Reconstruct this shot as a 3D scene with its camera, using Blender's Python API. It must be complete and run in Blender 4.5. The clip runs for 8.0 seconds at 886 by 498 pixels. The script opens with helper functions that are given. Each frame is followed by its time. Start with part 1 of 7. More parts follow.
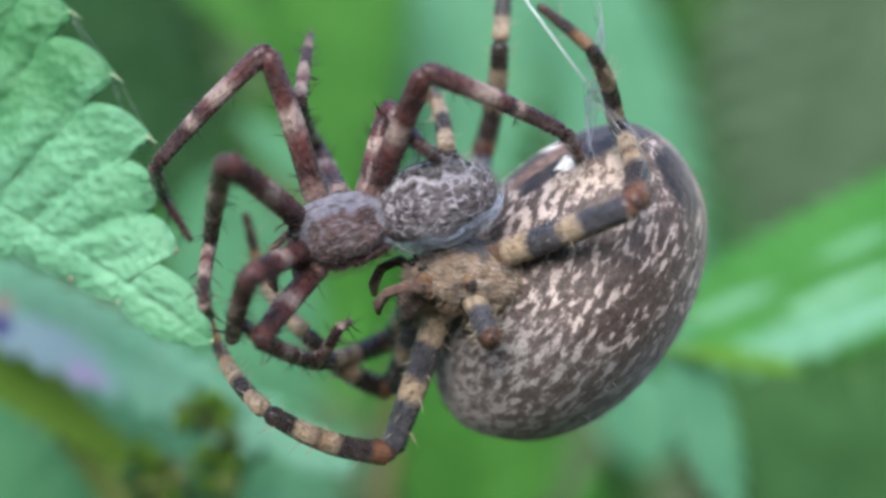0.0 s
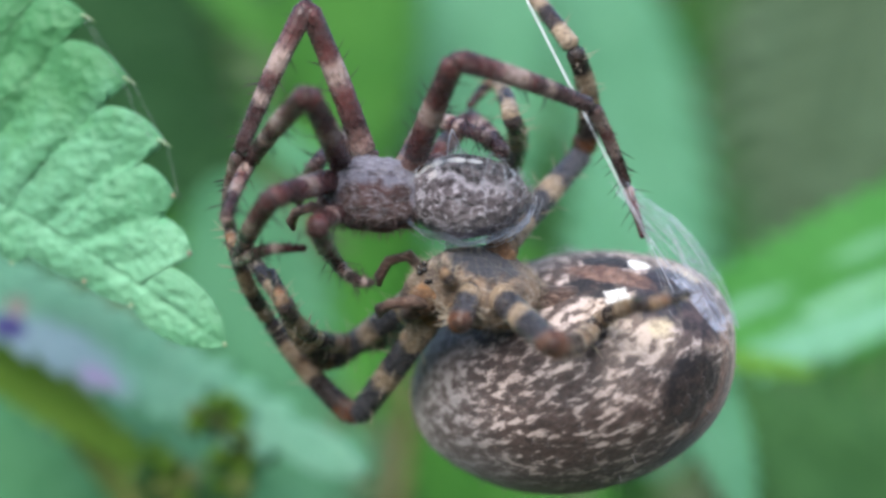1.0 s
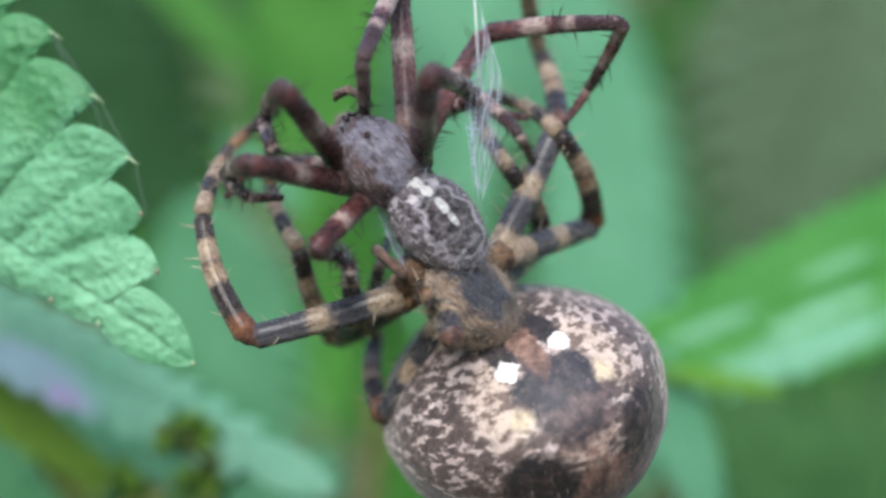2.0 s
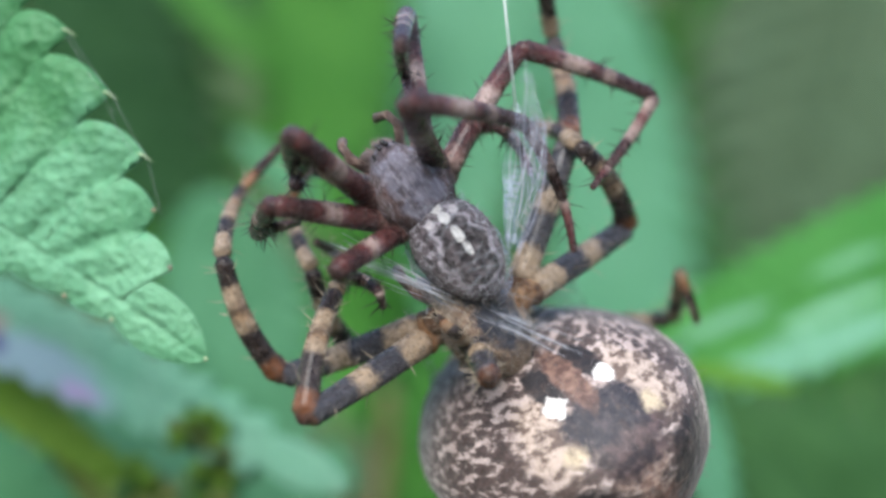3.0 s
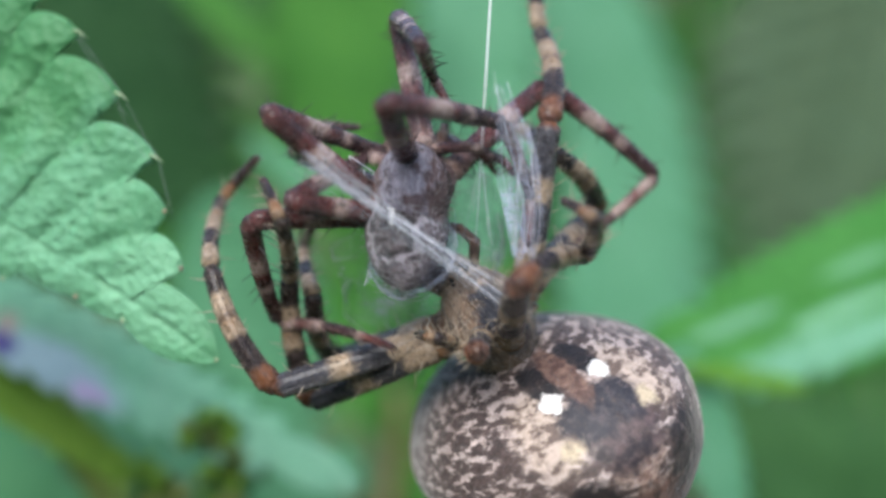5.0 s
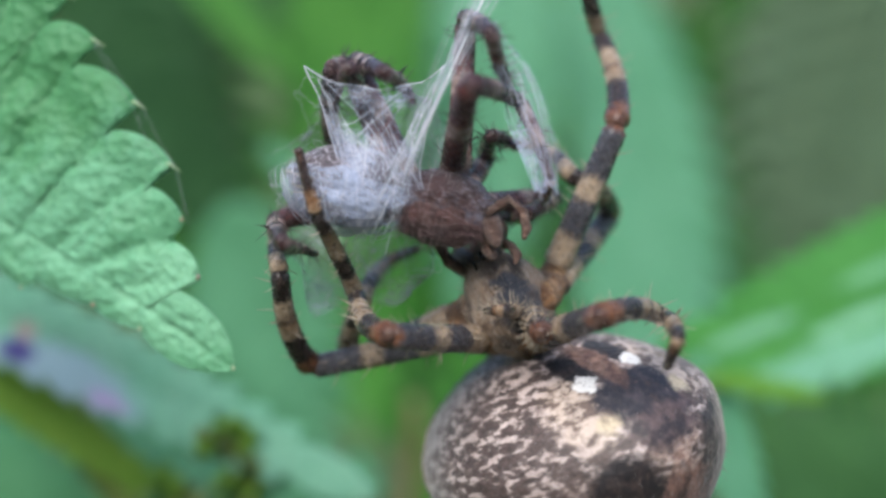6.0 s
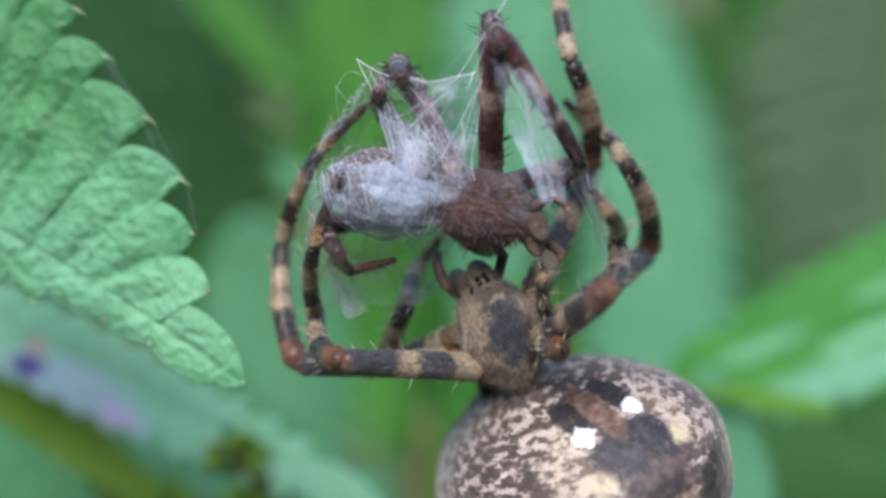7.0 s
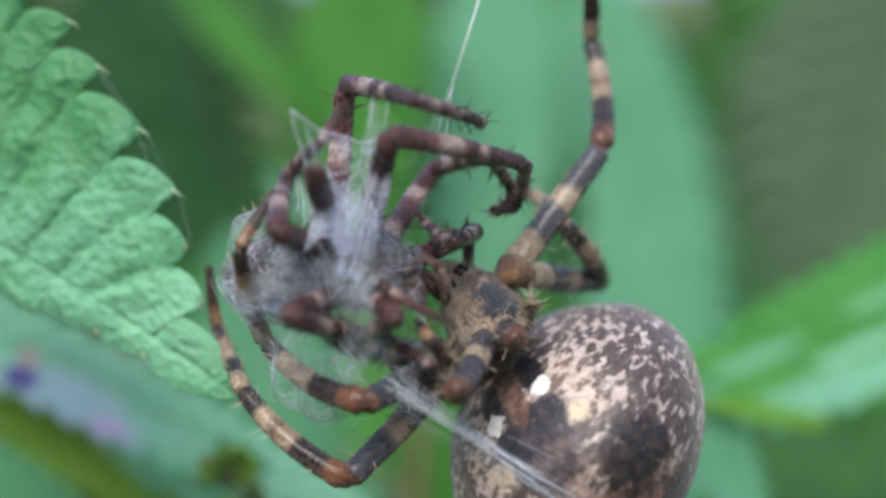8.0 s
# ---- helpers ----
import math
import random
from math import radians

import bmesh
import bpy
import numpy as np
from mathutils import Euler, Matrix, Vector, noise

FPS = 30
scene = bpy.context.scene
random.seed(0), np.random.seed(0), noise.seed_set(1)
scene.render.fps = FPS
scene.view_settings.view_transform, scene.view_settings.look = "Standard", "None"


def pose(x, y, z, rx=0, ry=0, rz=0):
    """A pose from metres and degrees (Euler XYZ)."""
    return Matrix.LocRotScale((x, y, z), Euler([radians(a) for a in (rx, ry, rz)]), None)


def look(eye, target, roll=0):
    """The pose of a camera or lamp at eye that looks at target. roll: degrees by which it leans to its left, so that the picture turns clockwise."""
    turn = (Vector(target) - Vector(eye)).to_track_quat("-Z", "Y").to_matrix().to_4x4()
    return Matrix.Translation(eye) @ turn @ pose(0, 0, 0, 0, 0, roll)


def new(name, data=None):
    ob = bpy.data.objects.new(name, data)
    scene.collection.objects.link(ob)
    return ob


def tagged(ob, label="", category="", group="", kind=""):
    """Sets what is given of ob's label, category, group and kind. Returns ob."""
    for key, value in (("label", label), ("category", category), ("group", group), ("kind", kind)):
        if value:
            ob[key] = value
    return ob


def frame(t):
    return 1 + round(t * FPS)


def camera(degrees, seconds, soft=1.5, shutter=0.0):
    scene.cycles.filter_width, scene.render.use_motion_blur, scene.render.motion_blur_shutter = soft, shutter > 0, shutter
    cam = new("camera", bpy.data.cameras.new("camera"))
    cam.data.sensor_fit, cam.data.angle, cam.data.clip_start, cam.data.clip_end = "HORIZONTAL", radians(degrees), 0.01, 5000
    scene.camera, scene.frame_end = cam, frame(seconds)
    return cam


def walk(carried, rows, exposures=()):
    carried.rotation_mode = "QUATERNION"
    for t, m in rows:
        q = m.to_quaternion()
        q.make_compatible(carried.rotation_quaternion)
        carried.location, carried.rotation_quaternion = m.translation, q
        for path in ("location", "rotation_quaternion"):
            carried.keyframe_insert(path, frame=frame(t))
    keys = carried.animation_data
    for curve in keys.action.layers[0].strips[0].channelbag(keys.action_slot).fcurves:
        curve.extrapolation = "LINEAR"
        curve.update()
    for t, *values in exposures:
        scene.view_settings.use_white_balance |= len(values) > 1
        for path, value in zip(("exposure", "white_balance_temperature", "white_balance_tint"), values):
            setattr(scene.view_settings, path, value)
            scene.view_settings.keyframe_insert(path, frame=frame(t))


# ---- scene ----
# A garden cross spider wraps a smaller spider in silk beside a nettle leaf. Lengths are given in millimetres.
MM = 0.001
EYE = -58.88            # the camera stands this far before the spiders, mm

cam = camera(34.0, 8.0, soft=2.8, shutter=0.5)
cam.data.dof.use_dof = True
cam.data.dof.focus_distance = 0.0566
cam.data.dof.aperture_fstop = 19.0
walk(cam, [
    (0, pose(0, -0.05888, 0, 90.000, 0, 0.000)),
    (0.5, pose(0, -0.05888, 0, 89.911, 0, 0.492)),
    (1, pose(0, -0.05888, 0, 90.112, 0, 0.492)),
    (1.5, pose(0, -0.05888, 0, 90.246, 0, -0.022)),
    (2, pose(0, -0.05888, 0, 90.838, 0, -0.737)),
    (3.5, pose(0, -0.05888, 0, 90.626, 0, -0.067)),
    (4, pose(0, -0.05888, 0, 91.005, 0, -0.380)),
    (4.5, pose(0, -0.05888, 0, 90.681, 0, -0.156)),
    (6, pose(0, -0.05888, 0, 91.050, 0, 0.827)),
    (6.5, pose(0, -0.05888, 0, 91.363, 0, 1.117)),
    (7, pose(0, -0.05888, 0, 91.631, 0, 1.218)),
    (7.5, pose(0, -0.05888, 0, 91.943, 0, 1.028)),
    (8, pose(0, -0.05888, 0, 92.099, 0, 0.972)),
], [(0, 1.46), (2, 1.4), (4, 1.32), (8, 1.24)])

# ---- daylight: a bright overcast sky ----
world = bpy.data.worlds.new("world")
scene.world = world
world.use_nodes = True
sky = world.node_tree.nodes.new("ShaderNodeTexSky")
sky.sky_type, sky.sun_disc = "NISHITA", False
sky.sun_elevation, sky.sun_rotation = radians(40), radians(195)
sky.air_density, sky.dust_density, sky.ozone_density = 1.0, 2.4, 1.0
world.node_tree.links.new(sky.outputs[0], world.node_tree.nodes["Background"].inputs[0])
world.node_tree.nodes["Background"].inputs[1].default_value = 0.13
sun = new("sun", bpy.data.lights.new("sun", "SUN"))
sun.data.energy, sun.data.angle, sun.data.color = 1.3, radians(40), (0.93, 0.97, 1.0)
sun.matrix_world = look((-0.2, -0.95, 0.82), (0, 0, 0))


# ---- material helpers ----
class Nodes:
    """A small builder of node materials."""

    def __init__(self, name):
        self.mat = bpy.data.materials.new(name)
        self.mat.use_nodes = True
        self.tree = self.mat.node_tree
        self.bsdf = self.tree.nodes["Principled BSDF"]
        self.out = self.tree.nodes["Material Output"]

    def node(self, kind, **values):
        n = self.tree.nodes.new(kind)
        for key, value in values.items():
            if key in n.inputs:
                self.put(value, n.inputs[key])
        return n

    def put(self, value, socket):
        if isinstance(value, bpy.types.NodeSocket):
            self.tree.links.new(value, socket)
        else:
            socket.default_value = value

    def coords(self, which="Object"):
        return self.tree.nodes.new("ShaderNodeTexCoord").outputs[which]

    def scaled(self, vector, scale, place=(0, 0, 0)):
        n = self.tree.nodes.new("ShaderNodeMapping")
        self.put(vector, n.inputs["Vector"])
        n.inputs["Scale"].default_value = scale
        n.inputs["Location"].default_value = place
        return n.outputs[0]

    def noise(self, vector, scale, detail=4.0, rough=0.55, bend=0.0):
        n = self.tree.nodes.new("ShaderNodeTexNoise")
        self.put(vector, n.inputs["Vector"])
        n.inputs["Scale"].default_value, n.inputs["Detail"].default_value = scale, detail
        n.inputs["Roughness"].default_value, n.inputs["Distortion"].default_value = rough, bend
        return n.outputs["Fac"]

    def voronoi(self, vector, scale, feature="F1"):
        n = self.tree.nodes.new("ShaderNodeTexVoronoi")
        n.feature = feature
        self.put(vector, n.inputs["Vector"])
        n.inputs["Scale"].default_value = scale
        return n.outputs["Distance"]

    def ramp(self, fac, stops, smooth="LINEAR"):
        n = self.tree.nodes.new("ShaderNodeValToRGB")
        n.color_ramp.interpolation = smooth
        while len(n.color_ramp.elements) < len(stops):
            n.color_ramp.elements.new(0.5)
        for e, (at, colour) in zip(n.color_ramp.elements, stops):
            e.position = at
            e.color = (*colour, 1) if isinstance(colour, tuple) else (colour, colour, colour, 1)
        self.put(fac, n.inputs[0])
        return n.outputs[0]

    def math(self, how, a, b=0.0, c=0.0):
        n = self.tree.nodes.new("ShaderNodeMath")
        n.operation = how
        for value, socket in zip((a, b, c), n.inputs):
            self.put(value, socket)
        return n.outputs[0]

    def mix(self, fac, a, b, how="MIX"):
        n = self.tree.nodes.new("ShaderNodeMix")
        n.data_type, n.blend_type = "RGBA", how
        self.put(fac, n.inputs[0])
        for value, socket in ((a, n.inputs[6]), (b, n.inputs[7])):
            self.put((*value, 1) if isinstance(value, tuple) else value, socket)
        return n.outputs[2]

    def split(self, vector):
        n = self.tree.nodes.new("ShaderNodeSeparateXYZ")
        self.put(vector, n.inputs[0])
        return n.outputs

    def join(self, x, y, z):
        n = self.tree.nodes.new("ShaderNodeCombineXYZ")
        for value, socket in zip((x, y, z), n.inputs):
            self.put(value, socket)
        return n.outputs[0]

    def near(self, vector, place, radii, wobble=None, soft=0.12):
        """1 inside an ellipsoid round place, 0 outside it."""
        inv = tuple(1 / r for r in radii)
        n = self.tree.nodes.new("ShaderNodeVectorMath")
        n.operation = "LENGTH"
        self.put(self.scaled(vector, inv, tuple(-p * i for p, i in zip(place, inv))), n.inputs[0])
        d = n.outputs["Value"]
        if wobble is not None:
            d = self.math("ADD", d, wobble)
        m = self.tree.nodes.new("ShaderNodeMapRange")
        m.interpolation_type = "SMOOTHSTEP"
        self.put(d, m.inputs[0])
        m.inputs[1].default_value, m.inputs[2].default_value = 1 - soft, 1 + soft
        m.inputs[3].default_value, m.inputs[4].default_value = 1, 0
        return m.outputs[0]

    def bump(self, height, strength, distance):
        n = self.tree.nodes.new("ShaderNodeBump")
        n.inputs["Strength"].default_value, n.inputs["Distance"].default_value = strength, distance
        self.put(height, n.inputs["Height"])
        self.put(n.outputs[0], self.bsdf.inputs["Normal"])

    def finish(self, colour, rough=0.5, sheen=0.0, **more):
        self.put((*colour, 1) if isinstance(colour, tuple) else colour, self.bsdf.inputs["Base Color"])
        self.put(rough, self.bsdf.inputs["Roughness"])
        self.bsdf.inputs["Sheen Weight"].default_value = sheen
        for key, value in more.items():
            self.put(value, self.bsdf.inputs[key])
        return self.mat


# object coordinates are in metres: this turns them into millimetres
def millimetres(n):
    return n.scaled(n.coords(), (1000, 1000, 1000))


def leaf_material(name, dark, light, rough=0.5, glow=0.35, blotch=None, spots=(), gloss=0.15):
    """A leaf with mottled green; spots are ragged blots of colour or painted shade: place and radii on the blade (mm),
    colour.
    """
    n = Nodes(name)
    p = millimetres(n)
    big, fine = n.noise(p, 0.12, 3), n.noise(p, 2.2, 5, 0.6)
    col = n.mix(n.ramp(big, [(0.32, 0.0), (0.68, 1.0)]), dark, light)
    col = n.mix(n.ramp(fine, [(0.4, 0.0), (0.7, 0.45)]), col, tuple(0.5 * c for c in dark))
    if blotch:
        col = n.mix(n.ramp(n.noise(p, 0.09, 2), [(0.52, 0.0), (0.62, 0.85)]), col, blotch)
    wob = n.math("MULTIPLY", n.math("SUBTRACT", n.noise(p, 0.8, 4, 0.6), 0.5), 1.2)
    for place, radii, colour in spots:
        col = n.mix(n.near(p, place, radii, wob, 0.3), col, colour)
    n.bump(n.mix(0.45, n.voronoi(p, 2.4), n.noise(p, 2.0, 5, 0.65)), 0.6 if gloss > 0.3 else 0.3, 0.0003)
    n.finish(col, rough, 0.1 if gloss > 0.3 else 0.0, **{"Specular IOR Level": gloss})
    tr = n.node("ShaderNodeBsdfTranslucent")
    n.put(n.mix(0.5, col, light), tr.inputs[0])
    mx = n.node("ShaderNodeMixShader")
    mx.inputs[0].default_value = glow
    n.put(n.bsdf.outputs[0], mx.inputs[1])
    n.put(tr.outputs[0], mx.inputs[2])
    n.put(mx.outputs[0], n.out.inputs[0])
    return n.mat


def leg_material(name, stops, pale, rough=0.17, mottle=0.2):
    """Rings along the segment, with ragged borders, mottling, and a hairy sheen painted as pale streaks."""
    n = Nodes(name)
    g = n.split(n.coords("Generated"))
    p = millimetres(n)
    z = n.math("ADD", g[2], n.math("MULTIPLY", n.math("SUBTRACT", n.noise(p, 1.7, 5, 0.65), 0.5), 0.17))
    col = n.ramp(z, stops)
    col = n.mix(n.ramp(n.noise(p, 0.9, 4, 0.6), [(0.5, 0.0), (0.7, mottle)]), col, pale)
    # pale hair streaks, with grey glints painted into the colour
    streak = n.noise(n.scaled(p, (5, 5, 0.9)), 1.3, 4, 0.6)
    col = n.mix(n.ramp(streak, [(0.5, 0.0), (0.74, 0.3)]), col, pale)
    col = n.mix(n.ramp(n.noise(p, 5.0, 3), [(0.53, 0.0), (0.66, 0.6)]), col, (0.022, 0.013, 0.012))
    n.bump(n.mix(0.5, n.noise(n.scaled(p, (6, 6, 1.2)), 1.6, 5, 0.65), n.noise(p, 2.2, 4, 0.6)), 1.0, 0.0005)
    return n.finish(col, n.math("ADD", rough, n.math("MULTIPLY", n.noise(p, 3.0, 3), 0.2)), 0.0, **{"Coat Weight": 0.35, "Coat Roughness": 0.18})


CREAM, SAND, DARK, SLATE, ORANGE = (0.46, 0.345, 0.235), (0.33, 0.22, 0.13), (0.023, 0.014, 0.013), (0.055, 0.055, 0.066), (0.2, 0.075, 0.03)
female_femur = leg_material("female_femur", [(0.0, CREAM), (0.22, CREAM), (0.27, SLATE), (0.46, SLATE), (0.52, CREAM), (0.6, CREAM), (0.66, SLATE), (0.93, SLATE), (1.0, ORANGE)], (0.2, 0.2, 0.23))
female_tibia = leg_material("female_tibia", [(0.0, ORANGE), (0.13, ORANGE), (0.2, DARK), (0.42, DARK), (0.47, CREAM), (0.56, SAND), (0.6, (0.14, 0.09, 0.06)), (0.66, CREAM), (0.75, CREAM), (0.8, DARK), (1.0, DARK)], (0.24, 0.17, 0.13))
female_meta = leg_material("female_metatarsus", [(0.0, CREAM), (0.2, CREAM), (0.25, DARK), (0.44, DARK), (0.5, CREAM), (0.74, SAND), (0.8, DARK), (1.0, DARK)], (0.25, 0.17, 0.12))
female_tarsus = leg_material("female_tarsus", [(0.0, SAND), (0.25, (0.3, 0.15, 0.07)), (0.4, DARK), (1.0, (0.05, 0.025, 0.018))], (0.25, 0.12, 0.06))
female_patella = leg_material("female_patella", [(0.0, (0.06, 0.024, 0.016)), (0.4, (0.17, 0.06, 0.03)), (0.6, (0.1, 0.04, 0.025)), (1.0, (0.05, 0.02, 0.015))], (0.3, 0.18, 0.11))
MAROON, WINE, ROSE, SHELL = (0.042, 0.012, 0.011), (0.12, 0.03, 0.026), (0.24, 0.13, 0.125), (0.46, 0.34, 0.3)
prey_femur = leg_material("prey_femur", [(0.0, SHELL), (0.1, (0.24, 0.14, 0.12)), (0.2, MAROON), (0.42, WINE), (0.48, ROSE), (0.52, SHELL), (0.6, SHELL), (0.66, WINE), (0.8, MAROON), (1.0, WINE)], (0.27, 0.14, 0.135))
prey_tibia = leg_material("prey_tibia", [(0.0, MAROON), (0.22, WINE), (0.29, ROSE), (0.34, SHELL), (0.44, SHELL), (0.5, WINE), (0.58, MAROON), (0.63, SHELL), (0.69, MAROON), (1.0, MAROON)], (0.3, 0.2, 0.2))
prey_meta = leg_material("prey_metatarsus", [(0.0, MAROON), (0.18, SHELL), (0.3, WINE), (0.55, SHELL), (0.64, MAROON), (1.0, MAROON)], (0.24, 0.16, 0.14))
prey_tarsus = leg_material("prey_tarsus", [(0.0, SHELL), (0.3, WINE), (1.0, MAROON)], (0.36, 0.18, 0.12))
prey_patella = leg_material("prey_patella", [(0.0, MAROON), (0.5, WINE), (1.0, MAROON)], (0.4, 0.24, 0.24))


def hair_material(name, colour):
    n = Nodes(name)
    p = millimetres(n)
    return n.finish(n.mix(n.noise(p, 3.0, 2), colour, tuple(0.5 * c for c in colour)), 0.45)


dark_spine, pale_spine = hair_material("dark_spine", (0.02, 0.014, 0.014)), hair_material("pale_spine", (0.5, 0.42, 0.32))
grey_hair = hair_material("grey_hair", (0.27, 0.245, 0.25))
tan_hair = hair_material("tan_hair", (0.3, 0.23, 0.17))
cream_hair = hair_material("cream_hair", (0.56, 0.47, 0.37))
rust_hair = hair_material("rust_hair", (0.24, 0.15, 0.15))


def abdomen_material():
    """Pinkish cream flanks with brown flecks, a brown leaf mark with black blots, and the white and yellow spots of the cross."""
    n = Nodes("cross_spider_abdomen")
    unit = n.tree.nodes.new("ShaderNodeVectorMath")
    unit.operation = "NORMALIZE"
    n.put(n.coords(), unit.inputs[0])
    turn = n.tree.nodes.new("ShaderNodeMapping")
    turn.inputs["Rotation"].default_value, turn.inputs["Scale"].default_value = (radians(14), 0, 0), (5.6, 5.6, 5.6)
    n.put(unit.outputs[0], turn.inputs["Vector"])
    p = turn.outputs[0]
    c = n.split(p)
    q = n.join(n.math("ABSOLUTE", c[0]), c[1], c[2])
    rag = lambda scale, much: n.math("MULTIPLY", n.math("SUBTRACT", n.noise(p, scale, 4, 0.62), 0.5), much)
    ragged, rag2 = rag(1.5, 1.0), rag(2.6, 0.8)
    # flecks drawn out round the sides, crowded in some places and thin in others
    lean = n.join(c[0], n.math("ADD", c[1], n.math("MULTIPLY", c[2], 0.2)), c[2])
    fleck = n.noise(n.scaled(lean, (1.9, 3.3, 1.5)), 1.0, 2, 0.5, 0.2)
    small = n.noise(n.scaled(lean, (4.4, 6.0, 4.0)), 1.0, 3, 0.6)
    crowd = n.math("MULTIPLY", n.math("SUBTRACT", n.noise(p, 0.5, 2, 0.5), 0.5), 0.16)
    low = n.math("MULTIPLY", n.math("MAXIMUM", n.math("MINIMUM", n.math("SUBTRACT", 2.4, c[1]), 3.0), -1.2), 0.007)
    density = n.math("ADD", n.math("ADD", fleck, crowd), n.math("ADD", n.math("MULTIPLY", n.math("SUBTRACT", small, 0.5), 0.3), low))
    cream = n.mix(n.ramp(n.noise(p, 0.4, 3), [(0.38, 0.0), (0.62, 1.0)]), (0.4, 0.32, 0.295), (0.54, 0.45, 0.42))
    cream = n.mix(n.ramp(n.noise(p, 2.8, 4, 0.65), [(0.45, 0.0), (0.7, 0.5)]), cream, (0.3, 0.225, 0.195))
    brown_fleck = n.mix(n.ramp(small, [(0.4, 0.0), (0.65, 1.0)]), (0.03, 0.02, 0.018), (0.085, 0.056, 0.05))
    col = n.mix(n.ramp(density, [(0.4, 0.0), (0.475, 0.8), (0.55, 0.97)]), cream, brown_fleck)
    under = n.math("ADD", n.math("MULTIPLY", n.math("SUBTRACT", 0.6, c[2]), 0.33), rag(0.7, 0.5))
    grey = n.mix(n.ramp(density, [(0.42, 0.0), (0.52, 0.7), (0.62, 0.95)]), (0.31, 0.285, 0.285), (0.07, 0.053, 0.05))
    col = n.mix(n.ramp(under, [(0.1, 0.0), (0.7, 0.95)]), col, grey)
    # pale yellowish shoulder round the spots
    pale = n.near(q, (1.9, 1.7, 4.9), (1.0, 1.5, 1.4), n.math("MULTIPLY", ragged, 1.6), 0.4)
    col = n.mix(n.math("MULTIPLY", pale, 0.75), col, n.mix(n.ramp(density, [(0.49, 0.0), (0.58, 0.85)]), (0.53, 0.425, 0.35), (0.1, 0.06, 0.045)))
    # the leaf mark behind the spots: scalloped pale border, mauve and reddish brown middle, black blots at its sides
    scallop = n.math("ADD", n.math("MULTIPLY", n.math("SINE", n.math("MULTIPLY", c[1], 3.2)), 0.1), n.math("MULTIPLY", ragged, 0.7))
    col = n.mix(n.near(q, (0, -3.9, 3.3), (2.75, 3.6, 3.9), scallop, 0.05), col, n.mix(n.ramp(small, [(0.42, 0.0), (0.6, 0.9)]), (0.5, 0.38, 0.32), (0.16, 0.095, 0.08)))
    brown = n.mix(n.ramp(n.noise(n.scaled(p, (1.6, 0.8, 1.6)), 1.2, 5, 0.65), [(0.4, 0.0), (0.62, 1.0)]), (0.045, 0.024, 0.02), (0.25, 0.135, 0.105))
    brown = n.mix(n.ramp(small, [(0.58, 0.0), (0.68, 0.6)]), brown, (0.36, 0.24, 0.2))
    col = n.mix(n.near(q, (0, -3.9, 3.3), (2.4, 3.3, 3.7), scallop, 0.08), col, brown)
    black = n.mix(n.ramp(n.noise(p, 2.4, 4, 0.65), [(0.5, 0.0), (0.72, 0.6)]), (0.012, 0.010, 0.012), (0.1, 0.065, 0.055))
    col = n.mix(n.near(q, (2.0, -1.45, 5.0), (1.2, 1.15, 1.4), n.math("MULTIPLY", ragged, 1.5), 0.2), col, black)
    col = n.mix(n.near(q, (2.3, -3.6, 3.6), (0.75, 0.9, 1.2), n.math("MULTIPLY", ragged, 1.3), 0.18), col, black)
    # a mauve and blue-black saddle behind the spots, black wedges before them, a rusty tongue between
    mauve = n.mix(n.ramp(n.noise(p, 2.0, 5, 0.65), [(0.42, 0.0), (0.64, 0.9)]), (0.018, 0.014, 0.018), (0.13, 0.086, 0.084))
    slate = n.mix(n.ramp(n.noise(p, 2.2, 5, 0.65), [(0.48, 0.0), (0.72, 0.6)]), (0.014, 0.015, 0.024), (0.11, 0.085, 0.09))
    col = n.mix(n.near(q, (0.0, 0.35, 5.5), (1.2, 1.15, 1.4), n.math("MULTIPLY", rag2, 1.7), 0.3), col, mauve)
    col = n.mix(n.near(q, (0.6, 1.3, 5.3), (0.95, 0.85, 1.1), n.math("MULTIPLY", rag2, 1.3), 0.25), col, slate)
    col = n.mix(n.near(q, (0.98, 3.3, 4.4), (0.58, 1.15, 1.4), n.math("MULTIPLY", rag2, 1.0), 0.18), col, (0.012, 0.011, 0.014))
    col = n.mix(n.near(q, (0, 3.2, 4.5), (0.55, 1.75, 1.8), n.math("MULTIPLY", rag2, 1.2), 0.2), col, n.mix(n.ramp(n.noise(p, 2.4, 4), [(0.4, 0.0), (0.65, 1.0)]), (0.09, 0.045, 0.035), (0.24, 0.145, 0.11)))
    col = n.mix(n.near(q, (1.55, 0.75, 5.3), (0.34, 0.34, 0.7), n.math("MULTIPLY", rag2, 2.4), 0.45), col, (0.52, 0.43, 0.3))
    # brown and pale grains over the whole pattern, so that no border stays sharp
    grain = n.noise(n.scaled(p, (2.0, 1.3, 2.0)), 1.1, 5, 0.7)
    col = n.mix(n.ramp(grain, [(0.54, 0.0), (0.66, 0.55)]), col, (0.06, 0.037, 0.032))
    col = n.mix(n.ramp(n.noise(n.scaled(p, (2.2, 1.3, 2.2)), 1.25, 5, 0.7), [(0.6, 0.0), (0.72, 0.4)]), col, (0.3, 0.22, 0.19))
    col = n.mix(n.near(q, (1.15, 2.38, 4.95), (0.42, 0.42, 0.6), n.math("MULTIPLY", rag2, 2.4), 0.22), col, (0.8, 0.78, 0.75))
    fine = n.noise(p, 6.0, 4, 0.6)
    col = n.mix(n.ramp(fine, [(0.52, 0.0), (0.72, 0.4)]), col, (0.07, 0.047, 0.04))
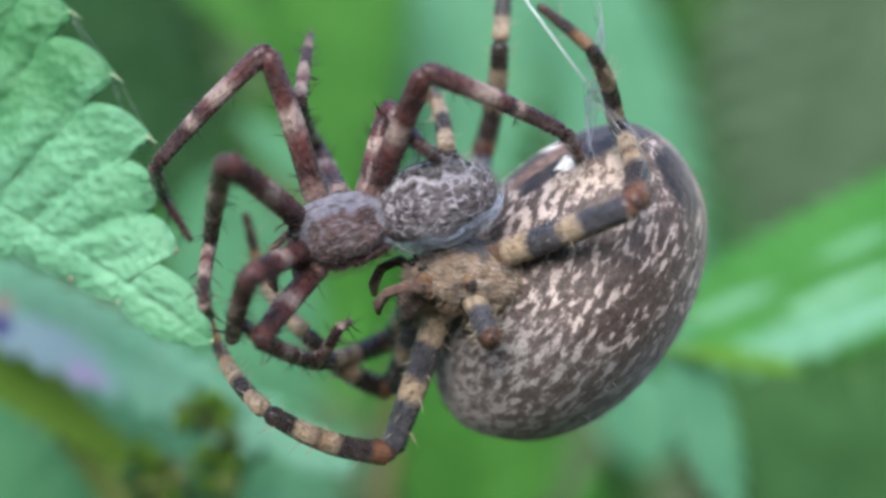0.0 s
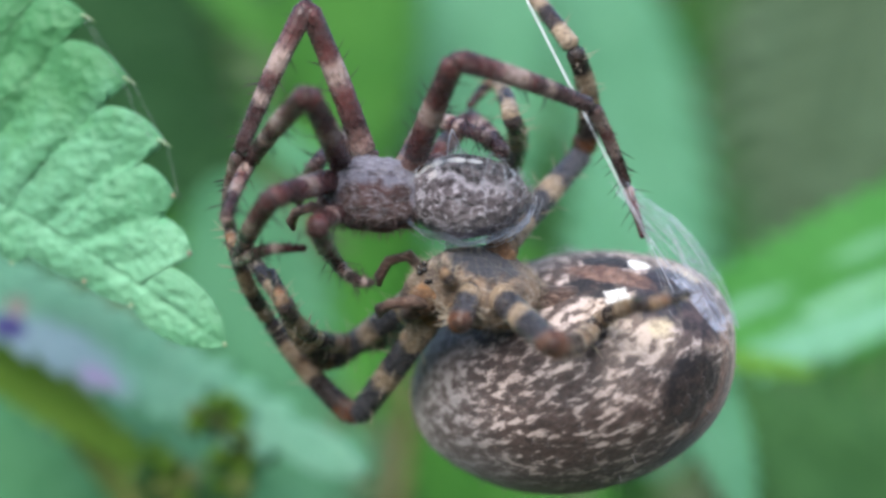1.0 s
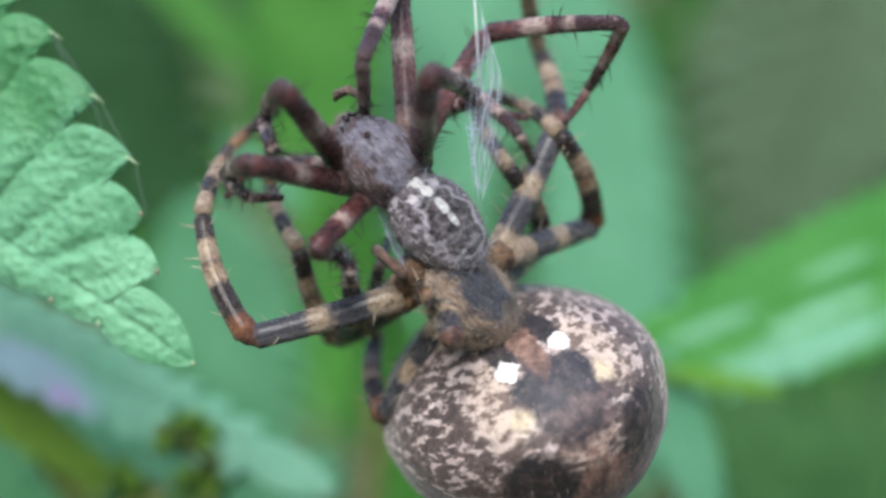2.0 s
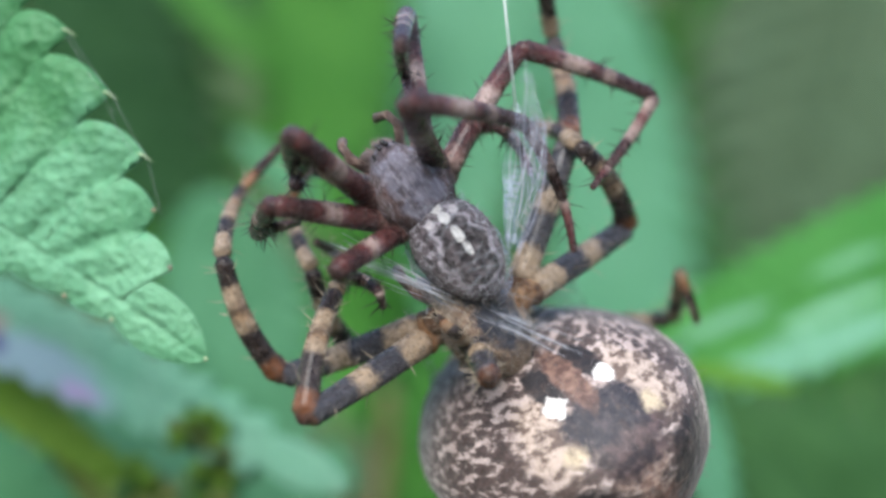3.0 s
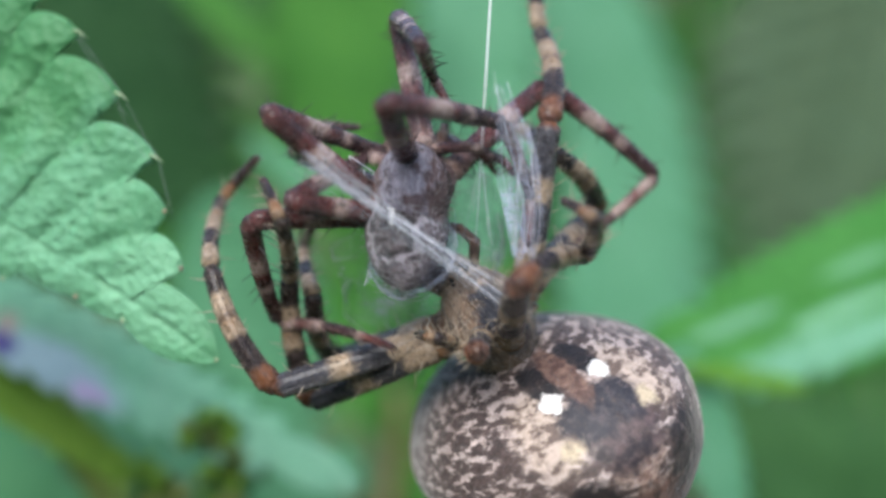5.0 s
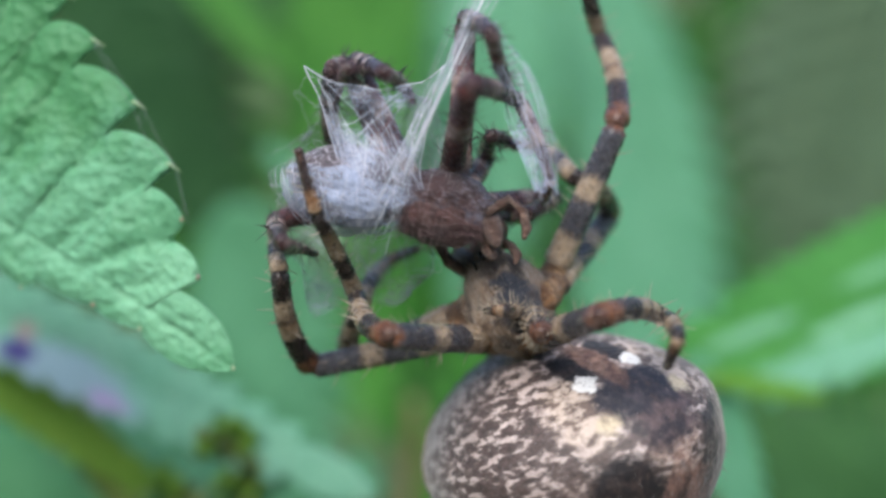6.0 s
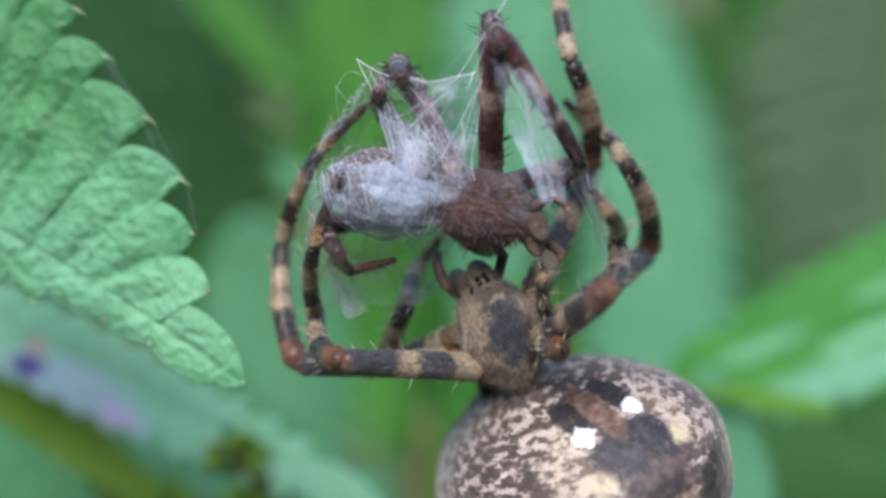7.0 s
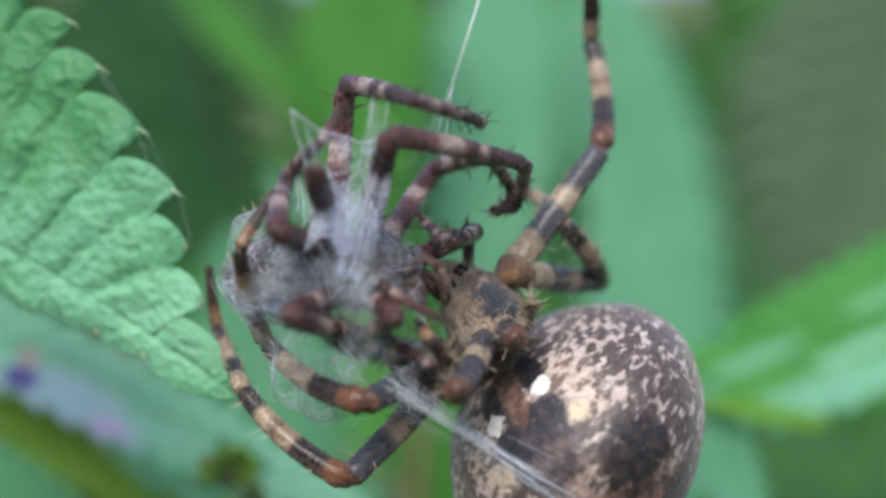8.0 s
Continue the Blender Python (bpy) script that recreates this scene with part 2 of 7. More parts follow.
    n.bump(n.mix(0.35, n.noise(p, 1.3, 4, 0.6), n.noise(p, 4.0, 4, 0.65)), 0.55, 0.00035)
    n.finish(col, 0.55, 0.45)
    n.bsdf.inputs["Sheen Tint"].default_value = (0.9, 0.85, 0.82, 1)
    n.bsdf.inputs["Sheen Roughness"].default_value = 0.35
    return n.mat


def prosoma_material(name, middle, margin, pale, wide, patch=None, saddle=None, furry=0.8, rough=0.3):
    """A dark stripe along the back, paler hairy margins."""
    n = Nodes(name)
    p = millimetres(n)
    c = n.split(p)
    wob = n.math("MULTIPLY", n.math("SUBTRACT", n.noise(p, 1.4, 4), 0.5), 1.3)
    d = n.math("ADD", n.math("DIVIDE", n.math("ABSOLUTE", c[0]), wide), wob)
    col = n.mix(n.ramp(d, [(0.75, 0.0), (1.05, 1.0)]), middle, margin)
    if saddle:
        col = margin
    col = n.mix(n.ramp(n.noise(p, 1.3, 4, 0.6), [(0.5, 0.0), (0.62, 0.8)]), col, tuple(0.25 * k for k in margin))
    hair = n.noise(n.scaled(p, (4, 1.2, 4)), 1.8, 5, 0.65)
    col = n.mix(n.ramp(hair, [(0.48, 0.0), (0.66, furry)]), col, pale)
    if saddle:
        dark = n.mix(n.ramp(hair, [(0.56, 0.0), (0.78, 0.22)]), middle, pale)
        col = n.mix(n.near(p, *saddle, n.math("MULTIPLY", wob, 1.3), 0.18), col, dark)
    if patch:
        col = n.mix(n.ramp(n.noise(p, 0.9, 3), [(0.52, 0.0), (0.6, 0.8)]), col, patch)
    n.bump(n.mix(0.4, hair, n.noise(p, 1.6, 4, 0.6)), 0.85, 0.0005)
    return n.finish(col, rough, 0.08)


female_back = prosoma_material("female_prosoma", (0.04, 0.044, 0.06), (0.25, 0.17, 0.115), (0.5, 0.44, 0.385), 0.85, (0.06, 0.043, 0.038), ((0, -0.1, 1.3), (0.85, 1.55, 1.2)), 0.75)
hip_material = prosoma_material("hip", (0.26, 0.13, 0.055), (0.31, 0.17, 0.075), (0.46, 0.33, 0.22), 0.5, (0.09, 0.045, 0.025), None, 0.45, 0.25)
prey_hip = prosoma_material("prey_hip", (0.065, 0.027, 0.026), (0.1, 0.042, 0.036), (0.3, 0.2, 0.205), 0.5, (0.035, 0.015, 0.014), None, 0.6)
# grey mauve back, with its lilac sky sheen put into the colours
prey_back = prosoma_material("prey_prosoma", (0.17, 0.163, 0.21), (0.085, 0.044, 0.042), (0.4, 0.375, 0.44), 1.05, (0.045, 0.02, 0.02), None, 0.5, 0.22)
jaw_material = prosoma_material("jaw", (0.07, 0.036, 0.026), (0.11, 0.055, 0.036), (0.28, 0.19, 0.15), 0.6)


def prey_abdomen_material():
    """Lavender grey lace, a dark leaf mark with a scalloped pale rim, a chain of white spots down the middle."""
    n = Nodes("prey_abdomen")
    p = millimetres(n)
    c = n.split(p)
    q = n.join(n.math("ABSOLUTE", c[0]), c[1], c[2])
    rag = n.math("MULTIPLY", n.math("SUBTRACT", n.noise(p, 2.6, 5, 0.7), 0.5), 1.5)
    net = n.math("ADD", n.voronoi(n.scaled(p, (1.9, 1.2, 1.9)), 1.9, "DISTANCE_TO_EDGE"), n.math("MULTIPLY", n.math("SUBTRACT", n.noise(p, 2.2, 5, 0.7), 0.47), 1.3))
    lace = n.ramp(net, [(0.0, 0.9), (0.11, 0.0)])
    base = n.mix(n.ramp(n.noise(p, 1.5, 5, 0.65), [(0.38, 0.0), (0.62, 1.0)]), (0.05, 0.037, 0.042), (0.19, 0.158, 0.175))
    col = n.mix(lace, base, (0.5, 0.46, 0.52))
    scallop = n.math("ADD", n.math("MULTIPLY", n.math("SINE", n.math("MULTIPLY", c[1], 5.5)), 0.13), n.math("MULTIPLY", rag, 0.5))
    col = n.mix(n.near(q, (0, -0.5, 1.5), (1.15, 1.6, 1.5), scallop, 0.08), col, (0.43, 0.395, 0.44))
    leaf_mark = n.mix(n.ramp(n.noise(p, 2.6, 5, 0.7), [(0.45, 0.0), (0.66, 0.9)]), (0.022, 0.018, 0.019), (0.2, 0.165, 0.175))
    col = n.mix(n.near(q, (0, -0.5, 1.5), (0.95, 1.42, 1.4), scallop, 0.12), col, leaf_mark)
    for y, z, wide, long in ((1.75, 1.0, 0.24, 0.34), (1.15, 1.4, 0.2, 0.26), (0.35, 1.6, 0.19, 0.4), (-0.35, 1.6, 0.13, 0.3)):
        col = n.mix(n.near(p, (0.03, y, z), (wide, long, 0.7), n.math("MULTIPLY", rag, 0.8), 0.12), col, (0.76, 0.75, 0.74))
    col = n.mix(n.near(q, (0.55, 1.2, 1.2), (0.2, 0.2, 0.5), n.math("MULTIPLY", rag, 0.8), 0.15), col, (0.62, 0.58, 0.6))
    n.bump(n.noise(n.scaled(p, (1.5, 0.8, 1.5)), 1.8, 5, 0.6), 0.9, 0.0012)
    return n.finish(col, 0.24, 0.1)


def silk_material(name, cover, colour=(0.84, 0.87, 0.92)):
    """White silk: fine strands with clear gaps between them."""
    n = Nodes(name)
    p = millimetres(n)
    strands = n.noise(n.scaled(p, (1.0, 1.0, 9.0)), 1.6, 4, 0.6, 0.6)
    cross = n.noise(n.scaled(p, (8.0, 8.0, 1.2)), 1.4, 4, 0.6, 0.6)
    both = n.math("MAXIMUM", strands, cross)
    lump = n.noise(p, 0.55, 2)
    alpha = n.math("ADD", n.ramp(both, [(0.42, 0.0), (0.78, 0.6)]), n.math("MULTIPLY", n.math("SUBTRACT", lump, 1.0 - cover), 1.4))
    n.bump(both, 0.25, 0.00005)
    n.finish(colour, 0.5, 0.3, Alpha=n.math("MINIMUM", n.math("MAXIMUM", alpha, 0.02), 0.93))
    return n.mat


def plain(name, a, b, scale, rough=0.6, bump=0.3):
    n = Nodes(name)
    p = millimetres(n)
    f = n.noise(p, scale, 5, 0.6)
    n.bump(f, bump, 0.0003)
    return n.finish(n.mix(n.ramp(f, [(0.35, 0.0), (0.65, 1.0)]), a, b), rough)


silk_line = plain("silk_line", (0.8, 0.86, 0.9), (0.9, 0.93, 0.95), 3.0, 0.25)
silk_fine = plain("silk_fine", (0.6, 0.62, 0.72), (0.8, 0.82, 0.9), 2.0, 0.4)
silk_fine.node_tree.nodes["Principled BSDF"].inputs["Alpha"].default_value = 0.66
silk_faint = plain("silk_faint", (0.6, 0.66, 0.74), (0.8, 0.85, 0.9), 2.0, 0.4)
silk_faint.node_tree.nodes["Principled BSDF"].inputs["Alpha"].default_value = 0.34
silk_wrap_film = silk_material("silk_film", 0.66, (0.44, 0.51, 0.69))
silk_thin_film = silk_material("silk_thin_film", 0.47, (0.56, 0.62, 0.8))
silk_band_film = silk_material("silk_band_film", 0.44, (0.54, 0.6, 0.8))
silk_net_film = silk_material("silk_net_film", 0.53, (0.3, 0.34, 0.38))
eye_black = plain("eye_black", (0.008, 0.008, 0.01), (0.015, 0.012, 0.012), 2.0, 0.08, 0.0)
stem_red = plain("stem_red", (0.14, 0.085, 0.04), (0.12, 0.13, 0.04), 0.2)
stem_green = plain("stem_green", (0.09, 0.15, 0.03), (0.15, 0.19, 0.04), 0.15)
soil = plain("soil", (0.05, 0.07, 0.03), (0.03, 0.035, 0.02), 0.02, 0.9)
# the darker upper spot paints in shade where the blade curves away
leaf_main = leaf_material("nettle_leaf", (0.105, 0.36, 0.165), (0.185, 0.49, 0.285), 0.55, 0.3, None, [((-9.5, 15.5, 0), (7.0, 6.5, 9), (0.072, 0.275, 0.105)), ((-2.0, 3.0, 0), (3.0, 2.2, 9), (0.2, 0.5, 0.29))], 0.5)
leaf_teal = leaf_material("leaf_teal", (0.085, 0.28, 0.135), (0.16, 0.42, 0.24), 0.5, 0.35)
leaf_pale = leaf_material("leaf_pale", (0.125, 0.38, 0.21), (0.2, 0.49, 0.305), 0.5, 0.4)
leaf_mid = leaf_material("leaf_mid", (0.024, 0.165, 0.03), (0.055, 0.3, 0.062), 0.5, 0.35)
leaf_green = leaf_material("leaf_green", (0.05, 0.21, 0.035), (0.11, 0.34, 0.06), 0.55, 0.4)
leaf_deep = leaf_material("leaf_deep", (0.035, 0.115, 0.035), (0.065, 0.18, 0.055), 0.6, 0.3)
# shaded copy of the leaf green: the shade is in the dark colour
leaf_painted_shade = leaf_material("leaf_painted_shade", (0.018, 0.07, 0.024), (0.032, 0.105, 0.034), 0.6, 0.25)
leaf_yellow = leaf_material("leaf_yellow", (0.19, 0.38, 0.045), (0.25, 0.44, 0.07), 0.55, 0.45)
leaf_dim = leaf_material("leaf_dim", (0.075, 0.26, 0.115), (0.1, 0.3, 0.14), 0.6, 0.3)
leaf_dull = leaf_material("leaf_dull", (0.075, 0.125, 0.066), (0.085, 0.15, 0.085), 0.6, 0.2)
# bright yellow-green that paints the lit lower edge of the broad leaf
leaf_lit_edge = leaf_material("leaf_lit_edge", (0.12, 0.32, 0.03), (0.16, 0.36, 0.04), 0.55, 0.4)
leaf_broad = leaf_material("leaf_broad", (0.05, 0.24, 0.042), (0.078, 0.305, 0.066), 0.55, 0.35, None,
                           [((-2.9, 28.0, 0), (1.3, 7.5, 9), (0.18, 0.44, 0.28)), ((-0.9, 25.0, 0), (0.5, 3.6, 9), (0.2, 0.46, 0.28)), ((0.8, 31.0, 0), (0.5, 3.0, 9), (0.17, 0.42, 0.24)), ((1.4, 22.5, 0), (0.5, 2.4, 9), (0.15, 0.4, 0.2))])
leaf_lilac = leaf_material("leaf_lilac", (0.22, 0.58, 0.36), (0.31, 0.6, 0.43), 0.5, 0.25, None,
                           [((1.5, 14.0, 0), (1.6, 4.2, 9), (0.36, 0.52, 0.58)), ((1.3, 10.9, 0), (0.7, 0.9, 9), (0.1, 0.08, 0.3)), ((1.7, 16.5, 0), (0.5, 1.0, 9), (0.52, 0.42, 0.68)),
                            ((0.2, 10.7, 0), (0.5, 0.6, 9), (0.45, 0.36, 0.32))])
vein_pale = plain("vein_pale", (0.2, 0.4, 0.2), (0.26, 0.46, 0.24), 0.5)
brown_tip = plain("leaf_tip", (0.35, 0.3, 0.18), (0.28, 0.16, 0.16), 1.5)
pale_tip = plain("pale_leaf_tip", (0.36, 0.46, 0.28), (0.3, 0.42, 0.24), 1.5)


# ---- shape helpers ----
def mesh_of(name, bm, material, smooth=True):
    """A mesh in metres from a bmesh in millimetres."""
    bmesh.ops.scale(bm, vec=(MM, MM, MM), verts=bm.verts)
    me = bpy.data.meshes.new(name)
    bm.to_mesh(me)
    bm.free()
    me.materials.append(material)
    if smooth:
        me.polygons.foreach_set("use_smooth", [True] * len(me.polygons))
    return me


def part(name, bm, material, parent, label="", place=None):
    """One mesh under a thing or a part."""
    ob = new(name, mesh_of(name, bm, material))
    ob.parent = parent
    if place is not None:
        ob.matrix_basis = place
    if label:
        tagged(ob, label)
    return ob


def thing(name, label, category, group="", place=None, kind=""):
    ob = new(name)
    ob.empty_display_size = 0.002
    if place is not None:
        ob.matrix_basis = place
    return tagged(ob, label, category, group, kind)


def at_mm(x, y, z, rx=0, ry=0, rz=0):
    return pose(x * MM, y * MM, z * MM, rx, ry, rz)


def rings(bm, centres, radii, sides=12, squash=1.0, close=True):
    """A skin round a chain of points along +Z or any bowed line."""
    rows = []
    n = len(centres)
    for i, (c, r) in enumerate(zip(centres, radii)):
        c = Vector(c)
        t = (Vector(centres[min(i + 1, n - 1)]) - Vector(centres[max(i - 1, 0)])).normalized()
        a = t.orthogonal().normalized() if abs(t.z) < 0.5 else Vector((1, 0, 0)).cross(t).cross(t).normalized() * -1
        b = t.cross(a)
        rows.append([bm.verts.new(c + a * r * math.cos(k * math.tau / sides) + b * r * squash * math.sin(k * math.tau / sides)) for k in range(sides)])
    for p, q in zip(rows, rows[1:]):
        for k in range(sides):
            bm.faces.new((p[k], p[(k + 1) % sides], q[(k + 1) % sides], q[k]))
    if close:
        for row, flip in ((rows[0], True), (rows[-1], False)):
            bm.faces.new(row[::-1] if flip else row)
    return rows


def thorn(bm, base, way, length, radius, sides=4):
    way = Vector(way).normalized()
    a = way.orthogonal().normalized()
    b = way.cross(a)
    base = Vector(base)
    ring = [bm.verts.new(base + (a * math.cos(k * math.tau / sides) + b * math.sin(k * math.tau / sides)) * radius) for k in range(sides)]
    mid = [bm.verts.new(base + way * length * 0.55 + (a * math.cos(k * math.tau / sides) + b * math.sin(k * math.tau / sides)) * radius * 0.6) for k in range(sides)]
    top = bm.verts.new(base + way * length + a * length * 0.06)
    for k in range(sides):
        j = (k + 1) % sides
        bm.faces.new((ring[k], ring[j], mid[j], mid[k]))
        bm.faces.new((mid[k], mid[j], top))


def blob(size, shape=None, nu=40, nv=26):
    """A closed rounded body; shape(p) moves the points of the unit ball before it is stretched to size."""
    bm = bmesh.new()
    rows = []
    for j in range(1, nv):
        a = math.pi * j / nv
        rows.append([Vector((math.sin(a) * math.cos(k * math.tau / nu), math.cos(a), math.sin(a) * math.sin(k * math.tau / nu))) for k in range(nu)])
    fix = shape or (lambda p: p)
    put = lambda p: bm.verts.new(Vector([u * s for u, s in zip(fix(p), size)]))
    grid = [[put(p) for p in row] for row in rows]
    front, rear = put(Vector((0, 1, 0))), put(Vector((0, -1, 0)))
    for p, q in zip(grid, grid[1:]):
        for k in range(nu):
            bm.faces.new((p[k], p[(k + 1) % nu], q[(k + 1) % nu], q[k]))
    for k in range(nu):
        bm.faces.new((front, grid[0][(k + 1) % nu], grid[0][k]))
        bm.faces.new((rear, grid[-1][k], grid[-1][(k + 1) % nu]))
    bmesh.ops.recalc_face_normals(bm, faces=bm.faces)
    return bm


def fuzz(source, count, length, radius, seed, lean=(0, 0, 0), keep=None):
    """Short hairs over a mesh."""
    rnd = random.Random(seed)
    bm = bmesh.new()
    polys = source.polygons
    for _ in range(count):
        f = polys[rnd.randrange(len(polys))]
        c = f.center * 1000
        if keep and not keep(c):
            continue
        w = Vector(f.normal) + Vector([rnd.uniform(-0.5, 0.5) for _ in range(3)]) + Vector(lean)
        thorn(bm, c - Vector(f.normal) * 0.03, w, length * rnd.uniform(0.5, 1.2), radius, 3)
    return bm


# ---- spiders ----
FEMALE_LEG = [6.43, 5.63, 4.94, 2.64]
PREY_LEG = [6.31, 6.31, 4.25, 2.18]


def segment(length, r0, r1, bow, seed, bulge=0.12, sides=14):
    """One leg joint along +Z: swollen ends, a slight bow, small lumps."""
    rnd = random.Random(seed)
    n = 22
    bm = bmesh.new()
    pts, rad = [], []
    for i in range(n + 1):
        s = i / n
        r = r0 + (r1 - r0) * s
        r *= 1 + bulge * math.exp(-(s / 0.12) ** 2) + bulge * 0.9 * math.exp(-((1 - s) / 0.1) ** 2) + 0.1 * math.sin(math.pi * s) + rnd.uniform(-0.02, 0.02)
        if i in (0, n):
            r *= 0.55
        pts.append((bow * math.sin(math.pi * s), 0, s * length))
        rad.append(r)
    rings(bm, pts, rad, sides)
    return bm


def spines(length, r0, r1, bow, count, long, radius, seed, cone=0.9):
    rnd = random.Random(seed)
    bm = bmesh.new()
    for _ in range(count):
        s, a = rnd.uniform(0.06, 0.97), rnd.uniform(0, math.tau)
        r = (r0 + (r1 - r0) * s) * 0.95
        out = Vector((math.cos(a), math.sin(a), 0))
        base = Vector((bow * math.sin(math.pi * s), 0, s * length)) + out * r
        thorn(bm, base, out + Vector((0, 0, rnd.uniform(0.3, cone))), long * rnd.uniform(0.6, 1.25), radius, 3)
    return bm


SPIDER = {}


def spider_leg(owner, kind, scale, number):
    """Four joints under the spider: femur, tibia with its knee cap, metatarsus and tarsus."""
    female = kind == "female"
    lengths = [v * scale for v in (FEMALE_LEG if female else PREY_LEG)]
    thick = [0.56, 0.47, 0.35, 0.26, 0.16] if female else [0.46, 0.40, 0.28, 0.2, 0.12]
    w = 0.75 + 0.25 * scale
    mats = (female_femur, female_tibia, female_meta, female_tarsus) if female else (prey_femur, prey_tibia, prey_meta, prey_tarsus)
    names = ("femur", "tibia", "metatarsus", "tarsus")
    labels = (("slate grey and cream banded femur", "black and cream banded tibia", "black and cream ringed metatarsus", "dark brown tapering tarsus") if female
              else ("dark reddish brown femur", "wine red and pale ringed tibia", "reddish and pale ringed metatarsus", "thin reddish brown tarsus"))
    joints = []
    for k in range(4):
        key = (kind, round(scale, 2), k)
        r0, r1, bow = thick[k] * w, thick[k + 1] * w, ((0.05, 0.4, 0.2, 0.05) if female else (0.08, 0.14, 0.1, 0.04))[k] * scale
        if key not in SPIDER:
            seed = 10 * k + (1 if female else 2) + int(scale * 100)
            SPIDER[key] = [mesh_of(names[k], segment(lengths[k], r0, r1, bow, seed), mats[k]),
                           mesh_of("spines", spines(lengths[k], r0, r1, bow, 18 if k < 3 else 6, 0.75, 0.03, seed), dark_spine if not female else pale_spine),
                           mesh_of("hairs", spines(lengths[k], r0, r1, bow, 190 if k < 3 else 70, 0.27, 0.0065, seed + 5, 1.6), tan_hair if female else rust_hair)]
            if k == 0:
                bm = bmesh.new()
                pts = [(0.1 * math.sin(2 * i), 0.08 * math.cos(3 * i), -1.7 + 0.25 * i) for i in range(9)]
                rings(bm, pts, [r0 * w * v for v in (0.5, 0.95, 1.12, 1.1, 0.98, 0.9, 1.02, 1.0, 0.7)], 14)
                SPIDER[key].append(mesh_of("trochanter", bm, hip_material if female else prey_hip))
            if k == 1:
                SPIDER[key].append(mesh_of("patella", blob((r0 * 1.02, r0 * 1.02, r0 * 1.5), None, 16, 12), female_patella if female else prey_patella))
        made = SPIDER[key]
        ob = tagged(new(names[k], made[0]), labels[k])
        ob.parent = owner
        for mesh, name in zip(made[1:3], ("spine_coat", "hair_coat")):
            child = new(name, mesh)
            child.parent = ob
            tagged(child, kind="stuff")
            if female and name == "spine_coat":
                tagged(child, "stiff pale spines")
        if k == 0:
            base = tagged(new("trochanter", made[3]), "amber jointed leg base" if female else "reddish brown jointed leg base")
            base.parent = ob
        if k == 1:
            cap = tagged(new("patella", made[3]), "orange-red knee cap" if female else "dark wine red knee cap")
            cap.parent, cap.matrix_basis = ob, at_mm(0, 0, r0 * 0.9)
        joints.append(ob)
    return {"owner": owner, "joints": joints, "rows": [], "lengths": lengths}


def prosoma_shape(p):
    """Pear-shaped: a broad back and a narrower raised head, flatter below."""
    x, y, z = p
    w = 1.0 - 0.36 * max(0.0, y) ** 1.2 - 0.1 * max(0.0, -y)
    z = z * (1.0 if z > 0 else 0.75)
    lift = 0.16 * math.exp(-((y - 0.55) / 0.35) ** 2) * max(0, z)
    groove = -0.10 * math.exp(-(x / 0.12) ** 2) * math.exp(-((y + 0.25) / 0.25) ** 2) * max(0, z)
    ruts = -0.05 * max(0, z) * abs(math.sin(3.2 * math.atan2(x, y + 0.2)))
    k = 1 + 0.05 * noise.noise(Vector(p) * 4.5) + 0.03 * noise.noise(Vector(p) * 11)
    return Vector((x * w, y, z + lift + groove + ruts)) * k


def front_body(owner, size, back, name_label, jaw, seed, hip, hairs, under):
    """Carapace with eyes, jaws, palps and breastplate."""
    rx, ry, rz = size
    body = part("prosoma", blob(size, prosoma_shape, 56, 40), back, owner, name_label)
    part("hair_coat", fuzz(body.data, 1500 if rx > 1.7 else 600, 0.5 * rx / 1.8, 0.007, seed, (0, 0.5, 0.2)), hairs, body, "fine pale hairs")
    part("under_coat", fuzz(body.data, 1100, 0.55 * rx / 1.8, 0.01, seed + 1, (0, 0.3, -0.3), lambda c: c.z < 0.2), under, body, "coarse dark hairs below")
    eyes = [(0.10, 0.97, 0.42, 0.07), (0.12, 0.90, 0.56, 0.065), (0.36, 0.86, 0.36, 0.055), (0.40, 0.80, 0.42, 0.05)]
    for ex, ey, ez, er in eyes:
        for s in (-1, 1):
            part("eye", blob((er * rx,) * 3, None, 10, 8), eye_black, body, "", at_mm(s * ex * rx * 0.8, ey * ry, ez * rz))
    for s in (-1, 1):
        part("chelicera", blob((0.24 * rx, 0.26 * rx, 0.62 * rx), lambda p: Vector((p[0] * (1 - 0.25 * p[2]), p[1], p[2])), 16, 12), jaw, body,
             "brown glossy jaw", at_mm(s * 0.24 * rx, 0.92 * ry, -0.42 * rz, 20, 0, 0))
        bm = bmesh.new()
        pts = [(s * 0.45 * rx, 0.75 * ry, -0.25 * rz), (s * 0.72 * rx, 1.1 * ry, 0.12 * rz), (s * 0.68 * rx, 1.4 * ry, -0.1 * rz), (s * 0.52 * rx, 1.52 * ry, -0.5 * rz), (s * 0.48 * rx, 1.5 * ry, -0.8 * rz)]
        rings(bm, pts, [0.12 * rx, 0.14 * rx, 0.12 * rx, 0.13 * rx, 0.05 * rx], 8)
        part("pedipalp", bm, jaw, body, "short banded feeler beside the jaws")
    lump = lambda p: Vector([c * (1 + 0.3 * noise.noise(Vector(p) * 2.6 + Vector((0, 0, seed)))) for c in p])
    under_plate = part("sternum", blob((0.66 * rx, 0.72 * ry, 0.36 * rz), lump, 28, 20), hip, body, "", at_mm(0, -0.05 * ry, -0.56 * rz))
    part("hair_coat", fuzz(under_plate.data, 1100, 0.62 * rx / 1.8, 0.011, seed + 2, (0, 0.3, -0.2)), under, under_plate)
    return body


